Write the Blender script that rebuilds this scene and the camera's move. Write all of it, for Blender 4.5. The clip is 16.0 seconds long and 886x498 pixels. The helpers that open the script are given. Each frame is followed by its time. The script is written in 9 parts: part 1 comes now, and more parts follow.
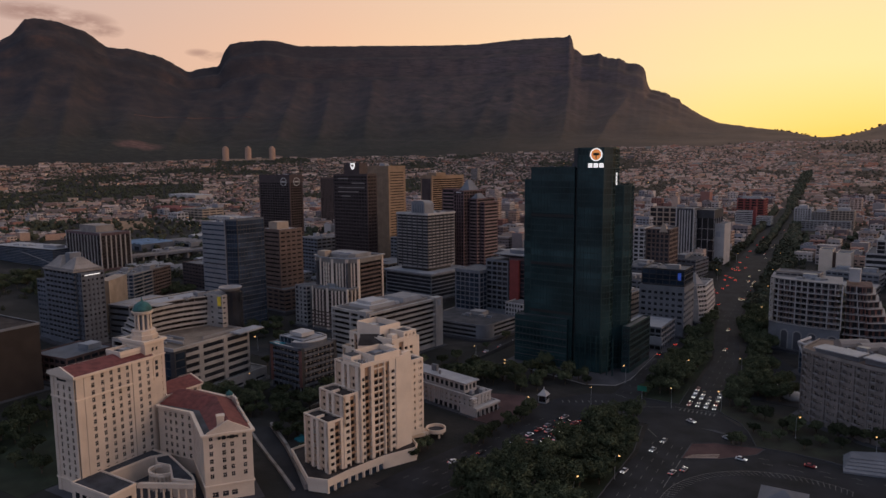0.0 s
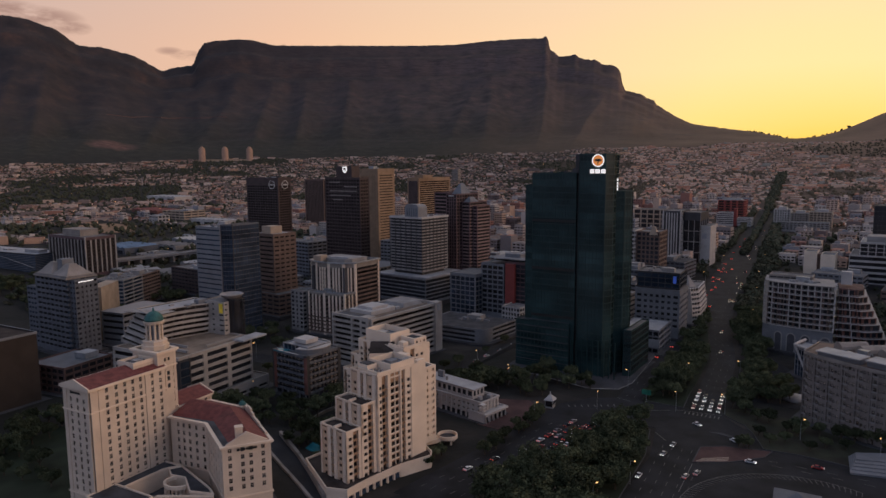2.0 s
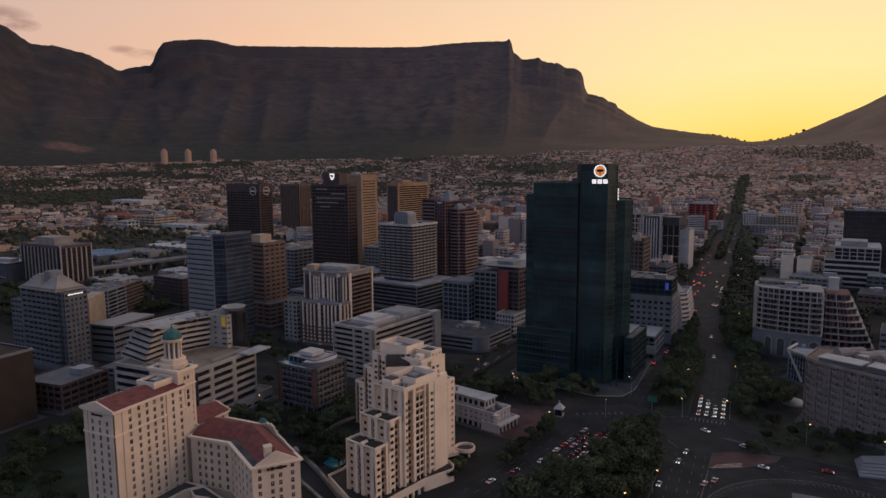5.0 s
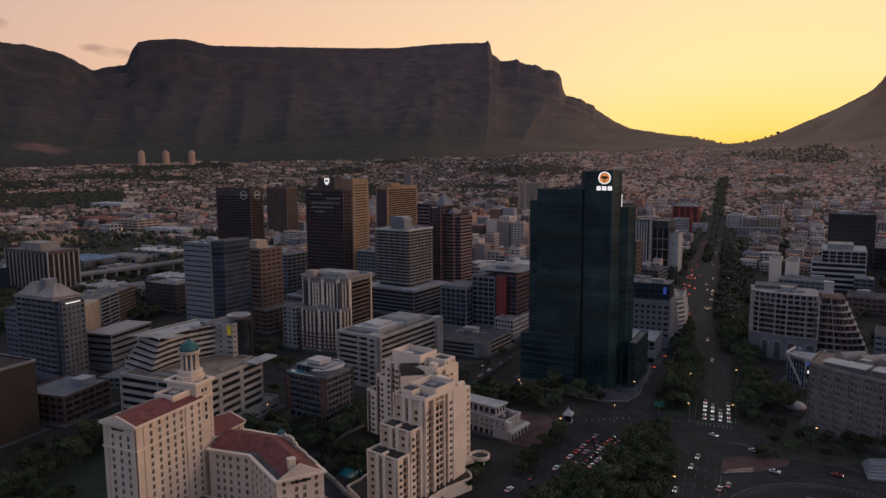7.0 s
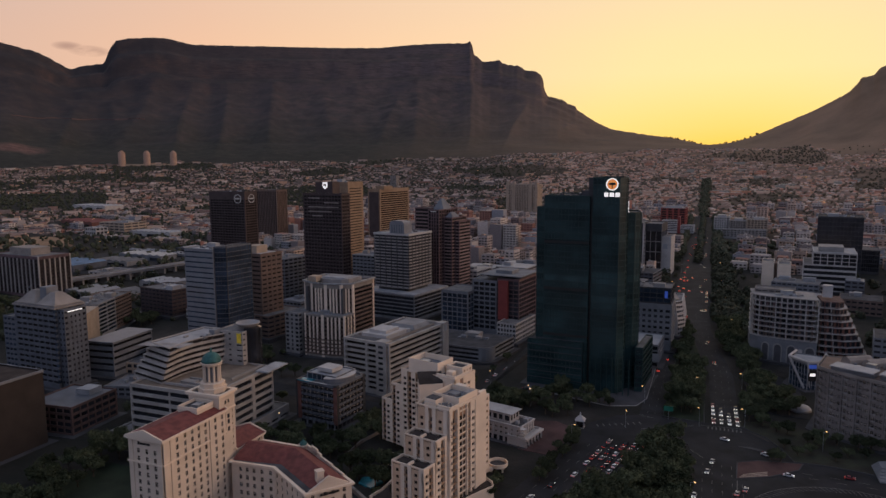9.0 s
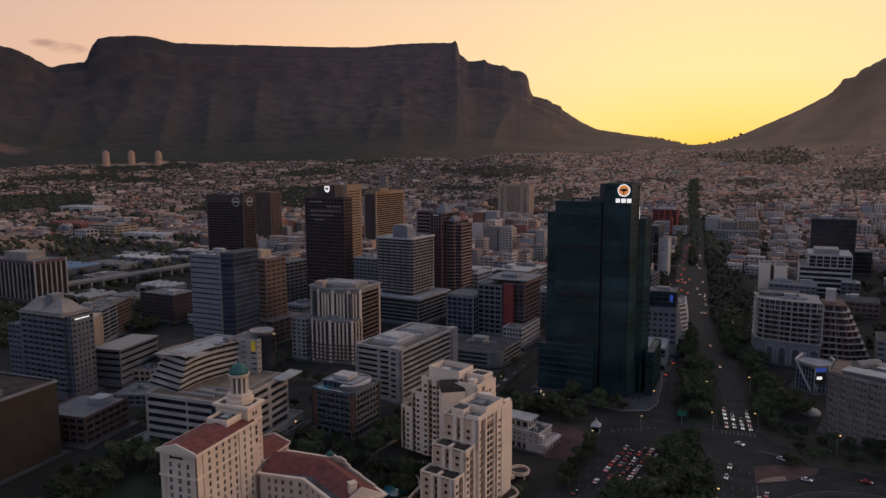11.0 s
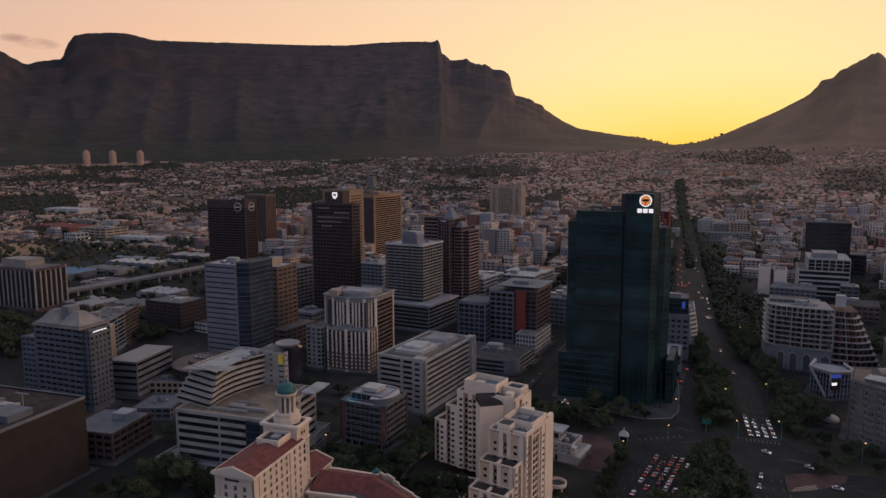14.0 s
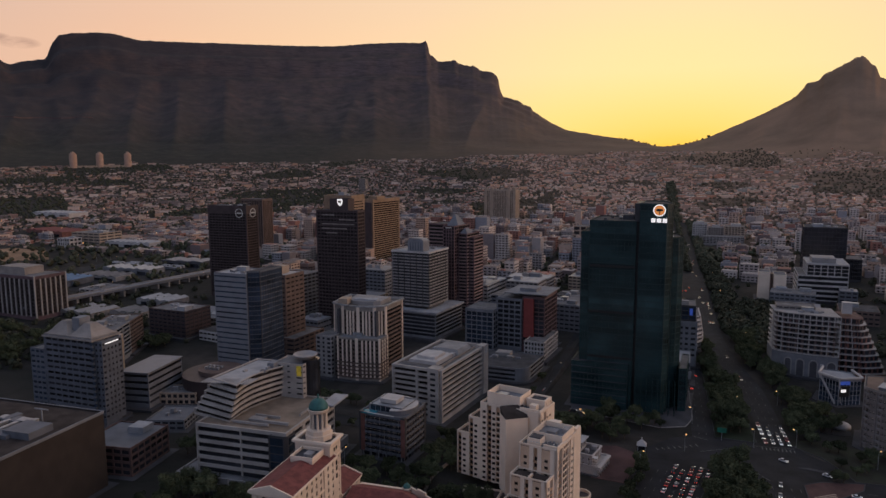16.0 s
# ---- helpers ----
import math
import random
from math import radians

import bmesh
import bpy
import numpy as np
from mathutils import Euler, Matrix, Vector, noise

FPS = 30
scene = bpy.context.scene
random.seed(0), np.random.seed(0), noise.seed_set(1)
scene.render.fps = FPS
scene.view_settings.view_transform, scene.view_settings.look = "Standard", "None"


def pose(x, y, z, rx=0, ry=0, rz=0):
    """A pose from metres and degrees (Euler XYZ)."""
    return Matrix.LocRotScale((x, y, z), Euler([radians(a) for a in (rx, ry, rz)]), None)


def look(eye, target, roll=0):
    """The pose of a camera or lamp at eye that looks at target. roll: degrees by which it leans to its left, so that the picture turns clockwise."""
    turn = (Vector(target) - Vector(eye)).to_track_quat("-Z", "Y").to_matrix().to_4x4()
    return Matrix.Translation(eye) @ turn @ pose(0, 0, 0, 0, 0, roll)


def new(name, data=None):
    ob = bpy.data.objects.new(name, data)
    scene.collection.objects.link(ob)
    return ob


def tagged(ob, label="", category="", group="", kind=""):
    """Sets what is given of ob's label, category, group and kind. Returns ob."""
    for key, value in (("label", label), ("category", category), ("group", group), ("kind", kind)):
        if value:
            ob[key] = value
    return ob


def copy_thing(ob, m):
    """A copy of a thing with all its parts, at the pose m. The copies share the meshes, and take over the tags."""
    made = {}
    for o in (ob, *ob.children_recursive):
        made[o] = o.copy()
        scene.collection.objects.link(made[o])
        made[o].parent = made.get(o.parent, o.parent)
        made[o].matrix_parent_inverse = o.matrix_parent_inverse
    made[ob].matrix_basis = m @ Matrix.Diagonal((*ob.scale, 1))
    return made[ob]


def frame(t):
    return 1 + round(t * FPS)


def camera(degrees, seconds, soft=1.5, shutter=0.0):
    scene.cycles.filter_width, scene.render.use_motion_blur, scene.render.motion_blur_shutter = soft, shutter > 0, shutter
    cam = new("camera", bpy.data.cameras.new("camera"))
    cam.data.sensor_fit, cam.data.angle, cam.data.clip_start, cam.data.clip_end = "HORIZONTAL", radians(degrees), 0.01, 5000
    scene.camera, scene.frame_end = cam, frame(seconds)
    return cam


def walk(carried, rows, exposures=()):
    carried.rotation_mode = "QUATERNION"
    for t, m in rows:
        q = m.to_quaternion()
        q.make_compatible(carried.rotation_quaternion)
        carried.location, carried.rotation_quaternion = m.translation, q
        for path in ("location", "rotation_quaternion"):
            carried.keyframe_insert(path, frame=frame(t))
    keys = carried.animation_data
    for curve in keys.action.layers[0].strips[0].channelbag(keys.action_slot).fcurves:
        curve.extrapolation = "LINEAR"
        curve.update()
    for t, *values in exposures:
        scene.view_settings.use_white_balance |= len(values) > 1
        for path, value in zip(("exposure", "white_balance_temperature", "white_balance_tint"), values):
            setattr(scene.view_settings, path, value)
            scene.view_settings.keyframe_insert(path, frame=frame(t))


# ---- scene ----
cam = camera(65.6, 16.0)
PATH = [
    (0, (0.905, 0.260, 131.246), (-0.096, 1.973, 130.997), -0.42),
    (0.5, (-2.515, -1.826, 132.113), (-3.502, -0.104, 131.863), -0.41),
    (1, (-6.002, -3.875, 132.990), (-6.973, -2.144, 132.739), -0.41),
    (1.5, (-9.547, -5.886, 133.873), (-10.502, -4.147, 133.623), -0.40),
    (2, (-13.143, -7.860, 134.762), (-14.081, -6.112, 134.512), -0.39),
    (2.5, (-16.782, -9.798, 135.656), (-17.704, -8.041, 135.406), -0.39),
    (3, (-20.461, -11.699, 136.553), (-21.365, -9.934, 136.304), -0.38),
    (3.5, (-24.174, -13.566, 137.454), (-25.062, -11.791, 137.206), -0.37),
    (4, (-27.920, -15.398, 138.360), (-28.791, -13.615, 138.112), -0.37),
    (6.5, (-47.078, -24.075, 142.987), (-47.870, -22.255, 142.741), -0.34),
    (7, (-50.994, -25.720, 143.945), (-51.771, -23.894, 143.699), -0.33),
    (7.5, (-54.940, -27.339, 144.917), (-55.702, -25.506, 144.671), -0.32),
    (8, (-58.915, -28.930, 145.907), (-59.664, -27.092, 145.660), -0.32),
    (8.5, (-62.922, -30.495, 146.916), (-63.658, -28.652, 146.669), -0.31),
    (9, (-66.961, -32.035, 147.948), (-67.684, -30.187, 147.701), -0.30),
    (11.5, (-87.649, -39.362, 153.518), (-88.316, -37.494, 153.266), -0.27),
    (12, (-91.880, -40.752, 154.729), (-92.537, -38.880, 154.475), -0.27),
    (12.5, (-96.137, -42.116, 155.975), (-96.784, -40.241, 155.720), -0.26),
    (13, (-100.417, -43.452, 157.257), (-101.055, -41.573, 157.002), -0.25),
    (13.5, (-104.715, -44.758, 158.577), (-105.343, -42.877, 158.321), -0.25),
    (14, (-109.025, -46.034, 159.935), (-109.644, -44.149, 159.678), -0.24),
    (14.5, (-113.339, -47.276, 161.330), (-113.948, -45.388, 161.073), -0.23),
    (15, (-117.650, -48.481, 162.762), (-118.249, -46.591, 162.505), -0.23),
    (15.5, (-121.946, -49.648, 164.230), (-122.535, -47.755, 163.973), -0.22),
    (16, (-126.215, -50.772, 165.732), (-126.794, -48.875, 165.476), -0.21),
]
walk(cam, [(t, look(eye, target, roll)) for t, eye, target, roll in PATH])

# ---- sky and light ----
world = bpy.data.worlds.new("dusk_sky")
scene.world = world
world.use_nodes = True
wn, wl = world.node_tree.nodes, world.node_tree.links
wn.clear()
SUN_AZ = -2.0  # degrees to the left of +y: behind the saddle


def wnode(kind, **inputs):
    n = wn.new(kind)
    for k, v in inputs.items():
        n.inputs[k].default_value = v
    return n


def wmath(op, a, b=None):
    n = wn.new("ShaderNodeMath")
    n.operation = op
    for i, v in enumerate((a, b)):
        if v is None:
            continue
        if isinstance(v, (int, float)):
            n.inputs[i].default_value = v
        else:
            wl.new(v, n.inputs[i])
    return n.outputs[0]


def wramp(fac, stops):
    n = wn.new("ShaderNodeValToRGB")
    while len(n.color_ramp.elements) < len(stops):
        n.color_ramp.elements.new(0.5)
    for e, (p, c) in zip(n.color_ramp.elements, stops):
        e.position, e.color = p, (*c, 1)
    wl.new(fac, n.inputs[0])
    return n.outputs[0]


def wmix(fac, a, b):
    n = wn.new("ShaderNodeMix")
    n.data_type = "RGBA"
    if isinstance(fac, float):
        n.inputs[0].default_value = fac
    else:
        wl.new(fac, n.inputs[0])
    for i, v in ((6, a), (7, b)):
        if isinstance(v, tuple):
            n.inputs[i].default_value = (*v, 1)
        else:
            wl.new(v, n.inputs[i])
    return n.outputs[2]


coord = wn.new("ShaderNodeTexCoord")
norm = wn.new("ShaderNodeVectorMath")
norm.operation = "NORMALIZE"
wl.new(coord.outputs["Generated"], norm.inputs[0])
sep = wn.new("ShaderNodeSeparateXYZ")
wl.new(norm.outputs[0], sep.inputs[0])
dot = wn.new("ShaderNodeVectorMath")
dot.operation = "DOT_PRODUCT"
wl.new(norm.outputs[0], dot.inputs[0])
dot.inputs[1].default_value = (-math.sin(radians(SUN_AZ)), math.cos(radians(SUN_AZ)), 0.0)
off_sun = wmath("DIVIDE", wmath("ARCCOSINE", wmath("MINIMUM", dot.outputs["Value"], 1.0)), math.pi)
low = wramp(off_sun, [(0.0, (1.15, 0.63, 0.07)), (0.06, (1.13, 0.72, 0.17)), (0.13, (1.02, 0.64, 0.27)), (0.24, (0.90, 0.50, 0.28)),
                      (0.40, (0.60, 0.38, 0.31)), (0.65, (0.40, 0.36, 0.42)), (1.0, (0.31, 0.33, 0.45))])
mid = wramp(off_sun, [(0.0, (1.08, 0.84, 0.33)), (0.06, (1.05, 0.79, 0.36)), (0.13, (1.02, 0.68, 0.38)), (0.24, (0.90, 0.54, 0.34)),
                      (0.40, (0.58, 0.40, 0.35)), (0.65, (0.39, 0.36, 0.43)), (1.0, (0.31, 0.33, 0.45))])
high = wramp(off_sun, [(0.0, (0.72, 0.65, 0.56)), (0.25, (0.50, 0.47, 0.48)), (0.5, (0.25, 0.31, 0.45)), (1.0, (0.19, 0.252, 0.42))])
up = wmath("MAXIMUM", sep.outputs["Z"], 0.0)
sky = wmix(wramp(up, [(0.015, (0, 0, 0)), (0.045, (0.35, 0.35, 0.35)), (0.12, (1, 1, 1))]), low, mid)
sky = wmix(wramp(up, [(0.06, (0, 0, 0)), (0.16, (0.12, 0.12, 0.12)), (0.35, (0.65, 0.65, 0.65)), (0.8, (1, 1, 1))]), sky, high)
# thin cloud over the eastern peak
cloud_noise = wnode("ShaderNodeTexNoise", Scale=26.0, Detail=5.0, Roughness=0.6)
stretch = wn.new("ShaderNodeVectorMath")
stretch.operation = "MULTIPLY"
stretch.inputs[1].default_value = (1.0, 1.0, 3.2)
wl.new(norm.outputs[0], stretch.inputs[0])
wl.new(stretch.outputs[0], cloud_noise.inputs["Vector"])


def puff(az, el, wide, tall):
    """A soft elongated patch of the sky round one direction, 0 to 1."""
    a, e = radians(az), radians(el)
    across = wn.new("ShaderNodeVectorMath")
    across.operation = "DOT_PRODUCT"
    wl.new(norm.outputs[0], across.inputs[0])
    across.inputs[1].default_value = (-math.cos(a), -math.sin(a), 0)
    ahead = wn.new("ShaderNodeVectorMath")
    ahead.operation = "DOT_PRODUCT"
    wl.new(norm.outputs[0], ahead.inputs[0])
    ahead.inputs[1].default_value = (-math.sin(a), math.cos(a), 0)
    dx = wmath("DIVIDE", across.outputs["Value"], radians(wide))
    dz = wmath("DIVIDE", wmath("SUBTRACT", sep.outputs["Z"], math.sin(e)), radians(tall))
    d = wmath("ADD", wmath("POWER", wmath("ABSOLUTE", dx), 2.0), wmath("POWER", wmath("ABSOLUTE", dz), 2.0))
    g = wmath("SUBTRACT", 1.0, wmath("MINIMUM", d, 1.0))
    return wmath("MULTIPLY", g, wmath("GREATER_THAN", ahead.outputs["Value"], 0.5))


cloud = wmath("MAXIMUM", wmath("MAXIMUM", puff(60.2, 10.55, 3.2, 0.75), puff(57.6, 10.2, 2.9, 0.8)), puff(55.9, 9.65, 1.6, 0.6))
cloud = wmath("MAXIMUM", cloud, wmath("MULTIPLY", wmath("MAXIMUM", puff(49.25, 8.43, 1.1, 0.34), puff(47.9, 8.17, 1.5, 0.42)), 0.75))
cloud = wmath("MULTIPLY", cloud, wramp(cloud_noise.outputs["Fac"], [(0.28, (0, 0, 0)), (0.56, (1, 1, 1))]))
sky = wmix(wmath("MULTIPLY", cloud, 0.85), sky, (0.34, 0.20, 0.165))
back = wnode("ShaderNodeBackground", Strength=1.0)
wl.new(sky, back.inputs["Color"])
wl.new(back.outputs[0], wn.new("ShaderNodeOutputWorld").inputs[0])

sun = new("sun", bpy.data.lights.new("sun", "SUN"))
sun.data.energy, sun.data.angle, sun.data.color = 0.7, radians(35), (1.0, 0.66, 0.42)
sun.matrix_world = look((0, 0, 0), (-0.95, -0.22, -0.24))
scene.view_settings.exposure = 0.09

# ---- materials ----
MATS = {}


def material(name, colour, rough=0.8, metal=0.0, vary=0.15, scale=0.25, grain=6.0, bump=0.0, second=None, random_by=0.0, spec=0.3, emit=None, coat=0.0):
    """A procedural surface: colour broken up at two scales, with a grain bump and wear."""
    m = bpy.data.materials.new(name)
    m.use_nodes = True
    n, l = m.node_tree.nodes, m.node_tree.links
    b = n["Principled BSDF"]
    b.inputs["Roughness"].default_value, b.inputs["Metallic"].default_value = rough, metal
    b.inputs["Specular IOR Level"].default_value = spec
    pos = n.new("ShaderNodeNewGeometry").outputs["Position"]
    big, small = n.new("ShaderNodeTexNoise"), n.new("ShaderNodeTexNoise")
    for t, s, d in ((big, scale, 4.0), (small, grain, 3.0)):
        t.inputs["Scale"].default_value, t.inputs["Detail"].default_value = s, d
        l.new(pos, t.inputs["Vector"])
    dark = tuple(c * (1 - vary * 1.6) for c in colour)
    lite = tuple(min(1, c * (1 + vary)) for c in colour)
    ramp = n.new("ShaderNodeValToRGB")
    ramp.color_ramp.elements[0].position, ramp.color_ramp.elements[1].position = 0.3, 0.7
    ramp.color_ramp.elements[0].color, ramp.color_ramp.elements[1].color = (*dark, 1), (*(second or lite), 1)
    l.new(big.outputs["Fac"], ramp.inputs[0])
    mix = n.new("ShaderNodeMix")
    mix.data_type, mix.blend_type = "RGBA", "OVERLAY"
    mix.inputs[0].default_value = 0.35
    l.new(ramp.outputs[0], mix.inputs[6])
    l.new(small.outputs["Fac"], mix.inputs[7])
    out = mix.outputs[2]
    if random_by:
        info, hsv = n.new("ShaderNodeObjectInfo"), n.new("ShaderNodeHueSaturation")
        mr = n.new("ShaderNodeMapRange")
        mr.inputs["To Min"].default_value, mr.inputs["To Max"].default_value = 1 - random_by, 1 + random_by
        l.new(info.outputs["Random"], mr.inputs["Value"])
        l.new(mr.outputs[0], hsv.inputs["Value"])
        l.new(out, hsv.inputs["Color"])
        out = hsv.outputs[0]
    l.new(out, b.inputs["Base Color"])
    if bump:
        bp = n.new("ShaderNodeBump")
        bp.inputs["Strength"].default_value, bp.inputs["Distance"].default_value = bump, 0.05
        l.new(small.outputs["Fac"], bp.inputs["Height"])
        l.new(bp.outputs[0], b.inputs["Normal"])
    if emit:
        b.inputs["Emission Color"].default_value, b.inputs["Emission Strength"].default_value = (*emit[0], 1), emit[1]
    MATS[name] = m
    return m


def island_material(name, colours, rough=0.9, bump=0.0, spec=0.2):
    """One of several colours for each loose piece of a mesh."""
    m = bpy.data.materials.new(name)
    m.use_nodes = True
    n, l = m.node_tree.nodes, m.node_tree.links
    b = n["Principled BSDF"]
    b.inputs["Roughness"].default_value = rough
    b.inputs["Specular IOR Level"].default_value = spec
    geo = n.new("ShaderNodeNewGeometry")
    ramp = n.new("ShaderNodeValToRGB")
    ramp.color_ramp.interpolation = "CONSTANT"
    while len(ramp.color_ramp.elements) < len(colours):
        ramp.color_ramp.elements.new(0.5)
    for i, (e, c) in enumerate(zip(ramp.color_ramp.elements, colours)):
        e.position, e.color = i / len(colours), (*c, 1)
    l.new(geo.outputs["Random Per Island"], ramp.inputs[0])
    noise_t, mix = n.new("ShaderNodeTexNoise"), n.new("ShaderNodeMix")
    noise_t.inputs["Scale"].default_value, noise_t.inputs["Detail"].default_value = 0.8, 4.0
    l.new(geo.outputs["Position"], noise_t.inputs["Vector"])
    mix.data_type, mix.blend_type = "RGBA", "OVERLAY"
    mix.inputs[0].default_value = 0.5
    l.new(ramp.outputs[0], mix.inputs[6])
    l.new(noise_t.outputs["Fac"], mix.inputs[7])
    l.new(mix.outputs[2], b.inputs["Base Color"])
    MATS[name] = m
    return m


material("cream_paint", (0.76, 0.62, 0.49), 0.85, vary=0.06, scale=0.12, bump=0.1)
material("buff_paint", (0.64, 0.515, 0.405), 0.85, vary=0.08, scale=0.12, bump=0.1)
# darker ochre tone for the walls set back behind the pilasters
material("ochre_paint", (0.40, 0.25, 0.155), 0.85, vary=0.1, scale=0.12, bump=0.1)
material("apricot_paint", (0.62, 0.44, 0.305), 0.85, vary=0.08, scale=0.12, bump=0.1)
material("white_paint", (0.45, 0.42, 0.40), 0.8, vary=0.1, scale=0.15, bump=0.1)
material("pale_concrete", (0.28, 0.262, 0.252), 0.85, vary=0.14, scale=0.12, bump=0.15)
material("warm_concrete", (0.37, 0.335, 0.305), 0.85, vary=0.14, scale=0.12, bump=0.15)
material("grey_concrete", (0.18, 0.184, 0.198), 0.85, vary=0.15, scale=0.12, bump=0.15)
material("dark_concrete", (0.08, 0.078, 0.085), 0.8, vary=0.15, scale=0.15, bump=0.1)
material("bluegrey_panel", (0.195, 0.2, 0.215), 0.45, vary=0.08, scale=0.2)
material("brown_stone", (0.145, 0.1, 0.083), 0.75, vary=0.15, scale=0.15, bump=0.1)
material("dark_brown_stone", (0.062, 0.043, 0.043), 0.5, vary=0.15, scale=0.15)
material("tan_grey", (0.27, 0.235, 0.21), 0.85, vary=0.15, scale=0.15)
material("taupe_render", (0.2, 0.172, 0.157), 0.85, vary=0.15, scale=0.15, bump=0.1)
material("tan_deck", (0.215, 0.165, 0.125), 0.9, vary=0.25, scale=0.12, bump=0.2)
material("slate_stone", (0.115, 0.122, 0.14), 0.6, vary=0.15, scale=0.15)
material("teal_panel", (0.021, 0.044, 0.045), 0.4, vary=0.2, scale=0.1, spec=0.15)
material("umber_brick", (0.042, 0.032, 0.027), 0.9, vary=0.15, scale=0.12, bump=0.2)
material("golden_stone", (0.28, 0.188, 0.122), 0.7, vary=0.12, scale=0.15)
material("red_brown_stone", (0.125, 0.078, 0.082), 0.7, vary=0.15, scale=0.15)
material("rose_stone", (0.215, 0.15, 0.145), 0.75, vary=0.12, scale=0.15)
material("red_panel", (0.25, 0.055, 0.048), 0.6, vary=0.1, scale=0.2)
material("dull_brick", (0.125, 0.078, 0.07), 0.9, vary=0.2, scale=0.3, bump=0.2)
material("red_brick", (0.18, 0.082, 0.066), 0.85, vary=0.2, scale=0.3, bump=0.2)
# warm low sunlight put into the colour of the round towers
material("peach_render", (0.5, 0.335, 0.25), 0.85, vary=0.1, scale=0.1)
material("tan_plaster", (0.38, 0.295, 0.225), 0.85, vary=0.12, scale=0.15)
material("dark_panel", (0.05, 0.048, 0.052), 0.55, vary=0.2, scale=0.15)
material("red_tile", (0.165, 0.05, 0.044), 0.8, vary=0.2, scale=0.4, grain=3.0, bump=0.5)
material("copper_green", (0.036, 0.12, 0.115), 0.6, vary=0.2, scale=0.5)
material("roof_felt", (0.06, 0.06, 0.066), 0.9, vary=0.3, scale=0.15, bump=0.2)
material("brown_felt", (0.052, 0.042, 0.038), 0.95, vary=0.3, scale=0.15, bump=0.2, spec=0.15)
material("roof_gravel", (0.158, 0.153, 0.155), 0.95, vary=0.25, scale=0.12, bump=0.3)
material("roof_white", (0.32, 0.322, 0.335), 0.6, vary=0.15, scale=0.15)
material("metal_grey", (0.35, 0.36, 0.38), 0.45, metal=0.6, vary=0.15)
material("asphalt", (0.0165, 0.0172, 0.0205), 0.85, vary=0.4, scale=0.09, grain=4.0, bump=0.2)
material("paving", (0.062, 0.06, 0.065), 0.9, vary=0.2, scale=0.1, grain=3.0, bump=0.2)
material("brick_paving", (0.085, 0.045, 0.042), 0.9, vary=0.25, scale=0.1, grain=2.5, bump=0.2)
material("sand", (0.30, 0.185, 0.11), 0.95, vary=0.3, scale=0.05, bump=0.3)
material("blue_roof", (0.10, 0.17, 0.27), 0.6, vary=0.2, scale=0.1)
material("earth", (0.05, 0.038, 0.031), 0.95, vary=0.35, scale=0.12, grain=3.0, bump=0.3, second=(0.04, 0.044, 0.026))
material("road_paint", (0.15, 0.145, 0.14), 0.8, vary=0.25, scale=0.6)
material("grass", (0.02, 0.028, 0.014), 0.95, vary=0.35, scale=0.08, grain=2.0, bump=0.4)
material("bark", (0.10, 0.075, 0.055), 0.9, vary=0.3, scale=2.0, bump=0.4)
material("leaf", (0.068, 0.094, 0.05), 0.9, vary=0.4, scale=0.22, grain=1.2, random_by=0.45, second=(0.10, 0.108, 0.06), spec=0.1)
material("leaf_dry", (0.10, 0.075, 0.05), 0.8, vary=0.3, scale=0.5, random_by=0.2)
material("glass_dark", (0.029, 0.03, 0.036), 0.12, vary=0.3, scale=0.1, spec=0.55, random_by=0.5)
material("glass_teal", (0.025, 0.05, 0.052), 0.26, vary=0.4, scale=0.06, spec=0.24, random_by=0.35)
material("glass_blue", (0.035, 0.05, 0.075), 0.12, vary=0.3, scale=0.1, spec=0.55, random_by=0.35)
material("glass_brown", (0.026, 0.022, 0.022), 0.2, vary=0.3, scale=0.1, spec=0.22, random_by=0.5)
material("window_lit", (0.4, 0.3, 0.2), 0.4, emit=((1.0, 0.72, 0.42), 0.55))
material("sign_white", (0.7, 0.7, 0.7), 0.4, emit=((1.0, 0.93, 0.92), 0.75))
material("sign_orange", (0.6, 0.22, 0.06), 0.4, emit=((1.0, 0.36, 0.10), 0.45))
material("sign_soft", (0.45, 0.44, 0.43), 0.5, emit=((1.0, 0.95, 0.93), 0.05))
material("sign_dark", (0.02, 0.02, 0.02), 0.5)
material("sign_yellow", (0.7, 0.5, 0.05), 0.5, emit=((1.0, 0.7, 0.1), 0.03))
material("sign_blue", (0.05, 0.1, 0.5), 0.4, emit=((0.12, 0.25, 1.0), 0.12))
material("steel_dark", (0.06, 0.06, 0.065), 0.5, metal=0.4, vary=0.1)
material("lamp_glow", (1, 0.6, 0.3), 0.4, emit=((1.0, 0.50, 0.16), 1.8))
material("head_glow", (1, 1, 1), 0.3, emit=((1.0, 0.93, 0.82), 2.2))
material("head_soft", (1, 1, 1), 0.3, emit=((1.0, 0.8, 0.55), 0.7))
material("tail_glow", (0.6, 0.02, 0.02), 0.3, emit=((1.0, 0.10, 0.07), 0.9))
material("car_white", (0.62, 0.62, 0.63), 0.3, vary=0.05, spec=0.5)
material("car_silver", (0.34, 0.35, 0.37), 0.3, metal=0.5, vary=0.05)
material("car_dark", (0.035, 0.036, 0.04), 0.25, vary=0.1, spec=0.5)
material("car_red", (0.28, 0.03, 0.03), 0.3, vary=0.1, spec=0.5)
material("tyre", (0.02, 0.02, 0.02), 0.9)
material("pool_blue", (0.04, 0.22, 0.27), 0.15, vary=0.1, scale=0.4)
material("green_sign", (0.02, 0.15, 0.10), 0.5)


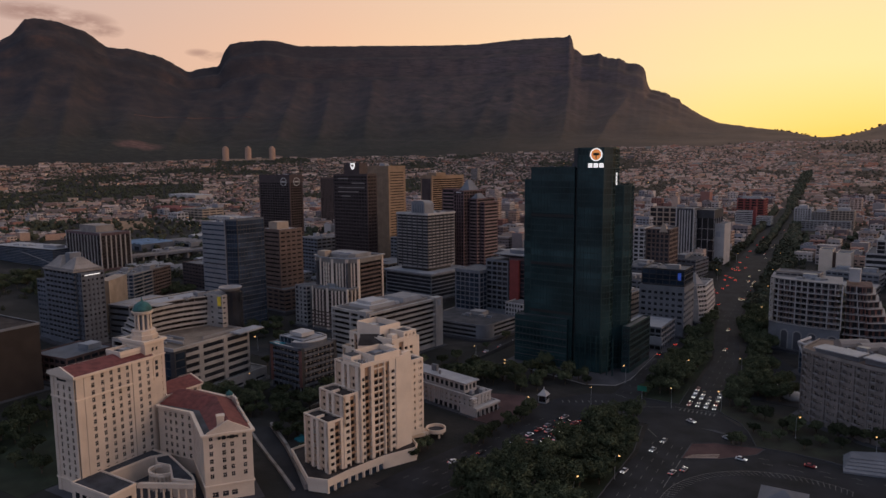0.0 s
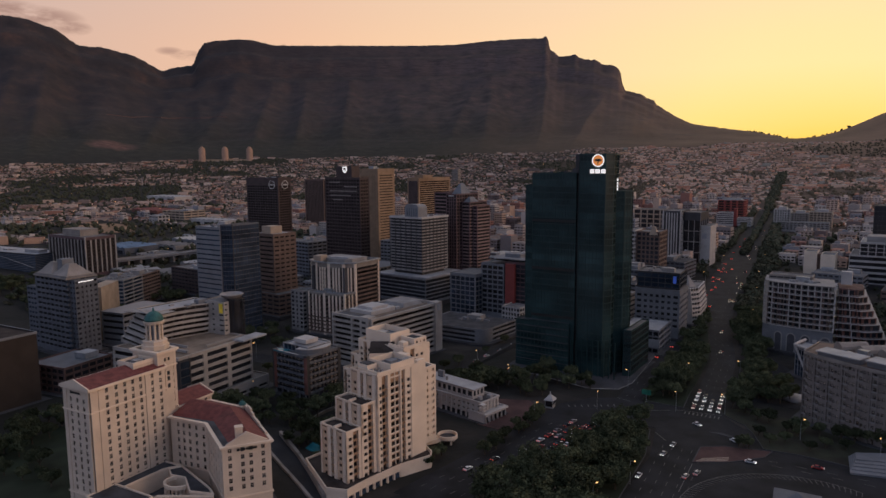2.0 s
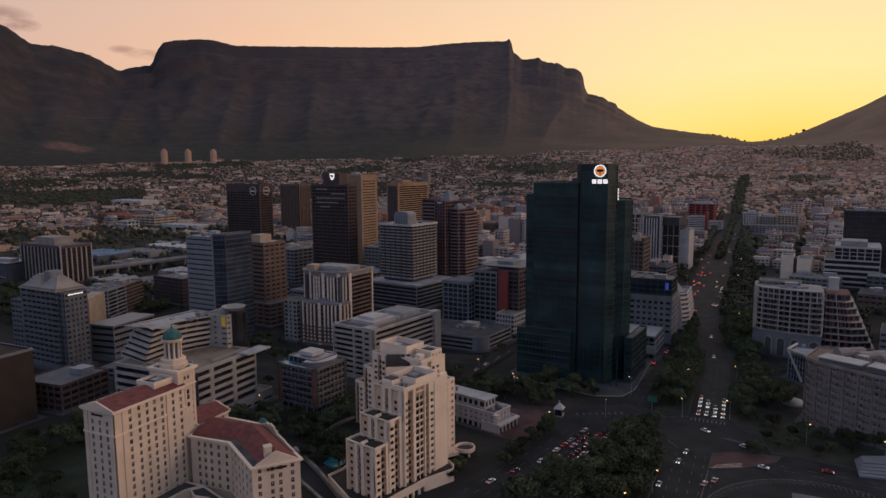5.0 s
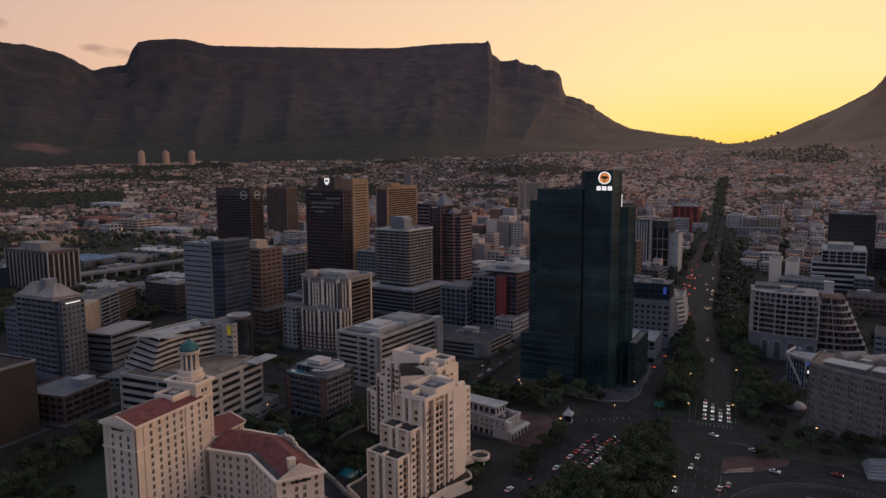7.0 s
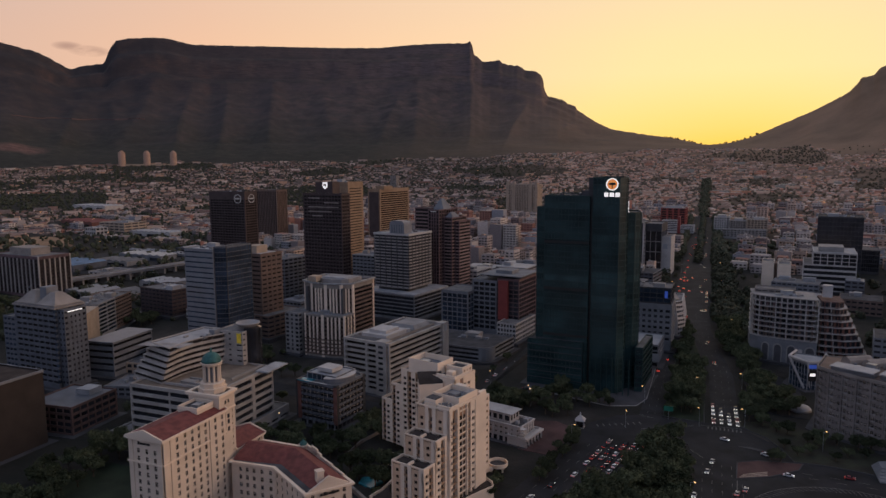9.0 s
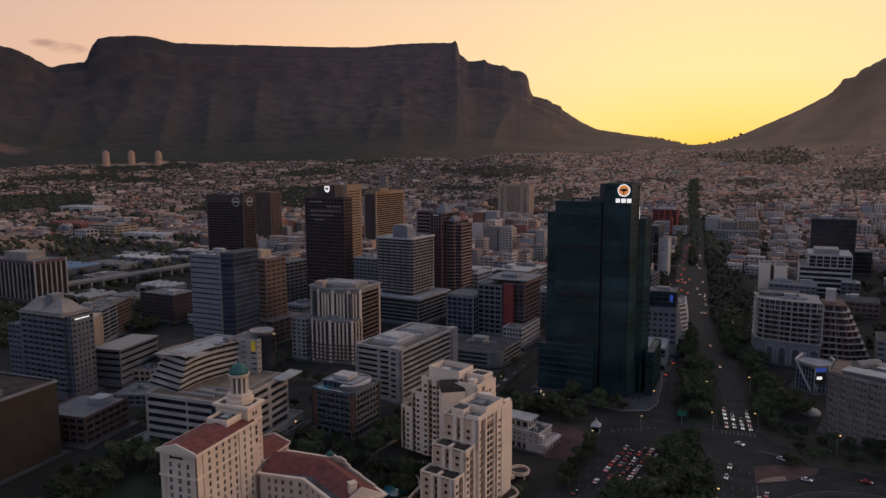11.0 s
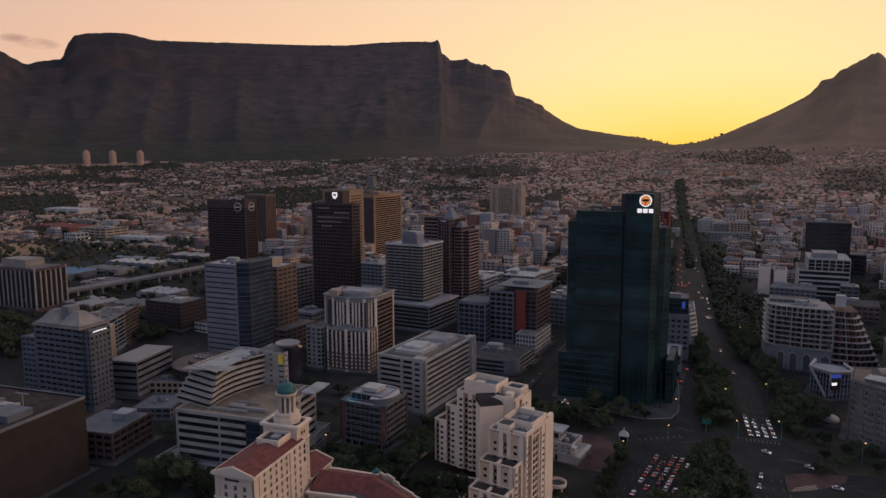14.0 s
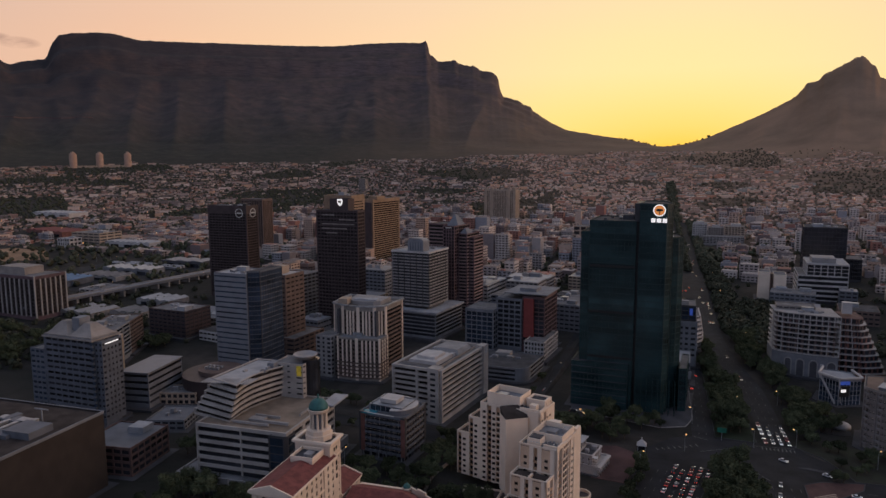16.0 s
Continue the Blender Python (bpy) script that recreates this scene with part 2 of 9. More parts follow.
# ---- mesh helpers ----
class Geo:
    """Collects boxes and prisms for one mesh."""

    def __init__(self):
        self.v, self.f = [], []

    def hexa(self, p):
        k = len(self.v)
        self.v += [tuple(q) for q in p]
        self.f += [(k + 3, k + 2, k + 1, k), (k + 4, k + 5, k + 6, k + 7), (k, k + 1, k + 5, k + 4), (k + 1, k + 2, k + 6, k + 5),
                   (k + 2, k + 3, k + 7, k + 6), (k + 3, k, k + 4, k + 7)]
        return self

    def box(self, x0, x1, y0, y1, z0, z1):
        return self.hexa([(x0, y0, z0), (x1, y0, z0), (x1, y1, z0), (x0, y1, z0), (x0, y0, z1), (x1, y0, z1), (x1, y1, z1), (x0, y1, z1)])

    def prism(self, poly, z0, z1, top=None):
        """An upright solid on a plan outline (counter-clockwise); top: another outline for its upper end."""
        k, n = len(self.v), len(poly)
        self.v += [(x, y, z0) for x, y in poly] + [(x, y, z1) for x, y in (top or poly)]
        self.f += [tuple(range(k + n - 1, k - 1, -1)), tuple(range(k + n, k + 2 * n))]
        self.f += [(k + i, k + (i + 1) % n, k + n + (i + 1) % n, k + n + i) for i in range(n)]
        return self

    def tube(self, a, b, r0, r1, n=8):
        """A tapered round bar from a to b."""
        a, b = Vector(a), Vector(b)
        q = (b - a).to_track_quat("Z", "Y")
        k = len(self.v)
        for c, r in ((a, r0), (b, r1)):
            self.v += [tuple(c + q @ Vector((r * math.cos(2 * math.pi * i / n), r * math.sin(2 * math.pi * i / n), 0))) for i in range(n)]
        self.f += [(k + i, k + (i + 1) % n, k + n + (i + 1) % n, k + n + i) for i in range(n)]
        self.f += [tuple(range(k + n - 1, k - 1, -1)), tuple(range(k + n, k + 2 * n))]
        return self

    def lathe(self, cx, cy, profile, n=24):
        """A turned solid from (radius, height) pairs."""
        k = len(self.v)
        for r, z in profile:
            self.v += [(cx + r * math.cos(2 * math.pi * i / n), cy + r * math.sin(2 * math.pi * i / n), z) for i in range(n)]
        for j in range(len(profile) - 1):
            self.f += [(k + j * n + i, k + j * n + (i + 1) % n, k + (j + 1) * n + (i + 1) % n, k + (j + 1) * n + i) for i in range(n)]
        self.f += [tuple(range(k + n - 1, k - 1, -1)), tuple(range(k + (len(profile) - 1) * n, k + len(profile) * n))]
        return self

    def mesh(self, name, mat, smooth=False):
        me = bpy.data.meshes.new(name)
        me.from_pydata(self.v, [], self.f)
        me.materials.append(MATS[mat])
        if smooth:
            me.polygons.foreach_set("use_smooth", [True] * len(me.polygons))
        me.update()
        return me


def part(name, geo, mat, parent, label="", smooth=False):
    """Links a Geo or a mesh as one part under a thing or a part."""
    me = geo.mesh(name, mat, smooth) if isinstance(geo, Geo) else geo
    ob = bpy.data.objects.new(name, me)
    scene.collection.objects.link(ob)
    ob.parent = parent
    if label:
        ob["label"] = label
    return ob


def thing(name, label, category, group="", at=(0, 0, 0)):
    ob = new(name)
    ob.empty_display_size = 2
    ob.location = at
    return tagged(ob, label, category, group)


def rect(x, y, w, d, rot=0.0):
    """A plan outline from its front right corner, its width to the left and its depth behind."""
    a = radians(rot)
    u, v = (math.cos(a), math.sin(a)), (-math.sin(a), math.cos(a))
    at = lambda s, t: (x + u[0] * s + v[0] * t, y + u[1] * s + v[1] * t)  # noqa: E731
    return [at(-w, 0), at(0, 0), at(0, d), at(-w, d)]


def inset(poly, d):
    """The outline moved inwards by d."""
    out, n = [], len(poly)
    for i in range(n):
        p, q, r = (Vector(poly[(i + k) % n]) for k in (-1, 0, 1))
        a, b = (q - p).normalized(), (r - q).normalized()
        na, nb = Vector((-a.y, a.x)), Vector((-b.y, b.x))
        m = (na + nb) / max(0.3, 1 + na.dot(nb))
        out.append(tuple(q + m * d))
    return out


def ground_z(x, y):
    """The height of the town's floor: level by the shore, rising to the foot of the mountain."""
    r = math.hypot(x + 60, y + 25)
    a = math.degrees(math.atan2(-(x + 60), y + 25))
    lift = float(np.interp(a, (-16, 0, 20, 40, 60), (1.9, 1.75, 1.35, 1.1, 0.95)))
    return 8.0 + 0.040 * max(0.0, min(r, 1300) - 500) + lift * (0.050 * max(0.0, min(r, 2000) - 1300) + 0.085 * max(0.0, r - 2000))


# ---- buildings ----
PAVED = []  # outlines that stand on a pavement
PLANS = []  # outlines already built on
FOOTPRINTS = []  # centre and radius of what is already built on


class Building:
    """A building as one thing: volumes with their walls, window panes and roofs as parts."""

    def __init__(self, name, label, category, group=""):
        self.root = thing(name, label, category, group)
        self.panes, self.roof = {}, None
        self.rng = random.Random(name + label)

    def pane_mesh(self, w, h, mat, bars=True):
        key = (round(w, 2), round(h, 2), mat, bars)
        if key not in self.panes:
            g = Geo().box(-w / 2, w / 2, -0.05, 0.03, -h / 2, h / 2)
            if not bars:
                self.panes[key] = g.box(-0.03, 0.03, -0.08, -0.04, -h / 2, h / 2).mesh("window", mat)
                return self.panes[key]
            me = g.box(-0.03, 0.03, -0.1, -0.04, -h / 2, h / 2).box(-w / 2, -0.03, -0.09, -0.04, 0.12, 0.18).box(0.03, w / 2, -0.09, -0.04, 0.12, 0.18).mesh("window", mat)
            me.materials.append(MATS["cream_paint"])
            for f in me.polygons[6:]:
                f.material_index = 1
            self.panes[key] = me
        return self.panes[key]

    def storeys(self, first, floors, fh, far):
        """Repeats a ring for each floor: as parts of their own near by, joined into one far off."""
        if not far:
            for j in range(1, floors):
                part(first.name.split(".")[0], first.data, "", self.root).location.z = j * fh
            return
        me, g = first.data, Geo()
        base = [tuple(v.co) for v in me.vertices]
        polys = [tuple(f.vertices) for f in me.polygons]
        for j in range(floors):
            g.v += [(x, y, z + j * fh) for x, y, z in base]
            g.f += [tuple(i + j * len(base) for i in f) for f in polys]
        joined = bpy.data.meshes.new(me.name)
        joined.from_pydata(g.v, [], g.f)
        joined.materials.append(me.materials[0])
        first.data = joined
        first["kind"] = "stuff"

    def volume(self, poly, z0, z1, floors=1, span=1.5, base=3.0, faces=(None,), wall="pale_concrete", glass="glass_dark", roof="roof_gravel", depth=0.35,
               edge=0.6, top=1.2, slab=True, lit=0.0, cells=False, rows=False, pier_mat="", proud=False, span_mat=""):
        """faces: for each side of the outline None for a plain wall, or (bays, pier width). Spandrels run round each floor, piers stand the whole height."""
        n = len(poly)
        mid = sum((Vector(q) for q in poly), Vector((0, 0))) / n
        FOOTPRINTS.append((mid.x, mid.y, max((Vector(q) - mid).length for q in poly)))
        PLANS.append(inset(poly, -5.0))
        if z0 < ground_z(mid.x, mid.y) + 2:
            PAVED.append(inset(poly, -3.6))
        part("wall", Geo().prism(inset(poly, depth), z0, z1 - 0.9), wall, self.root)
        zb, zt = z0 + base, z1 - top
        fh = (zt - zb) / max(1, floors)
        outer, inner = inset(poly, 0.05), inset(poly, depth + 0.02)
        bands, far = False, math.hypot(mid.x + 60, mid.y + 25) > 590

        def ring(za, zb_, name, mat):
            g = Geo()
            g.v = [(*p, z) for z in (za, zb_) for loop in (outer, inner) for p in loop]
            for i in range(n):
                j = (i + 1) % n
                g.f += [(i, j, 2 * n + j, 2 * n + i), (n + j, n + i, 3 * n + i, 3 * n + j), (2 * n + i, 2 * n + j, 3 * n + j, 3 * n + i), (j, i, n + i, n + j)]
            return part(name, g, mat, self.root)

        ring(zt, z1 - 0.01, "parapet", wall)
        for i in range(n):
            p, q, r = Vector(poly[i - 1]), Vector(poly[i]), Vector(poly[(i + 1) % n])
            a, b = (q - p).normalized(), (r - q).normalized()
            part("corner_column", Geo().prism([tuple(q - a * edge), tuple(q), tuple(q + b * edge), tuple(q - a * edge + b * edge)], z0, z1), pier_mat or wall, self.root)
        if any(faces):
            if base > 0:
                ring(z0, zb, "plinth", wall)
            first = ring(zb + 0.01, zb + span, "spandrel", span_mat or wall)
            self.storeys(first, floors, fh, far)
        for i in range(n):
            p, q = Vector(poly[i]), Vector(poly[(i + 1) % n])
            u = (q - p).normalized()
            o = Vector((u.y, -u.x))
            lo, hi = edge, (q - p).length - edge
            spec = faces[i % len(faces)]
            if o.y > 0.35 and o.x < 0.5 or o.x < -0.4 and p.x < -90:
                spec = None
            angle = math.atan2(u.y, u.x)

            def stand(name, geo_mesh, s, out, z, mat):
                c = p + u * s + o * out
                ob = part(name, geo_mesh, mat, self.root)
                ob.location, ob.rotation_euler = (c.x, c.y, z), (0, 0, angle)

            if spec is None or hi - lo < 1.5:
                if hi > lo:
                    stand("wall", Geo().box(lo, hi, 0.02, depth + 0.01, z0, z1 - 0.02).mesh("wall", wall), 0, 0, 0, wall)
                continue
            bays, pier = spec
            bw = (hi - lo) / bays
            if bays > 1 and pier > 0:
                me = Geo().box(-pier / 2, pier / 2, -0.15 if proud else 0.03, depth + 0.01, zb - 0.02, zt + 0.02).mesh("pier", pier_mat or wall)
                for k in range(1, bays):
                    stand("pier", me, lo + k * bw, 0, 0, wall)
            seen = o.y < -0.3 or o.x > 0.3
            if not (bays > 1 and cells and seen):
                bands = True
                continue
            w, h = bw - pier, fh - span
            me = self.pane_mesh(w, h, glass)
            for j in range(floors):
                for k in range(bays):
                    shining = lit and self.rng.random() < lit
                    stand("window", self.pane_mesh(w, h, "window_lit") if shining else me, lo + (k + 0.5) * bw, -depth + 0.07, zb + j * fh + span + h / 2, glass)
        if bands:
            outer, inner = inset(poly, depth - 0.07), inset(poly, depth + 0.04)
            first = ring(zb + span - 0.02, zb + fh + 0.02, "window_band", glass)
            self.storeys(first, floors, fh, far)
        if slab:
            self.roof = part("roof", Geo().prism(inset(poly, depth + 0.02), z1 - 0.95, z1 - 0.7), roof, self.root)
        return self

    def block(self, name, poly, z0, z1, mat, top=None, label=""):
        part(name, Geo().prism(poly, z0, z1, top), mat, self.root, label)
        return self

    def roof_kit(self, poly, z, count=6, mats=("pale_concrete", "metal_grey", "grey_concrete")):
        """A plant room, ducts and vents scattered inside an outline."""
        p0, u, v = Vector(poly[0]), Vector(poly[1]) - Vector(poly[0]), Vector(poly[-1]) - Vector(poly[0])
        rng = self.rng
        for k in range(count):
            s, t = rng.uniform(0.14, 0.72), rng.uniform(0.14, 0.72)
            w, d = (rng.uniform(0.16, 0.3), rng.uniform(0.16, 0.3)) if k == 0 else (rng.uniform(0.04, 0.12), rng.uniform(0.04, 0.12))
            h = rng.uniform(2.4, 3.6) if k == 0 else rng.uniform(0.8, 1.9)
            c = [p0 + u * a + v * b for a, b in ((s, t), (s + w, t), (s + w, t + d), (s, t + d))]
            part("plant_room" if k == 0 else "roof_vent", Geo().prism([tuple(q) for q in c], z, z + h), rng.choice(mats), self.roof or self.root)
        return self


# ---- the ground and the mountain ----
EAST_RIDGE = [(75, 520), (66, 640), (61.6, 805), (60.9, 839), (60.0, 929), (59.1, 938), (58.0, 928), (56.3, 887), (54.9, 807), (53.2, 805), (51.2, 771), (49.3, 691),
              (48.2, 723), (47.1, 735), (46.6, 830), (46.2, 872), (45.2, 892), (43.6, 905), (42.6, 904), (41.1, 876), (34.2, 885), (26.6, 893)]
TABLE_EDGE = [(23.9, 913), (21.7, 922), (19.43, 924), (19.34, 935), (19.16, 935), (19.07, 915), (18.93, 886), (18.89, 851), (18.62, 840), (18.2, 808), (17.88, 804), (16.84, 810),
              (16.56, 788), (15.65, 766), (15.38, 772), (14.74, 734), (13.83, 723), (13.46, 697), (13.28, 661), (13.18, 605), (12.95, 568), (12.36, 551), (11.72, 534), (11.17, 504),
              (10.72, 492), (10.49, 464), (9.1, 389), (7.8, 338)]
SADDLE = [(5.2, 293), (3.0, 263), (0.5, 224), (-1.2, 237), (-2.6, 260), (-4.6, 311), (-6.5, 357), (-8.3, 410), (-8.8, 429), (-9.4, 474), (-10.1, 483), (-10.4, 503), (-11.2, 525),
          (-12.3, 561), (-12.7, 563), (-13.05, 554), (-13.35, 529), (-13.63, 520), (-13.87, 484), (-15, 440), (-18, 330), (-24, 160)]
RIDGE = EAST_RIDGE + TABLE_EDGE + SADDLE
RIDGE_AZ = np.array([a for a, _ in RIDGE][::-1], float)
RIDGE_Z = np.array([z for _, z in RIDGE][::-1], float)
REACH_AZ = [-24, -14, -9, -4, 0.5, 3, 5.3, 7.8, 10.5, 13.3, 18, 47, 55, 63, 75]
REACH = [3100, 3160, 3205, 3320, 3480, 3580, 3800, 4150, 4330, 4464, 4600, 4560, 4470, 4460, 4400]
FOOT_AZ = [-24, -14, -5, 2, 12, 25, 45, 60, 75]
FOOT = [2150, 2250, 2500, 2650, 2750, 2750, 2850, 2750, 2650]


def mountain(az, r):
    """Height over the sea of the slopes and cliffs in the direction az, r metres out."""
    base = ground_z(-60 - r * math.sin(radians(az)), -25 + r * math.cos(radians(az)))
    foot, reach = float(np.interp(az, FOOT_AZ, FOOT)), float(np.interp(az, REACH_AZ, REACH))
    sharp = float(np.interp(az, RIDGE_AZ, RIDGE_Z)) + (noise.noise((az * 2.7, 21.0, 0.0)) * 3.0 + noise.noise((az * 6.5, 33.0, 0.0)) * 2.6) * float(np.interp(az, (-14, -8, 3, 8, 19, 24, 43, 46), (1.6, 1.0, 0.6, 1.5, 1.6, 0.6, 0.7, 1.8)))
    broad = sum(float(np.interp(az + s, RIDGE_AZ, RIDGE_Z)) for s in (-2.0, -1.3, -0.6, 0, 0.6, 1.3, 2.0)) / 7
    rise = min(1.0, max(0.0, ((r - foot) / (reach - foot) - 0.72) / 0.26))
    peak = broad + (sharp - broad) * rise
    if az > 75 or az < -24 or r <= foot:
        return base
    floor = ground_z(-60 - foot * math.sin(radians(az)), -25 + foot * math.cos(radians(az)))
    wall = min(1.0, max(0.0, (peak - 330) / 450)) * float(np.interp(az, (-24, 4, 10, 47, 52, 75), (0.35, 0.4, 1.0, 1.0, 0.45, 0.35)))
    x, y = r * math.sin(radians(az)), r * math.cos(radians(az))
    skew = az + (r - 3600) * 0.0016
    spur = 0.55 - 1.9 * abs(noise.noise((skew * 0.26, 3.1, r * 0.0003))) + 0.13 * (0.4 - 1.6 * abs(noise.noise(((az - (r - 3600) * 0.0022) * 0.55, 8.3, 1.0))))
    bay = noise.noise((az * 0.42, 11.7, 0.0)) + 0.5 * noise.noise((az * 1.1, 4.7, r * 0.002))
    t = (r - foot) / (reach - foot)
    if t >= 1.0:
        crest = peak - 0.12 * (r - reach) - (r - reach) ** 2 * 0.0004
        return crest + noise.noise((az * 2.2, r * 0.01, 5.0)) * 3 * wall
    low_part = math.sin(math.pi * min(1.0, max(0.0, t) / 0.86)) if t < 0.86 else 0.0
    t2 = t + 0.085 * spur * low_part + 0.014 * bay * wall * math.sin(math.pi * min(1.0, max(0.0, (t - 0.55) / 0.45)))
    t2 = min(1.0, max(0.0, t2))
    steps = [(0, 0), (0.3, 0.13), (0.58, 0.36), (0.75, 0.54), (0.79, 0.63), (0.86, 0.69), (0.895, 0.84), (0.95, 0.885), (0.985, 0.98), (1, 1)]
    cliff = float(np.interp(t2, [a for a, _ in steps], [b for _, b in steps]))
    dome = float(np.interp(t2, [0, 0.3, 0.6, 0.85, 1], [0, 0.16, 0.45, 0.82, 1]))
    h = floor + (peak - floor) * (wall * cliff + (1 - wall) * dome)
    body = 4 * t * (1 - t)
    ledge = (h + 14 * noise.noise((x * 0.002, y * 0.002, 3.3))) / 34.0
    h += wall * body * 3.2 * (ledge - math.floor(ledge) - 0.5)
    big = noise.noise((x * 0.0024, y * 0.0024, h * 0.0022))
    rough = noise.fractal((x * 0.0062, y * 0.0062, h * 0.012), 0.9, 2.0, 5)
    return h + (rough * 5 + big * 15) * body * (0.4 + 0.6 * wall)


def build_ground():
    az = [-180 + 4 * k for k in range(39)] + [-24 + 0.25 * k for k in range(36)] + [-15 + 0.1 * k for k in range(70)] + [-8 + 0.25 * k for k in range(64)] + [8 + 0.1 * k for k in range(120)] + [20 + 0.2 * k for k in range(276)] + [76 + 4 * k for k in range(27)]
    rad = [2, 60, 140, 240, 340, 440, 500, 560, 640, 740, 860, 1000, 1150, 1300, 1480, 1660, 1840, 2000, 2120] + [2200 + 18 * k for k in range(148)]
    g = Geo()
    n, m = len(az), len(rad)
    for r in rad:
        for a in az:
            x, y = -60 - r * math.sin(radians(a)), -25 + r * math.cos(radians(a))
            z = mountain(a, r) if -24 <= a <= 75 else 8.0 + (ground_z(x, y) - 8.0) * max(0.0, 1 - max(-24 - a, a - 75) / 14)
            g.v.append((x, y, z))
    g.f = [(j * n + i, (j + 1) * n + i, (j + 1) * n + (i + 1) % n, j * n + (i + 1) % n) for j in range(m - 1) for i in range(n)]
    g.f.append(tuple(range(n)))
    me = g.mesh("ground", "hillside")
    me.polygons.foreach_set("use_smooth", [True] * len(me.polygons))
    ob = new("ground", me)
    return tagged(ob, "dry hillside and grey cliffs of a flat-topped mountain above the town", "ground", kind="structure")


def hillside_material():
    """Scrub on the gentle ground, bare sandstone on the steep, with ledges and stains."""
    m = bpy.data.materials.new("hillside")
    m.use_nodes = True
    n, l = m.node_tree.nodes, m.node_tree.links
    b = n["Principled BSDF"]
    b.inputs["Roughness"].default_value, b.inputs["Specular IOR Level"].default_value = 0.95, 0.1
    geo = n.new("ShaderNodeNewGeometry")
    sep_n, sep_p = n.new("ShaderNodeSeparateXYZ"), n.new("ShaderNodeSeparateXYZ")
    l.new(geo.outputs["Normal"], sep_n.inputs[0])
    l.new(geo.outputs["Position"], sep_p.inputs[0])

    def noise_at(scale, detail, sx=1.0, sz=1.0):
        mp, t = n.new("ShaderNodeMapping"), n.new("ShaderNodeTexNoise")
        mp.inputs["Scale"].default_value = (sx, sx, sz)
        t.inputs["Scale"].default_value, t.inputs["Detail"].default_value, t.inputs["Roughness"].default_value = scale, detail, 0.62
        l.new(geo.outputs["Position"], mp.inputs[0])
        l.new(mp.outputs[0], t.inputs["Vector"])
        return t.outputs["Fac"]

    def ramp_of(fac, stops):
        r = n.new("ShaderNodeValToRGB")
        while len(r.color_ramp.elements) < len(stops):
            r.color_ramp.elements.new(0.5)
        for e, (p, c) in zip(r.color_ramp.elements, stops):
            e.position, e.color = p, (*c, 1)
        l.new(fac, r.inputs[0])
        return r.outputs[0]

    def mixed(fac, a, c):
        x = n.new("ShaderNodeMix")
        x.data_type = "RGBA"
        l.new(fac, x.inputs[0])
        l.new(a, x.inputs[6])
        l.new(c, x.inputs[7])
        return x.outputs[2]

    def times(a, c):
        x = n.new("ShaderNodeMix")
        x.data_type, x.blend_type = "RGBA", "MULTIPLY"
        x.inputs[0].default_value = 1.0
        l.new(a, x.inputs[6])
        l.new(c, x.inputs[7])
        return x.outputs[2]

    def sum_of(a, c, k):
        x = n.new("ShaderNodeMath")
        x.operation, x.inputs[1].default_value = "MULTIPLY_ADD", k
        l.new(a, x.inputs[0])
        l.new(c, x.inputs[2])
        return x.outputs[0]

    scrub = ramp_of(noise_at(0.013, 10.0), [(0.3, (0.05, 0.043, 0.042)), (0.46, (0.07, 0.058, 0.056)), (0.58, (0.09, 0.069, 0.065)), (0.72, (0.135, 0.087, 0.074))])
    rock = ramp_of(noise_at(0.02, 10.0, 0.4, 3.4), [(0.28, (0.066, 0.055, 0.058)), (0.44, (0.097, 0.079, 0.080)), (0.52, (0.118, 0.094, 0.093)), (0.6, (0.082, 0.067, 0.069)), (0.74, (0.16, 0.118, 0.108))])
    # ledge and cleft relief of the cliffs, and the gullies between the buttresses, put into the colour as dark and pale
    # streaks
    rock = times(rock, ramp_of(noise_at(0.055, 5.0, 0.3, 3.0), [(0.36, (0.74, 0.74, 0.76)), (0.5, (1.0, 1.0, 1.0)), (0.66, (1.2, 1.14, 1.1))]))
    cleft_streaks = ramp_of(noise_at(0.016, 6.0, 1.0, 0.16), [(0.34, (0.84, 0.84, 0.86)), (0.47, (1.0, 1.0, 1.0)), (0.7, (1.08, 1.06, 1.04))])
    rock, scrub = times(rock, cleft_streaks), times(scrub, cleft_streaks)
    # darker tone on the flanks of the eastern peak and the ravine beside it
    east = n.new("ShaderNodeMapRange")
    east.inputs["From Min"].default_value, east.inputs["From Max"].default_value = -1500, -2900
    l.new(sum_of(noise_at(0.0022, 5.0), sep_p.outputs["X"], 900.0), east.inputs["Value"])
    flank = ramp_of(noise_at(0.009, 8.0), [(0.3, (0.034, 0.031, 0.034)), (0.48, (0.047, 0.041, 0.042)), (0.6, (0.066, 0.05, 0.047)), (0.74, (0.10, 0.062, 0.052))])
    rock, scrub = mixed(east.outputs[0], rock, flank), mixed(east.outputs[0], scrub, flank)
    steep = ramp_of(sep_n.outputs["Z"], [(0.62, (1, 1, 1)), (0.88, (0, 0, 0))])
    town = ramp_of(noise_at(0.02, 6.0), [(0.35, (0.022, 0.023, 0.02)), (0.52, (0.033, 0.031, 0.028)), (0.66, (0.06, 0.052, 0.047))])
    # dark green bush on the lower eastern slopes
    bush_noise = noise_at(0.006, 8.0)
    bush_line = n.new("ShaderNodeMapRange")
    bush_line.inputs["From Min"].default_value, bush_line.inputs["From Max"].default_value = 560, 330
    l.new(sum_of(bush_noise, sep_p.outputs["Z"], 260.0), bush_line.inputs["Value"])
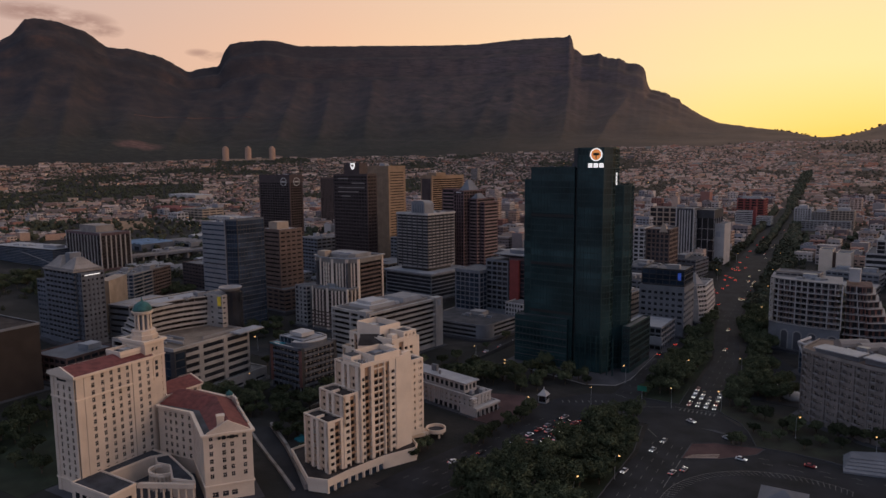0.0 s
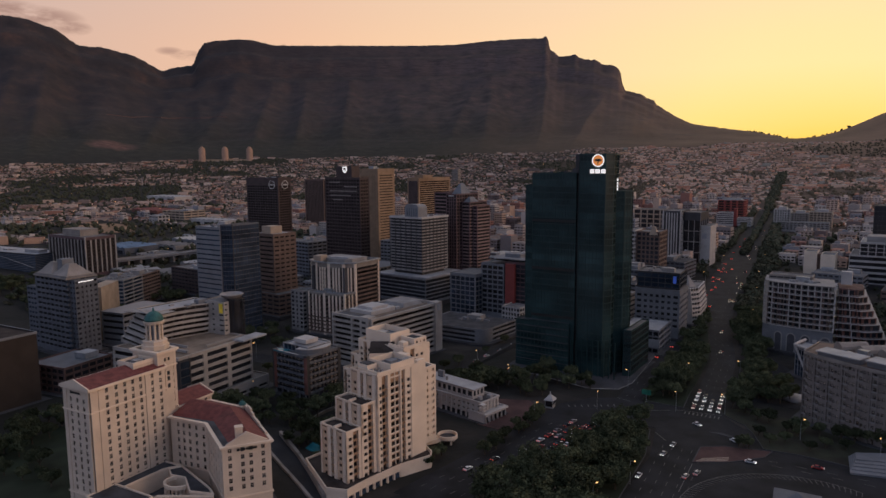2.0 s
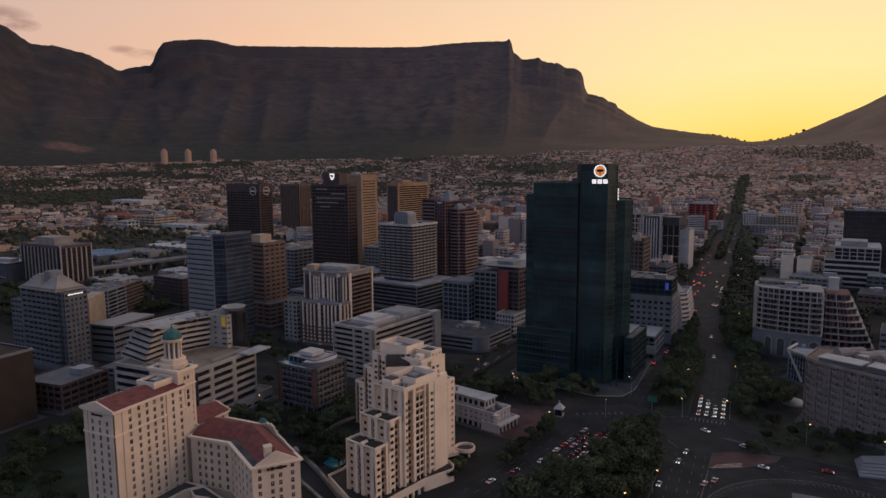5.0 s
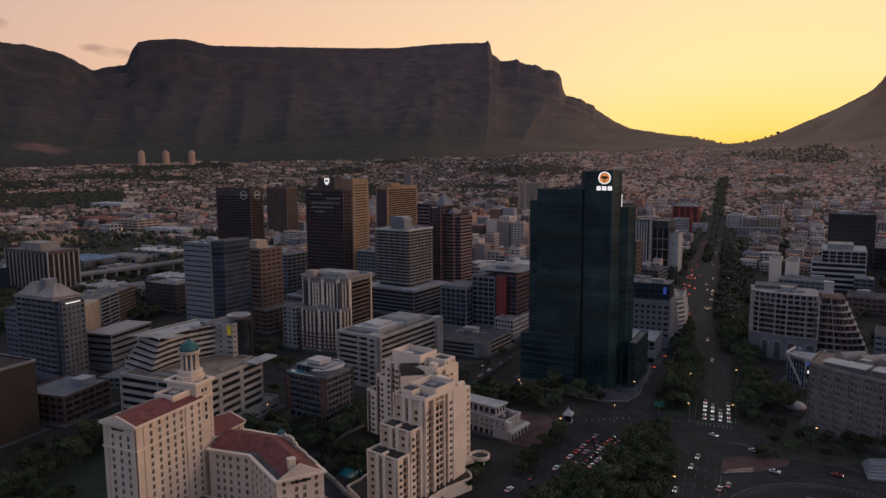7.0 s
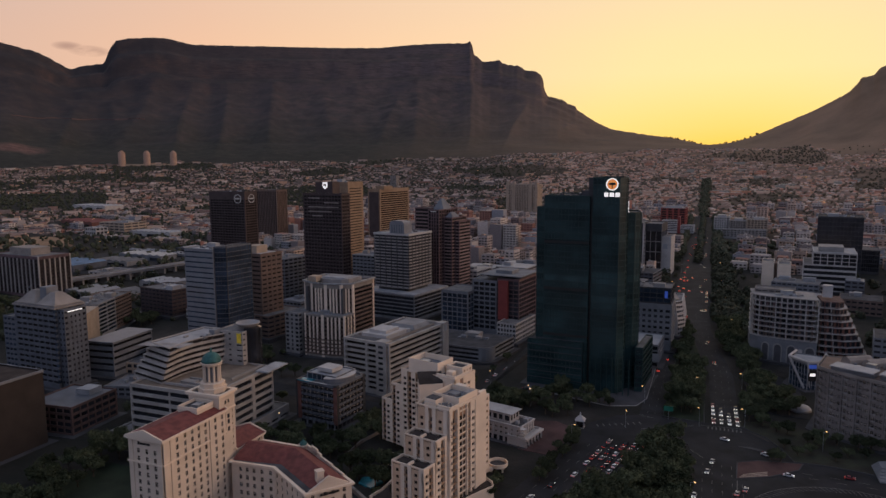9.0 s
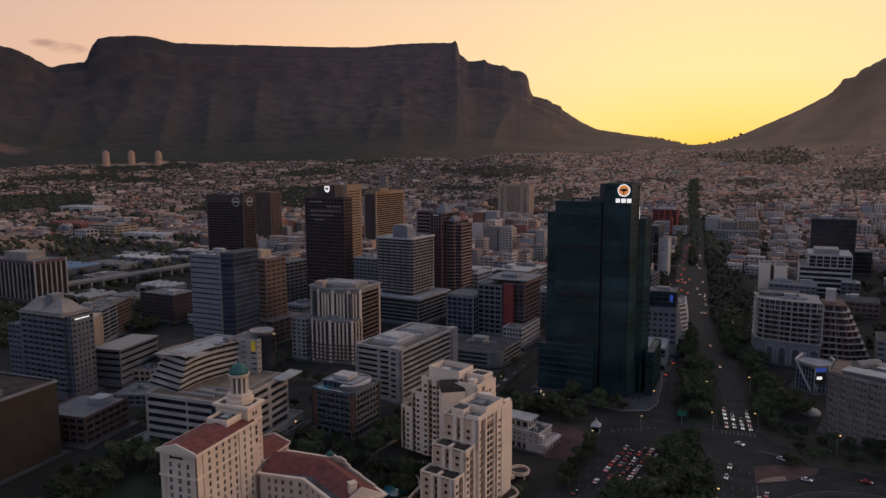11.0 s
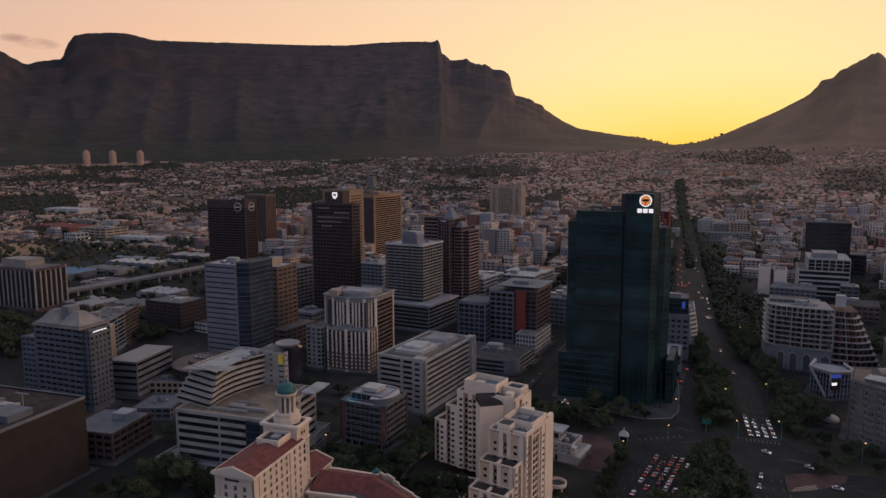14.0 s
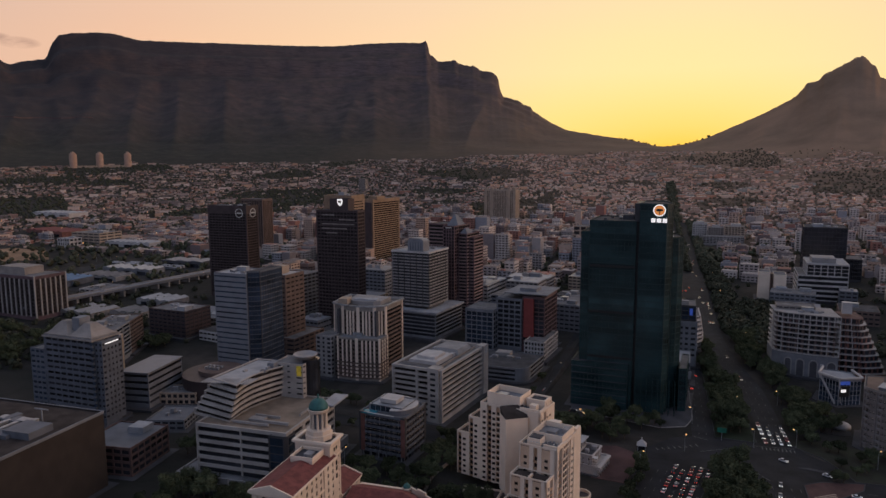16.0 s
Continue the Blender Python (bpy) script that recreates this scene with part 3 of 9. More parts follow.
    bush = ramp_of(noise_at(0.03, 8.0), [(0.35, (0.034, 0.034, 0.028)), (0.55, (0.047, 0.045, 0.037)), (0.72, (0.07, 0.058, 0.048))])
    scrub = mixed(bush_line.outputs[0], scrub, bush)
    # a bare red earth scar
    scar = n.new("ShaderNodeVectorMath")
    scar.operation, scar.inputs[1].default_value = "DISTANCE", (-2560, 1870, 220)
    l.new(geo.outputs["Position"], scar.inputs[0])
    scar_edge = n.new("ShaderNodeMapRange")
    scar_edge.inputs["From Min"].default_value, scar_edge.inputs["From Max"].default_value = 190, 120
    l.new(sum_of(noise_at(0.012, 6.0), scar.outputs["Value"], 150.0), scar_edge.inputs["Value"])
    scrub = mixed(scar_edge.outputs[0], scrub, ramp_of(noise_at(0.04, 6.0), [(0.35, (0.11, 0.062, 0.052)), (0.65, (0.2, 0.115, 0.09))]))
    # dry grass and sandy earth on the western hill, paled in colour to stand for haze, scrub on the other slopes
    west = n.new("ShaderNodeMapRange")
    west.inputs["From Min"].default_value, west.inputs["From Max"].default_value = -1500, 300
    l.new(sep_p.outputs["X"], west.inputs["Value"])
    dry = ramp_of(noise_at(0.005, 8.0), [(0.3, (0.175, 0.118, 0.08)), (0.5, (0.235, 0.155, 0.105)), (0.7, (0.295, 0.19, 0.128))])
    near_west = n.new("ShaderNodeMapRange")
    near_west.inputs["From Min"].default_value, near_west.inputs["From Max"].default_value = -650, 100
    l.new(sep_p.outputs["X"], near_west.inputs["Value"])
    # western town ground lightened too, haze put into its colour
    streets = ramp_of(noise_at(0.03, 6.0), [(0.35, (0.095, 0.07, 0.055)), (0.55, (0.15, 0.106, 0.08)), (0.68, (0.22, 0.152, 0.11))])
    far_town = n.new("ShaderNodeMapRange")
    far_town.inputs["From Min"].default_value, far_town.inputs["From Max"].default_value = 900, 1300
    l.new(sep_p.outputs["Y"], far_town.inputs["Value"])
    both = n.new("ShaderNodeMath")
    both.operation = "MULTIPLY"
    l.new(near_west.outputs[0], both.inputs[0])
    l.new(far_town.outputs[0], both.inputs[1])
    town = mixed(both.outputs[0], town, streets)
    scrub, rock = mixed(west.outputs[0], scrub, dry), mixed(west.outputs[0], rock, dry)
    high = n.new("ShaderNodeMapRange")
    high.inputs["From Min"].default_value, high.inputs["From Max"].default_value = 90, 190
    l.new(sep_p.outputs["Z"], high.inputs["Value"])
    l.new(mixed(high.outputs[0], town, mixed(steep, scrub, rock)), b.inputs["Base Color"])
    bp = n.new("ShaderNodeBump")
    bp.inputs["Strength"].default_value, bp.inputs["Distance"].default_value = 0.3, 7.0
    l.new(noise_at(0.045, 10.0, 0.6, 1.9), bp.inputs["Height"])
    l.new(bp.outputs[0], b.inputs["Normal"])
    MATS["hillside"] = m


hillside_material()
build_ground()


def contour_road():
    """A pale track cut level along the eastern foothill."""
    g, n = Geo(), 0
    for k in range(61):
        az = 44.6 + 8.6 * k / 60
        height, lo, hi = 368.0 + 3.0 * math.sin(k * 0.35), 2900.0, 4400.0
        for _ in range(18):
            mid = (lo + hi) / 2
            lo, hi = (mid, hi) if mountain(az, mid) < height else (lo, mid)
        for r, dz in ((lo - 9.0, -4.0), (lo - 7.0, 1.0), (lo + 5.0, 1.6)):
            g.v.append((-60 - r * math.sin(radians(az)), -25 + r * math.cos(radians(az)), height + dz))
        if k:
            i = 3 * k
            g.f += [(i - 3, i, i + 1, i - 2), (i - 2, i + 1, i + 2, i - 1)]
    tagged(new("road_contour", g.mesh("road_contour", "dull_brick")), "pale earth track along the lower mountain slope", "road", kind="structure")


contour_road()

# ---- the two cream hotels by the camera ----
def gable_roof(b, poly, z, rise, over=0.5, name="tiled_roof", mat="red_tile", wall="cream_paint", hip=0.0):
    """A low pitched roof whose ridge runs from the front side to the back side of a four-cornered outline, with a pediment at each end."""
    p = [Vector(q) for q in inset(poly, -over)]
    m0, m1 = (p[0] + p[1]) / 2, (p[2] + p[3]) / 2
    run = m1 - m0
    r0, r1 = m0 + run * hip, m1 - run * hip
    g = Geo()
    g.v = [(*q, z) for q in p] + [(*r0, z + rise), (*r1, z + rise)]
    g.f = [(1, 2, 5, 4), (3, 0, 4, 5), (0, 1, 4), (2, 3, 5), (3, 2, 1, 0)]
    part(name, g, mat, b.root, "red clay tiles")
    if not hip:
        for a, c, r, s in ((p[0], p[1], r0, -1), (p[2], p[3], r1, 1)):
            o = run.normalized() * s * 0.25
            g = Geo()
            pts = [(*a, z - 0.1), (*c, z - 0.1), (*c, z + 0.35), (*r, z + rise + 0.45), (*a, z + 0.35)]
            k = [Vector(v) for v in pts]
            g.v = [tuple(v - Vector((*o, 0))) for v in k] + [tuple(v + Vector((*o, 0)) * 1.2) for v in k]
            g.f = [(0, 1, 2, 3, 4), (9, 8, 7, 6, 5)] + [(i, i + 5, (i + 1) % 5 + 5, (i + 1) % 5) for i in range(5)]
            part("pediment", g, wall, b.root)
    return b


def moulding(b, poly, z, h, out, mat="cream_paint", name="cornice"):
    n, o, i_ = len(poly), inset(poly, -out), inset(poly, 0.3)
    g = Geo()
    g.v = [(*p, zz) for zz in (z, z + h) for loop in (o, i_) for p in loop]
    for i in range(n):
        j = (i + 1) % n
        g.f += [(i, j, 2 * n + j, 2 * n + i), (n + j, n + i, 3 * n + i, 3 * n + j), (2 * n + i, 2 * n + j, 3 * n + j, 3 * n + i), (j, i, n + i, n + j)]
    part(name, g, mat, b.root)


def arch_panel(b, p0, p1, z0, z1, out, mat, name="arch_opening"):
    """A flat arched recess panel with a round head, standing along p0 to p1."""
    p0, p1 = Vector(p0), Vector(p1)
    u = (p1 - p0).normalized()
    o = Vector((u.y, -u.x))
    w = (p1 - p0).length
    shape = [(0, z0), (w, z0)] + [(w / 2 + w / 2 * math.cos(radians(t)), z1 - w / 2 + w / 2 * math.sin(radians(t))) for t in range(0, 181, 20)]
    g, n = Geo(), len(shape)
    for k in (out, out - 0.25):
        g.v += [(*(p0 + u * x + o * k), z) for x, z in shape]
    g.f = [tuple(range(n)), tuple(range(2 * n - 1, n - 1, -1))] + [(i, i + n, (i + 1) % n + n, (i + 1) % n) for i in range(n)]
    part(name, g, mat, b.root)


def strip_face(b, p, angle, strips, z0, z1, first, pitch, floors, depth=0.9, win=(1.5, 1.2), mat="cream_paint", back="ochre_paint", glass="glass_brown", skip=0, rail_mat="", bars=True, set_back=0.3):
    """One side of a building as upright strips. p: its start; local x runs along the side and local y inwards. strips: (from, to, kind), kind being
    blank, win (a pier with a window on each floor), panel (the same, set back in a warmer paint), rec (a recess with a door and a balcony on each floor) or dbl (a shallow recess with pairs of windows)."""
    def put(name, me, s, y, z, parent=b.root):
        ob = part(name, me, "", parent)
        u, v = (math.cos(angle), math.sin(angle)), (-math.sin(angle), math.cos(angle))
        ob.location, ob.rotation_euler = (p[0] + u[0] * s + v[0] * y, p[1] + u[1] * s + v[1] * y, z), (0, 0, angle)
        return ob

    w, h = win
    levels = [first + pitch * j for j in range(skip, floors)]
    for s0, s1, kind in strips:
        if kind == "blank":
            put("pilaster", Geo().box(s0, s1, 0, depth + 0.02, z0, z1).mesh("pilaster", mat), 0, 0, 0)
        elif kind in ("win", "panel"):
            c, g, back_by = (s0 + s1) / 2, Geo(), 0.0 if kind == "win" else 0.4
            g.box(s0, c - w / 2, back_by, depth + 0.02, z0, z1).box(c + w / 2, s1, back_by, depth + 0.02, z0, z1)
            edges = [z0] + [e for z in levels for e in (z, z + h)] + [z1]
            for za, zb in zip(edges[::2], edges[1::2]):
                g.box(c - w / 2, c + w / 2, back_by + 0.02, depth + 0.02, za, zb)
            put("pilaster" if kind == "win" else "wall_panel", g.mesh("pilaster", mat if kind == "win" else "apricot_paint"), 0, 0, 0)
            for z in levels:
                put("window", b.pane_mesh(w, h, glass, bars), c, back_by + set_back, z + h / 2)
        else:
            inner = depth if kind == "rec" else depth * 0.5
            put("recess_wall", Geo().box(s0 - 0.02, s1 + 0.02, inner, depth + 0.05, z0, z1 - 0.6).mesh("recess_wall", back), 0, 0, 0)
            put("recess_lintel", Geo().box(s0, s1, 0.06, depth + 0.04, z1 - 0.6, z1 - 0.02).mesh("recess_lintel", mat), 0, 0, 0)
            spots = [(s0 + s1) / 2] if kind == "rec" else [s0 + (s1 - s0) * 0.28, s0 + (s1 - s0) * 0.72]
            ww = min(w, (s1 - s0) * (0.72 if kind == "rec" else 0.36))
            rail = Geo().box(s0 + 0.03, s1 - 0.03, 0.12, 0.24, -0.55, 0.1).box(s0 + 0.03, s1 - 0.03, 0.24, inner + 0.01, -0.55, -0.4).mesh("balcony", rail_mat or (back if kind == "rec" else mat))
            post = Geo().box(-0.16, 0.16, 0.1, inner + 0.01, z0, z1 - 0.6).mesh("mullion", mat)
            if kind == "dbl":
                put("mullion", post, (s0 + s1) / 2, 0, 0)
            for z in levels:
                put("balcony", rail, 0, 0, z)
                for c in spots:
                    put("window", b.pane_mesh(ww, h + 0.2, glass, bars), c, inner - 0.04, z + h / 2)


def domed_hotel():
    b = Building("hotel", "cream painted hotel with red tiled roofs and a domed tower", "hotel")
    kw = dict(wall="buff_paint", glass="glass_dark", edge=1.3, depth=0.35, cells=True)
    face = dict(mat="buff_paint", depth=0.5, win=(1.25, 1.75), glass="glass_dark", back="buff_paint")
    x0, x1, y0, y1, top = -253.6, -238.5, 142.2, 174.7, 54.4
    main = [(x0, y0), (x1, y0), (x1, y1), (x0, y1)]
    b.block("wall", inset(main, 0.48), 7, top, "buff_paint")
    PLANS.append(inset(main, -5.0))
    PAVED.append(inset(main, -3.6))
    # the long side: a broad corner pier, five bays, a break, and two bays of a pavilion that stands forward
    cols = (7.2, 10.9, 14.7, 18.0, 21.3)
    cuts = [4.9] + [(a + c) / 2 for a, c in zip(cols, cols[1:])] + [23.4]
    strip_face(b, (x1, y0), math.pi / 2, [(0, 4.9, "blank")] + [(cuts[k], cuts[k + 1], "win") for k in range(5)], 7.2, top - 0.1, 14.5, 2.84, 14, **face)
    strip_face(b, (x1 + 0.45, y0 + 23.4), math.pi / 2, [(0, 1.2, "blank"), (1.2, 5.0, "win"), (5.0, 8.9, "win")], 7.2, top - 0.1, 14.5, 2.84, 14, **{**face, "depth": 0.95})
    strip_face(b, (x0, y0), 0.0, [(0, 2.4, "blank"), (2.4, 6.1, "win"), (6.1, 9.9, "win"), (9.9, 13.4, "win"), (13.4, 15.1, "blank")], 7.2, top - 0.1, 14.5, 2.84, 13, **face)
    for k, s in enumerate((0.15, 3.4)):
        b.block("corner_pilaster", [(x1, y0 + s), (x1 + 0.35, y0 + s), (x1 + 0.35, y0 + s + 1.3), (x1, y0 + s + 1.3)], 7.2, top - 1.2, "buff_paint")
    for s in (0.15, 12.9):
        b.block("corner_pilaster", [(x0 + s, y0 - 0.3), (x0 + s + 1.9, y0 - 0.3), (x0 + s + 1.9, y0), (x0 + s, y0)], 7.2, top - 1.2, "buff_paint")
    for z in (13.0, 45.2):
        moulding(b, main, z, 0.55, 0.42, name="string_course")
    moulding(b, main, top - 1.0, 0.5, 0.55, name="frieze")
    moulding(b, main, top - 0.5, 0.7, 1.0)
    gable_roof(b, main, top + 0.22, 2.5, 0.7)
    sign = part("sign_board", Geo().box(-10.9, -10.0, -0.12, 0, 0.1, 1.2).box(-9.8, -8.6, -0.12, 0, 0.2, 0.95).box(-8.4, -7.4, -0.12, 0, 0.2, 0.95).box(-7.2, -5.4, -0.12, 0, 0.2, 0.95), "sign_dark", b.root, "dark letters too small to read")
    sign.location = (x1, y0 - 0.05, 51.6)
    # the walled plant deck on the roof
    deck_at = rect(-241.6, 163.2, 9.0, 9.2)
    b.block("parapet_box", deck_at, 55.0, 57.0, "buff_paint")
    moulding(b, deck_at, 57.0, 1.3, 0.1, name="deck_parapet")
    b.block("deck_floor", inset(deck_at, 0.35), 57.02, 57.2, "roof_felt")
    b.block("deck_unit", rect(-243.6, 166.0, 3.0, 3.4), 57.2, 58.3, "metal_grey")
    tower = rect(-239.0, 172.4, 14.6, 8.9)
    b.volume(tower, 7, 60.6, 15, 1.6, 5.0, [None, (3, 2.2), None, None], slab=True, roof="roof_felt", top=7.5, **kw)
    moulding(b, tower, 53.6, 0.5, 0.35, name="string_course")
    moulding(b, tower, 59.4, 0.5, 0.5, name="frieze")
    moulding(b, tower, 59.9, 0.8, 0.95)
    for y in (175.9, 177.7):
        b.block("vent_slot", [(-239.0, y - 0.4), (-238.86, y - 0.4), (-238.86, y + 0.4), (-239.0, y + 0.4)], 56.2, 57.5, "sign_dark")
    arch_panel(b, (-238.98, 175.6), (-238.98, 178.6), 44.0, 53.2, 0.2, "buff_paint", "arch_surround")
    for z in (45.0, 48.0, 50.2):
        b.block("arch_window", [(-238.78, 176.5), (-238.66, 176.5), (-238.66, 177.7), (-238.78, 177.7)], z, z + 1.7, "glass_dark")
    cx, cy = -245.9, 177.3
    part("drum", Geo().lathe(cx, cy, [(5.3, 60.2), (5.3, 61.7), (5.5, 61.8), (5.5, 62.2), (4.7, 62.3), (4.7, 63.6), (4.9, 63.7), (4.9, 64.0), (4.1, 64.2)], 8), "buff_paint", b.root)
    part("lantern_core", Geo().lathe(cx, cy, [(2.3, 64.1), (2.3, 70.7)], 16), "grey_concrete", b.root)
    for k in range(10):
        a = 2 * math.pi * k / 10
        part("column", Geo().lathe(cx + 3.0 * math.cos(a), cy + 3.0 * math.sin(a), [(0.55, 64.1), (0.45, 64.5), (0.4, 70.2), (0.55, 70.6)], 8), "buff_paint", b.root)
    part("entablature", Geo().lathe(cx, cy, [(3.5, 70.6), (3.9, 71.0), (3.9, 71.6), (4.15, 71.8), (3.5, 72.0)], 24), "buff_paint", b.root)
    dome = [(3.75 * math.cos(t * math.pi / 18), 72.0 + 3.8 * math.sin(t * math.pi / 18)) for t in range(0, 9)] + [(0.4, 75.9), (0.35, 76.5), (0.12, 77.5)]
    part("dome", Geo().lathe(cx, cy, dome, 24), "copper_green", b.root, "weathered green copper dome", smooth=True)
    rear = rect(-238.9, 181.4, 14.8, 17.6)
    b.volume(rear, 7, 36.1, 8, 1.75, 5.0, [None, (4, 2.2), (4, 2.2), None], slab=False, **kw)
    gable_roof(b, rear, 36.1, 2.7, 0.6)
    moulding(b, rear, 35.3, 0.8, 0.6)
    # the bent wing round the court
    wing = [(-236.5, 174.95), (-217.7, 176.3), (-194.8, 162.0), (-184.0, 175.4), (-217.0, 196.0), (-236.5, 196.0)]
    b.block("wall", inset(wing, 0.45), 7, 34.0, "buff_paint")
    PLANS.append(inset(wing, -4.0))
    PAVED.append(inset(wing, -3.0))
    run = lambda p, q: (math.hypot(q[0] - p[0], q[1] - p[1]), math.atan2(q[1] - p[1], q[0] - p[0]))  # noqa: E731
    n_a, a_a = run(wing[0], wing[1])
    strip_face(b, wing[0], a_a, [(0, 2.4, "blank"), (2.4, 5.4, "win"), (5.4, 8.2, "win"), (8.2, 11.4, "win"), (11.4, 15.2, "win"), (15.2, n_a, "win")], 7.2, 33.9, 14.5, 3.15, 6, **face)
    n_b, a_b = run(wing[1], wing[2])
    strip_face(b, wing[1], a_b, [(0, 4.5, "win"), (4.5, 9.0, "win"), (9.0, 13.5, "win"), (13.5, 18.0, "win"), (18.0, 22.5, "win"), (22.5, n_b, "win")], 7.2, 33.9, 14.5, 3.15, 6, **face)
    n_c, a_c = run(wing[2], wing[3])
    strip_face(b, wing[2], a_c, [(0, 0.9, "blank"), (0.9, 4.3, "win"), (4.3, 5.6, "blank"), (5.6, 8.5, "win"), (8.5, 11.5, "win"), (11.5, 12.7, "blank"), (12.7, 16.0, "win"), (16.0, n_c, "blank")], 14.2, 33.9, 16.9, 2.87, 6, **face)
    strip_face(b, wing[2], a_c, [(0, 1.4, "blank"), (1.4, 5.4, "win"), (5.4, 8.6, "win"), (8.6, 11.8, "win"), (11.8, n_c, "blank")], 7.2, 14.2, 9.6, 3.0, 1, **{**face, "win": (2.1, 2.0)})
    moulding(b, wing, 14.0, 0.5, 0.4, name="string_course")
    moulding(b, wing, 33.0, 0.4, 0.4, name="frieze")
    moulding(b, wing, 33.4, 0.7, 0.85)
    part("gutter_roof", Geo().prism(inset(wing, 0.5), 33.9, 34.1), "roof_felt", b.root, "dark felt gutter behind the parapet")
    g = Geo()
    g.v = [(-236.6, 175.6, 34.15), (-216.2, 178.6, 34.15), (-193.3, 164.4, 34.15), (-184.6, 175.2, 34.15), (-217.0, 195.4, 34.15), (-236.6, 195.4, 34.15), (-236.6, 185.8, 37.9), (-215.0, 186.2, 37.9), (-189.2, 169.6, 37.9)]
    g.f = [(0, 1, 7, 6), (1, 2, 8, 7), (2, 3, 8), (3, 4, 7, 8), (4, 5, 6, 7), (5, 0, 6), (5, 4, 3, 2, 1, 0)]
    part("tiled_roof", g, "red_tile", b.root, "red clay tiles")
    u, n_ = Vector((math.cos(a_c), math.sin(a_c))), Vector((math.sin(a_c), -math.cos(a_c)))
    o = Vector(wing[2])
    tri = [(1.2, 33.9), (n_c - 1.0, 33.9), (n_c - 1.0, 34.4), (n_c / 2, 38.5), (1.2, 34.4)]
    g = Geo()
    g.v = [(*(o + u * s + n_ * e), z) for e in (0.3, -0.5) for s, z in tri]
    g.f = [(0, 1, 2, 3, 4), (9, 8, 7, 6, 5)] + [(i, i + 5, (i + 1) % 5 + 5, (i + 1) % 5) for i in range(5)]
    part("pediment", g, "buff_paint", b.root)
    name_bars = Geo().box(5.0, 6.0, -0.25, -0.1, 33.0, 34.0).box(6.3, 8.0, -0.25, -0.1, 33.1, 33.9).box(8.2, 9.4, -0.25, -0.1, 33.1, 33.9).box(9.6, 12.2, -0.25, -0.1, 33.1, 33.9)
    ob = part("sign_board", name_bars, "sign_dark", b.root, "dark letters too small to read")
    ob.location, ob.rotation_euler = (*(o + n_ * 0.45), -1.2), (0, 0, a_c)
    c = o + u * 6.4 - n_ * 3.4
    b.block("chimney", [tuple(c + u * s + n_ * t) for s, t in ((-1.3, -1.2), (1.3, -1.2), (1.3, 1.2), (-1.3, 1.2))], 34.3, 39.3, "buff_paint")
    b.block("chimney_cap", [tuple(c + u * s + n_ * t) for s, t in ((-1.5, -1.4), (1.5, -1.4), (1.5, 1.4), (-1.5, 1.4))], 39.3, 39.7, "buff_paint")
    # scrolled rear gable with its cupola
    e0, e1 = Vector(wing[3]), Vector(wing[4])
    d_ = (e1 - e0).normalized()
    for k, (s, w_, h_) in enumerate(((6, 10, 0.5), (15, 9, 0.9), (24, 12, 1.7), (27, 5, 2.6))):
        c = e0 + d_ * s
        o2 = Vector((-d_.y, d_.x)) * 0.4
        b.block("scroll_gable", [tuple(c - o2), tuple(c - o2 + d_ * w_), tuple(c + o2 + d_ * w_), tuple(c + o2)][::-1], 33.6, 34.4 + h_, "buff_paint")
    part("cupola", Geo().lathe(-216.6, 194.6, [(1.7, 33.5), (1.7, 35.2), (2.0, 35.4), (2.0, 35.7), (1.4, 35.8)], 12), "buff_paint", b.root)
    part("cupola_dome", Geo().lathe(-216.6, 194.6, [(1.6, 35.7), (1.5, 36.3), (1.0, 37.0), (0.3, 37.4), (0.1, 38.1)], 12), "copper_green", b.root, "small green cupola", smooth=True)
    # the low court between the wings
    court = [(-239.0, 138.5), (-216.5, 138.5), (-217.4, 149.8), (-197.8, 160.0), (-228.3, 172.8), (-238.7, 173.2)]
    b.block("court_floor", inset(court, 0.6), 7.0, 8.2, "paving")
    strips = [[(-239.0, 138.5), (-216.5, 138.5), (-217.4, 149.7), (-238.9, 149.9)], [(-238.9, 149.95), (-233.5, 149.95), (-232.8, 167.0), (-229.5, 172.6), (-238.7, 172.6)],
              [(-231.0, 168.2), (-226.0, 165.0), (-219.5, 166.0), (-209.0, 158.8), (-199.5, 161.4), (-203.9, 164.0), (-228.3, 172.6)]]
    for s in strips:
        b.block("court_wall", s, 7.0, 15.2, "buff_paint")
        b.block("court_roof", inset(s, 0.6), 15.22, 15.45, "roof_felt", label="dark felt roof")
        moulding(b, s, 15.0, 0.8, 0.12, name="court_parapet")
    # the colonnades round the open court
    beam = [(-217.3, 149.9), (-198.2, 159.8), (-199.0, 161.2), (-217.3, 151.6)]
    b.block("colonnade_beam", beam, 13.6, 15.4, "buff_paint")
    for k in range(8):
        x, y = -216.3 + 2.45 * k, 151.0 + 1.28 * k
        part("column", Geo().lathe(x, y, [(0.55, 7.6), (0.42, 8.2), (0.38, 13.0), (0.55, 13.6)], 8), "buff_paint", b.root)
    bow = [(-219.8 + 5.2 * math.cos(2 * math.pi * k / 20), 162.8 + 4.2 * math.sin(2 * math.pi * k / 20)) for k in range(20)]
    moulding(b, bow, 14.0, 1.3, 0.5, name="curved_beam")
    for k in range(10, 20):
        part("column", Geo().lathe(bow[k][0], bow[k][1], [(0.45, 8.0), (0.36, 13.4), (0.5, 14.0)], 6), "buff_paint", b.root)
    for k in range(5):
        part("court_window", Geo().box(-236.5 + 4.2 * k, -234.3 + 4.2 * k, 138.3, 138.48, 9.0, 12.4), "glass_dark", b.root)
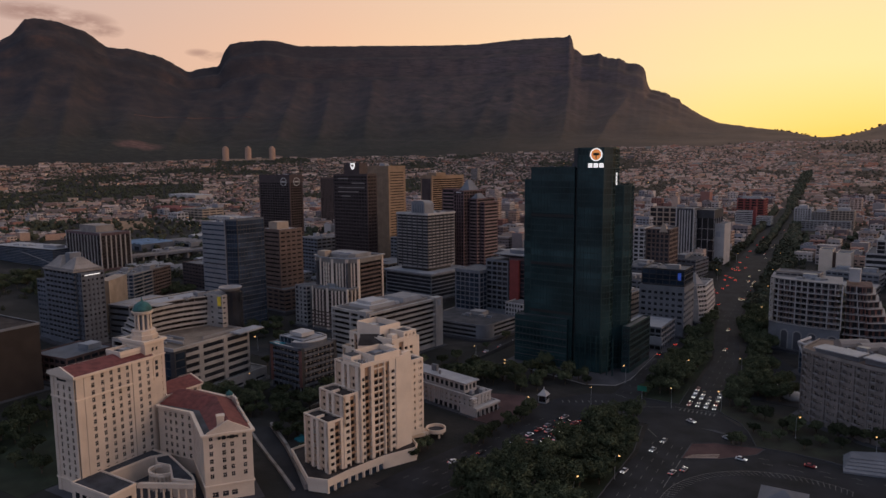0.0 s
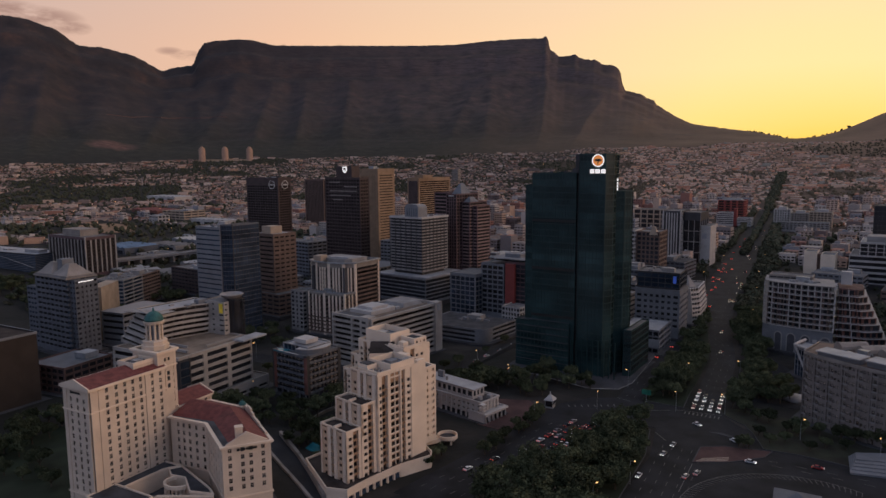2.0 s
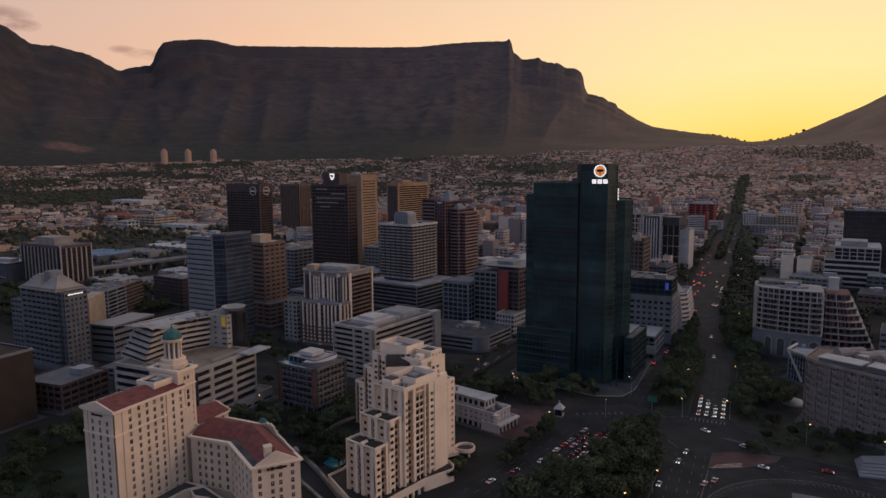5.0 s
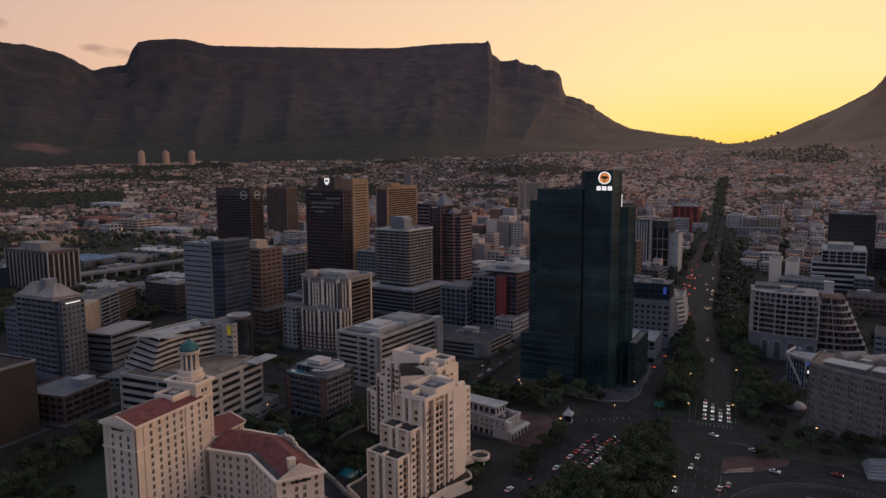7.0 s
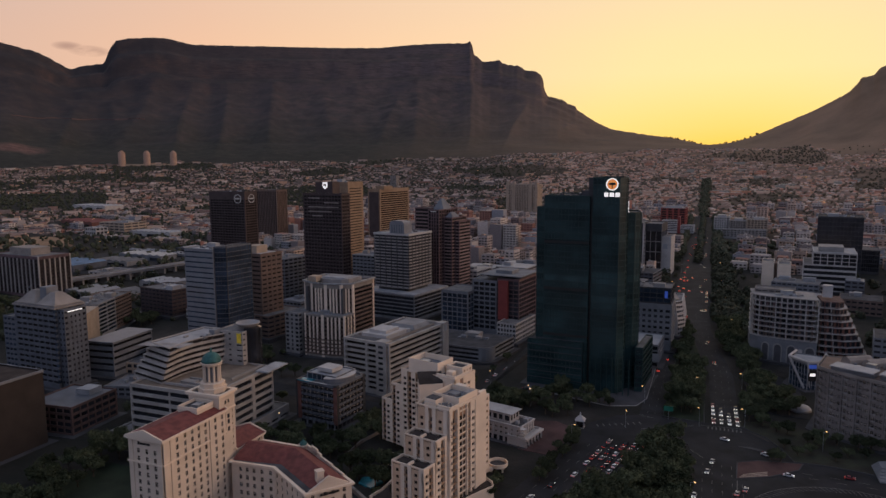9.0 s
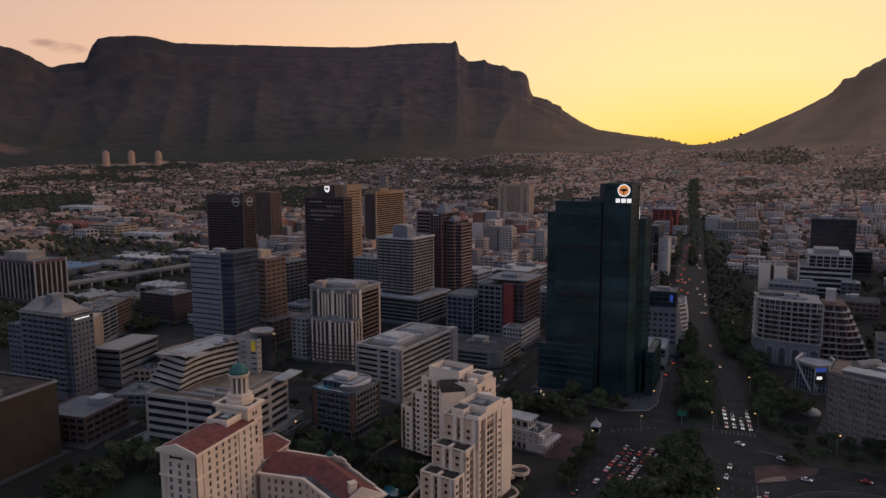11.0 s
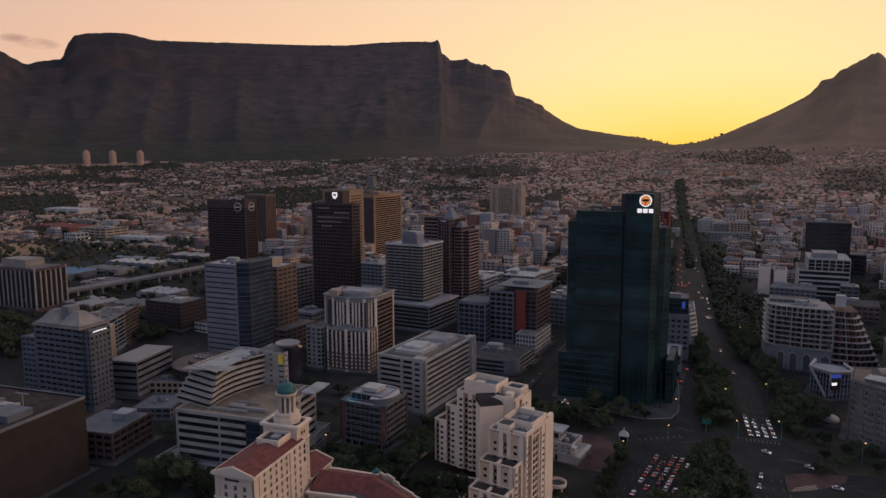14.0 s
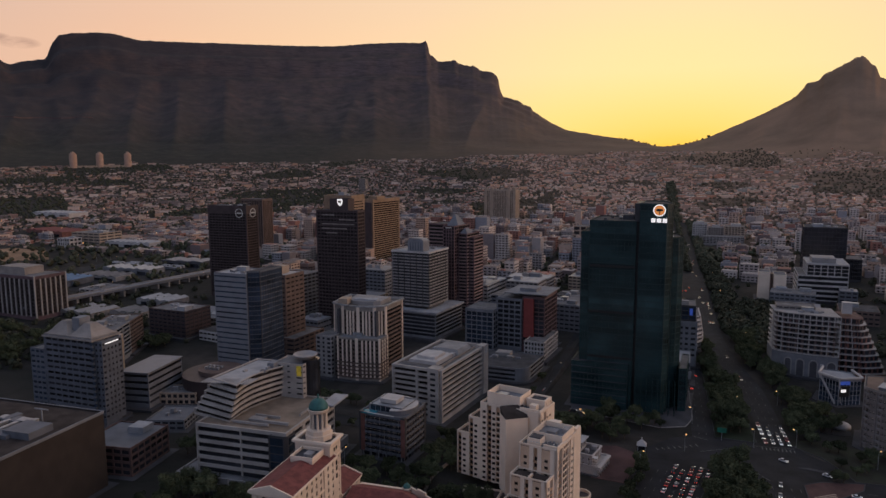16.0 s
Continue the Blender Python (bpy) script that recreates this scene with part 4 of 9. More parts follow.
    for k in range(2):
        part("court_window", Geo().box(-216.6, -216.4, 140.6 + 4.2 * k, 142.8 + 4.2 * k, 9.0, 12.4), "glass_dark", b.root)


def stepped_hotel():
    b = Building("apartment_tower", "cream stepped apartment hotel with flat roofs on a low podium", "hotel")
    kw = dict(wall="cream_paint", glass="glass_brown", edge=1.0, depth=0.9, roof="roof_felt", cells=True)
    a = radians(-14)
    u, v = Vector((math.cos(a), math.sin(a))), Vector((-math.sin(a), math.cos(a)))
    o = Vector((-160.1, 208.8))
    at = lambda s, t: tuple(o + u * s + v * t)  # noqa: E731
    box = lambda s0, s1, t0, t1: [at(s0, t0), at(s1, t0), at(s1, t1), at(s0, t1)]  # noqa: E731
    # three steps of the front tower: left, right, front and back edges, roof, storeys from the top that show on the front
    first, pitch = 13.0, 2.76
    for s0, s1, t0, t1, z1, floors, skip in ((-15.0, 1.3, 0.0, 27.4, 52.2, 13, 9), (-15.4, 0.3, -7.6, -0.02, 42.0, 10, 6), (-15.8, 0.0, -15.0, -7.62, 33.4, 7, 0)):
        plan = box(s0, s1, t0, t1)
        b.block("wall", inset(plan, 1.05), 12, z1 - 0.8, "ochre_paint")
        PLANS.append(inset(plan, -5.0))
        w = s1 - s0
        fr = [(0, 0.5, "blank"), (0.5, 4.5, "panel"), (4.5, 6.2, "blank"), (6.2, 8.0, "rec"), (8.0, 9.7, "blank"), (9.7, 13.4, "panel"), (13.4, w, "blank")]
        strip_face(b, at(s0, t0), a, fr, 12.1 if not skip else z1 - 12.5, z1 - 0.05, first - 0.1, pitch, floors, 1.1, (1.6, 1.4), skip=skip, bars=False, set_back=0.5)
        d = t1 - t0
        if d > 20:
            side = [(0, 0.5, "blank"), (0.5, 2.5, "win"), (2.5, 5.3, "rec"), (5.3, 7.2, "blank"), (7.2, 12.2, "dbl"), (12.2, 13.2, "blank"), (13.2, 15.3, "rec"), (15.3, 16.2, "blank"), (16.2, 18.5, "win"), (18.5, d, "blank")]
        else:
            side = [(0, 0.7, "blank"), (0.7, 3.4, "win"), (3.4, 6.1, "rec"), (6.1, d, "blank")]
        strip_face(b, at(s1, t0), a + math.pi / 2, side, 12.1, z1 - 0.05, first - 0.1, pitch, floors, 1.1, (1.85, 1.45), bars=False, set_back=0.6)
        b.block("side_wall", box(s0, s0 + 0.3, t0 + 0.02, t1), 12.1, z1 - 0.05, "cream_paint")
        b.block("roof_slab", inset(plan, 0.3), z1 - 0.85, z1 - 0.7, "roof_gravel" if d > 20 else "brown_felt")
        moulding(b, inset(plan, 0.02), z1 - 0.12, 0.5, 0.06, name="parapet")
        if d < 20:
            b.block("roof_deck", box(s0 + 1.2, s0 + 7.4, t0 + 0.9, t0 + 5.6), z1 - 0.68, z1 - 0.1, "brown_felt", label="dark felt roof deck")
            b.block("roof_deck", box(s0 + 8.4, s1 - 1.2, t0 + 1.8, t0 + 6.4), z1 - 0.68, z1 - 0.3, "brown_felt", label="dark felt roof deck")
            b.block("roof_step", box(s0 + 7.5, s0 + 8.3, t0 + 0.6, t0 + 4.0), z1 - 0.7, z1 + 0.6, "cream_paint")
    # walled terraces and plant on the high roof
    terrace = box(-12.8, 0.2, 8.5, 22.0)
    b.block("terrace_floor", inset(terrace, 0.3), 51.4, 52.6, "grey_concrete")
    moulding(b, terrace, 51.5, 3.4, 0.0, name="terrace_wall")
    b.block("plant_room", box(-12.4, -6.8, 2.2, 7.4), 51.4, 54.4, "cream_paint")
    b.block("roof_hatch", box(-11.8, -7.0, 2.6, 6.8), 54.4, 54.75, "roof_felt", label="dark felt hatch roof")
    for k in range(5):
        b.block("roof_light", box(-12.0 + 1.2 * k, -11.5 + 1.2 * k, 2.0, 2.19), 52.9, 53.3, "sign_soft", label="small pale lamp under the eave")
    b.block("terrace_unit", box(-8.5, -4.5, 13, 17), 52.6, 54.2, "grey_concrete")
    b.block("terrace_unit", box(-3.4, -0.6, 17, 20.5), 52.6, 54.6, "pale_concrete")
    for s0, s1, t0, t1, z in ((-4.6, 1.2, 0.4, 1.0, 53.6), (0.6, 1.2, 1.1, 7.6, 53.2), (-0.2, 1.2, 22.6, 27.2, 53.5), (-12.0, -7.0, 23.0, 26.4, 54.2)):
        b.block("raised_parapet", box(s0, s1, t0, t1), 51.4, z, "cream_paint")
    for k in range(6):
        b.block("roof_vent", box(-6.2 + 1.1 * k, -5.6 + 1.1 * k, 3.2 + (k * 5) % 4, 4.0 + (k * 5) % 4), 51.5, 52.9 + 0.2 * (k % 3), "metal_grey")
    b.block("arched_head", box(1.32, 1.5, 7.0, 12.4), 49.6, 50.3, "cream_paint")
    for t in (0.2, 5.4, 12.3, 18.6):
        b.block("rib", box(1.31, 1.6, t, t + 0.7), 12.2, 51.6, "cream_paint")
    # the rear block, stepped down to its end
    o = Vector((-171.8, 249.6))
    for s0, s1, t0, t1, z1, floors, fr in ((-31.0, 0.0, 0.0, 17.0, 50.8, 13, [(0, 0.6, "blank"), (0.6, 3.6, "win"), (3.6, 6.0, "rec"), (6.0, 8.4, "win"), (8.4, 12.6, "dbl"), (12.6, 14.4, "win"), (14.4, 31.0, "blank")]),
                                           (-37.6, -31.02, 0.6, 16.0, 42.4, 10, [(0, 2.4, "rec"), (2.4, 5.2, "win"), (5.2, 6.58, "blank")]), (-44.4, -37.62, 1.2, 15.0, 33.6, 7, [(0, 2.4, "rec"), (2.4, 5.4, "win"), (5.4, 6.78, "blank")])):
        plan = box(s0, s1, t0, t1)
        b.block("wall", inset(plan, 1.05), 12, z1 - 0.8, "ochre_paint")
        PLANS.append(inset(plan, -5.0))
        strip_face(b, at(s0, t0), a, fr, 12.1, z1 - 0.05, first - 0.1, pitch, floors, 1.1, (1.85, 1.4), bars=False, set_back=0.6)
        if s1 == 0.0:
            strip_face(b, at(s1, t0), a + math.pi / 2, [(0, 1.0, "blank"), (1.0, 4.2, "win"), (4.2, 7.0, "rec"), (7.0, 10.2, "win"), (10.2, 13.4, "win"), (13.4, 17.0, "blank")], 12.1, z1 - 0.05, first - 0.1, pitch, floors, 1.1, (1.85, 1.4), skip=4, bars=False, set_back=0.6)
        b.block("side_wall", box(s0, s0 + 0.3, t0 + 0.02, t1), 12.1, z1 - 0.05, "cream_paint")
        b.block("roof_slab", inset(plan, 0.3), z1 - 0.85, z1 - 0.7, "roof_gravel" if s1 == 0.0 else "brown_felt")
        moulding(b, inset(plan, 0.02), z1 - 0.12, 0.7, 0.06, name="parapet")
    crown = box(-28.6, -11.5, 2.8, 15.4)
    b.block("crown_floor", inset(crown, 0.3), 50.0, 53.2, "grey_concrete")
    moulding(b, crown, 50.0, 6.0, 0.0, name="crown_wall")
    b.block("crown_unit", box(-25, -20, 6, 10), 53.2, 54.6, "metal_grey")
    turned = [(-186.6, 243.6), (-177.4, 249.3), (-181.0, 256.6), (-191.0, 251.6)]
    b.block("turned_bay", turned, 12.1, 48.9, "cream_paint", label="blank bay set at an angle")
    up = Geo()
    up.v = [(*q, 48.92) for q in turned] + [(*turned[2], 52.2), (*turned[3], 52.2)]
    up.f = [(3, 2, 1, 0), (0, 1, 4, 5), (1, 2, 4), (3, 0, 5), (2, 3, 5, 4)]
    part("sloping_roof", up, "brown_felt", b.root, "dark sloping roof")
    b.volume(box(-10.6, -1.2, 8.2, 16.2), 50.0, 54.2, 1, 1.4, 0.3, [None, (3, 1.4), None, None], **kw)
    b.block("low_parapet", box(-10.5, -0.3, 0.4, 0.9), 50.0, 52.2, "cream_paint")
    b.block("low_parapet", box(-0.9, -0.3, 1.0, 8.0), 50.0, 52.0, "cream_paint")
    b.block("stair_head", box(-7.0, -3.6, 3.4, 6.6), 50.0, 53.0, "cream_paint")
    # the link between both
    o = Vector((-160.1, 208.8))
    b.volume(box(-18, -5.5, 27.5, 41), 12, 46.4, 11, 1.6, 1.2, [None, (4, 2.0), None, None], **kw)
    # podium with a glazed street side and a curved end
    pod = [(-168.6, 187.4), (-160.4, 189.6), (-158.8, 200.4), (-154.4, 217.6), (-147.6, 231.0), (-149.3, 234.6), (-164, 246), (-189, 246), (-190.4, 211.4), (-192.2, 204.4)]
    b.block("podium", inset(pod, 0.5), 6.5, 12.9, "cream_paint")
    PLANS.append(inset(pod, -4.0))
    b.block("podium_roof", inset(pod, 0.8), 12.9, 13.05, "brown_felt", label="dark felt podium roof")
    moulding(b, pod, 12.2, 1.5, 0.1, name="podium_parapet")
    for q0, q1, n in ((pod[1], pod[2], 3), (pod[2], pod[3], 5)):
        q0, q1 = Vector(q0), Vector(q1)
        d_ = (q1 - q0)
        out = Vector((d_.y, -d_.x)).normalized()
        for k in range(n):
            c0, c1 = q0 + d_ * ((k + 0.12) / n), q0 + d_ * ((k + 0.9) / n)
            b.block("shop_window", [tuple(c0 - out * 0.45), tuple(c1 - out * 0.45), tuple(c1 - out * 0.7), tuple(c0 - out * 0.7)][::-1], 7.6, 10.4, "glass_blue")
            c2 = q0 + d_ * (k / n)
            b.block("pier", [tuple(c2), tuple(c2 + d_.normalized() * 0.7), tuple(c2 + d_.normalized() * 0.7 - out * 0.6), tuple(c2 - out * 0.6)], 6.6, 10.6, "cream_paint")
        b.block("shop_lintel", [tuple(q0), tuple(q1), tuple(q1 - out * 0.6), tuple(q0 - out * 0.6)], 10.6, 12.2, "cream_paint")
    # low wing round the pool garden, with a curved glazed side
    wing = [(-207.5, 249), (-206.8, 242.6), (-203, 243.8), (-200.2, 242.8), (-198.4, 240.6), (-193.2, 230.6), (-190.2, 225), (-188.9, 245.9), (-189, 249)]
    b.block("garden_wing", inset(wing, 0.4), 6.5, 11.6, "cream_paint")
    b.block("garden_roof", inset(wing, 0.7), 11.6, 11.75, "brown_felt", label="dark felt terrace roof")
    moulding(b, wing, 11.1, 1.2, 0.1, name="garden_parapet")
    for q0, q1, n in ((wing[4], wing[5], 4), (wing[5], wing[6], 2), (wing[1], wing[2], 2)):
        q0, q1 = Vector(q0), Vector(q1)
        d_ = q1 - q0
        out = Vector((d_.y, -d_.x)).normalized()
        for k in range(n):
            c0, c1 = q0 + d_ * ((k + 0.16) / n) - out * 0.42, q0 + d_ * ((k + 0.84) / n) - out * 0.42
            b.block("garden_window", [tuple(c0 + out * 0.1), tuple(c1 + out * 0.1), tuple(c1), tuple(c0)], 8.2, 10.8, "glass_dark")
    end = [pod[3], pod[4], pod[5], (-156, 222)]
    b.block("solid_end", inset(end, -0.05), 6.5, 12.4, "cream_paint")
    # the drop-off ramp ending in a ring
    g, cx, cy = Geo(), -153.6, 257.0
    loop = [(math.cos(math.pi * 2 * k / 28), math.sin(math.pi * 2 * k / 28)) for k in range(28)]
    g.v = [(cx + rr * x, cy + rr * y, z) for z in (10.6, 12.2) for rr in (4.6, 4.1) for x, y in loop]
    for i in range(28):
        j = (i + 1) % 28
        g.f += [(i, j, 56 + j, 56 + i), (28 + j, 28 + i, 84 + i, 84 + j), (56 + i, 56 + j, 84 + j, 84 + i), (j, i, 28 + i, 28 + j)]
    part("ring_parapet", g, "cream_paint", b.root)
    part("ramp_deck", Geo().lathe(cx, cy, [(4.1, 10.2), (4.1, 10.9)], 28), "paving", b.root)
    b.block("ramp", [(-165, 244.5), (-159.0, 246.0), (-154.5, 252.8), (-158.0, 256.0), (-164.0, 252.5)], 9.6, 11.3, "cream_paint")
    for x, y in ((-156, 254.5), (-151, 255.5), (-152, 260)):
        part("column", Geo().lathe(x, y, [(0.5, 7), (0.5, 10.2)], 10), "cream_paint", b.root)


domed_hotel()
stepped_hotel()


# ---- the glass tower ----
def glass_tower():
    b = Building("glass_tower", "dark teal glass office tower with a stepped crown", "office tower")
    kw = dict(wall="teal_panel", glass="glass_teal", roof="roof_felt", depth=0.22, edge=0.5, top=0.9)
    a = radians(-5.0)
    u, v = Vector((math.cos(a), math.sin(a))), Vector((-math.sin(a), math.cos(a)))
    o = Vector((-120.6, 384.3))
    at = lambda s, t: tuple(o + u * s + v * t)  # noqa: E731
    z0 = 6.0
    b.volume([at(-43.2, 0), at(-14.6, 0), at(-14.6, 40), at(-43.2, 40)], z0, 128.3, 32, 0.55, 1, [(13, 0.16), (10, 0.16), (10, 0.16), (13, 0.16)], rows=True, **kw)
    b.volume([at(-48.6, 2), at(-43.3, 2), at(-43.3, 38), at(-48.6, 38)], z0, 121.0, 30, 0.55, 1, [(3, 0.16), None, None, (10, 0.16)], rows=True, **kw)
    b.volume([at(-12.9, -0.6), at(3.2, -0.6), at(6.4, 4.5), at(6.4, 9.0), at(-0.8, 34), at(-12.9, 34)], z0, 139.3, 35, 0.55, 1, [(7, 0.16), (3, 0.16), (2, 0.16), (8, 0.16), None, None], rows=True, **kw)
    b.volume([at(4.6, 10.2), at(9.6, 14.5), at(12.4, 18.5), at(12.4, 21.5), at(6.6, 40), at(-3.0, 40)], z0, 117.8, 29, 0.55, 1, [(3, 0.16), (2, 0.16), (2, 0.16), (6, 0.16), None, None], rows=True, **kw)
    b.block("groove", [at(-14.58, 1.2), at(-12.92, 1.2), at(-12.92, 30), at(-14.58, 30)], z0, 127.0, "sign_dark")
    # crown screen behind the sign
    b.block("crown_screen", [at(-16.0, 1.5), at(-12.95, 1.5), at(-12.95, 30), at(-16.0, 30)], 127.4, 139.1, "dark_panel")
    b.volume([at(-52.5, -2.4), at(-17, -2.4), at(-17, -0.02), at(-43.2, -0.02), at(-43.2, 20), at(-52.5, 20)], z0, 37.5, 7, 1.1, 4.0, [(14, 0.35), None, None, None, None, (5, 0.3)],
             wall="teal_panel", glass="glass_teal", roof="roof_felt", rows=True, depth=0.4)
    b.volume([at(13.0, 8), at(17.5, 9), at(17.5, 44), at(13.0, 44)], z0, 36.0, 7, 1.0, 4.0, [(4, 0.3), (12, 0.3), None, None], wall="teal_panel", glass="glass_dark", rows=True)
    for k in range(9):
        b.block("colonnade_pier", [at(-16 + k * 3.4, -2.2), at(-15.4 + k * 3.4, -2.2), at(-15.4 + k * 3.4, -1.6), at(-16 + k * 3.4, -1.6)], z0, 30, "teal_panel")
    for k in range(7):
        b.block("floor_line", [at(-52.7, -2.7), at(-16.9, -2.7), at(-16.9, -2.38), at(-52.7, -2.38)], z0 + 6.5 + 4.3 * k, z0 + 6.8 + 4.3 * k, "dark_concrete")
    for t in (0.28, 0.52, 0.76):
        b.block("floor_gap", [at(-43.0, -0.06), at(-14.8, -0.06), at(-14.8, -0.02), at(-43.0, -0.02)], z0 + 122 * t, z0 + 122 * t + 1.6, "sign_dark")
    b.roof_kit([at(-42, 2), at(-16, 2), at(-16, 38), at(-42, 38)], 127.6, 6, ("dark_concrete", "metal_grey"))
    # lit sign: a white ring round an orange disc with a dark tree shape, bars below
    s = new("tower_sign")
    tagged(s, "lit round orange and white sign on the dark glass crown", "sign")
    centre = o + u * -1.4 - v * 0.75
    s.location, s.rotation_euler = (centre.x, centre.y, 135.2), (0, 0, a)
    disc = lambda r0, r1, y0, y1: [(r * math.cos(2 * math.pi * k / 32), y, r * math.sin(2 * math.pi * k / 32)) for y in (y0, y1) for r in (r0, r1) for k in range(32)]  # noqa: E731
    g = Geo()
    g.v = disc(3.65, 3.05, 0, -0.35)
    for i in range(32):
        j = (i + 1) % 32
        g.f += [(i, j, 64 + j, 64 + i), (32 + j, 32 + i, 96 + i, 96 + j), (64 + i, 64 + j, 96 + j, 96 + i), (j, i, 32 + i, 32 + j)]
    part("ring", g, "sign_white", s, "white glowing ring")
    g = Geo()
    g.v = [(3.0 * math.cos(2 * math.pi * k / 32), -0.2, 3.0 * math.sin(2 * math.pi * k / 32)) for k in range(32)] + [(3.0 * math.cos(2 * math.pi * k / 32), 0, 3.0 * math.sin(2 * math.pi * k / 32)) for k in range(32)]
    g.f = [tuple(range(32)), tuple(range(63, 31, -1))] + [(i, 32 + i, 32 + (i + 1) % 32, (i + 1) % 32) for i in range(32)]
    disc_part = part("disc", g, "sign_orange", s, "orange glowing disc")
    g = Geo()
    g.prism([(-0.25, -0.3), (0.25, -0.3), (0.25, -0.22), (-0.25, -0.22)], -2.5, -0.2)
    part("trunk_mark", g, "sign_dark", disc_part)
    g = Geo()
    crown = [(-2.2, 0.1), (-1.4, -0.5), (1.4, -0.5), (2.2, 0.1), (1.5, 1.0), (-1.5, 1.0)]
    g.v = [(x, -0.3, z) for x, z in crown] + [(x, -0.22, z) for x, z in crown]
    g.f = [tuple(range(6)), tuple(range(11, 5, -1))] + [(i, 6 + i, 6 + (i + 1) % 6, (i + 1) % 6) for i in range(6)]
    part("crown_mark", g, "sign_dark", disc_part)
    for x0, x1 in ((-4.6, -2.2), (-1.4, 1.2), (2.0, 4.5)):
        part("letter_bar", Geo().box(x0, x1, -0.35, 0, -7.3, -4.9), "sign_white", s, "white glowing bar")
    # narrow upright sign on the crown's rear side
    side = new("tower_sign")
    tagged(side, "lit white bars of a sign on the tower's side", "sign")
    p0, p1 = Vector(at(6.4, 9.0)), Vector(at(-0.8, 34))
    q, face = p0.lerp(p1, 0.16), p1 - p0
    side.location, side.rotation_euler = (q.x, q.y, 117.6), (0, 0, math.atan2(face.y, face.x))
    for za, zb in ((0.0, 1.5), (1.9, 3.3), (3.7, 5.1), (5.6, 7.2)):
        part("letter_bar", Geo().box(-1.1, 1.1, -0.62, -0.02, za, zb), "sign_white", side, "white glowing bar")


glass_tower()


# ---- offices of the near blocks ----
def gz1(x, y):
    return ground_z(x, y) - 1.0


def terraced_office():
    b = Building("terraced_office", "pale concrete office with stepped curving floors and a saucer top", "office building")
    kw = dict(wall="warm_concrete", glass="glass_dark", depth=0.9, edge=0.8)
    b.volume(rect(-287, 223, 50, 51), 12, 38.8, 6, 1.7, 0.6, [(2, 0.6), (3, 2.6), None, (1, 0)], top=1.8, roof="tan_deck", **kw)
    b.volume([(-287.6, 221.6), (-286.0, 222.6), (-286.0, 229.6), (-290.0, 229.6), (-296.0, 221.6)], 12, 37.6, 6, 0.4, 0.3, [(1, 0), (1, 0), None, None, (1, 0)], wall="dark_panel", glass="glass_blue", depth=0.3)
    b.volume(rect(-283.5, 217, 62, 66), 6.5, 15.0, 1, 2.0, 0.5, [(8, 1.6), (8, 1.6), None, None], roof="roof_gravel", wall="pale_concrete", depth=0.8, edge=1.2, top=4.5)
    for k in range(6):
        left, z = -347.5 + 1.5 * k, 37.2 + 2.95 * k
        arc = [(-321.0 + 0.35 * k - 3.4 * math.sin(math.pi * t / 6), 230.5 + 0.8 * k + t * (37.5 - 0.8 * k) / 6) for t in range(1, 7)]
        poly = [(left, 236.0 + 0.9 * k), (-321.5 + 0.35 * k, 229.0 + 0.9 * k)] + [(x + 0.9 * t, y) for t, (x, y) in enumerate(arc)] + [(-313, 278), (left + 4, 278)]
        b.volume(poly, z, z + 3.2 + (0.6 if k == 5 else 0), 1, 1.3, 0.05, [(1, 0)], glass="glass_brown", wall="warm_concrete", roof="roof_white" if k == 5 else "roof_gravel", depth=1.0, edge=0.08, top=0.15 if k < 5 else 0.5)
    b.volume(rect(-303.2, 270, 17.5, 15, 0), 12, 57.0, 14, 2.1, 2, [(3, 3.6), (4, 3.0), None, None], wall="warm_concrete", depth=0.4)
    part("glass_shaft", Geo().lathe(-302.6, 278.5, [(4.8, 12), (4.8, 58.2)], 20), "glass_dark", b.root, "curved dark glass stair shaft")
    b.block("sign_panel", [(-306.9, 269.7), (-304.2, 269.7), (-304.2, 269.9), (-306.9, 269.9)], 50.5, 56.0, "sign_yellow", label="yellow sign panel, lettering unreadable")
    part("saucer_stem", Geo().lathe(-306.6, 279.5, [(3.2, 55.8), (3.2, 57.5)], 20), "grey_concrete", b.root, smooth=True)
    part("saucer", Geo().lathe(-306.6, 279.5, [(3.0, 56.8), (5.6, 58.8), (6.8, 60.0), (6.5, 60.4), (6.1, 60.1), (4.0, 58.9), (0.4, 58.6)], 28), "pale_concrete", b.root, "shallow pale dish")
    b.roof_kit(rect(-314, 250, 20, 26), 54.6, 5)
    for k in range(16):
        part("roof_rib", Geo().box(-341 + k * 1.6, -340.2 + k * 1.6, 234 + k * 0.2, 241 + k * 0.4, 55.1, 55.5), "roof_white", b.root)
    for x, y, w, d in ((-292, 246, 0.7, 26), (-300, 240, 14, 0.7), (-306, 233.5, 8, 4.5)):
        b.block("terrace_wall", rect(x, y, w, d, 0), 38.2, 39.4, "pale_concrete")
    for k in range(7):
        b.block("podium_pier", rect(-340 + 8.2 * k, 216.2, 1.4, 1.2, 0), 6.5, 15.6, "pale_concrete")
    arch_panel(b, (-341.5, 216.9), (-331.5, 216.9), 7.0, 13.6, 0.1, "dark_concrete", "arch_opening")
    b.block("terrace_edge", rect(-291, 232, 14, 1.2, 0), 38.6, 39.9, "pale_concrete")
    b.block("terrace_edge", rect(-300, 228.5, 20, 1.0, 0), 38.6, 39.7, "pale_concrete")
    b.block("entrance_canopy", rect(-281.5, 262, 8, 18), 38.4, 39.2, "roof_white")


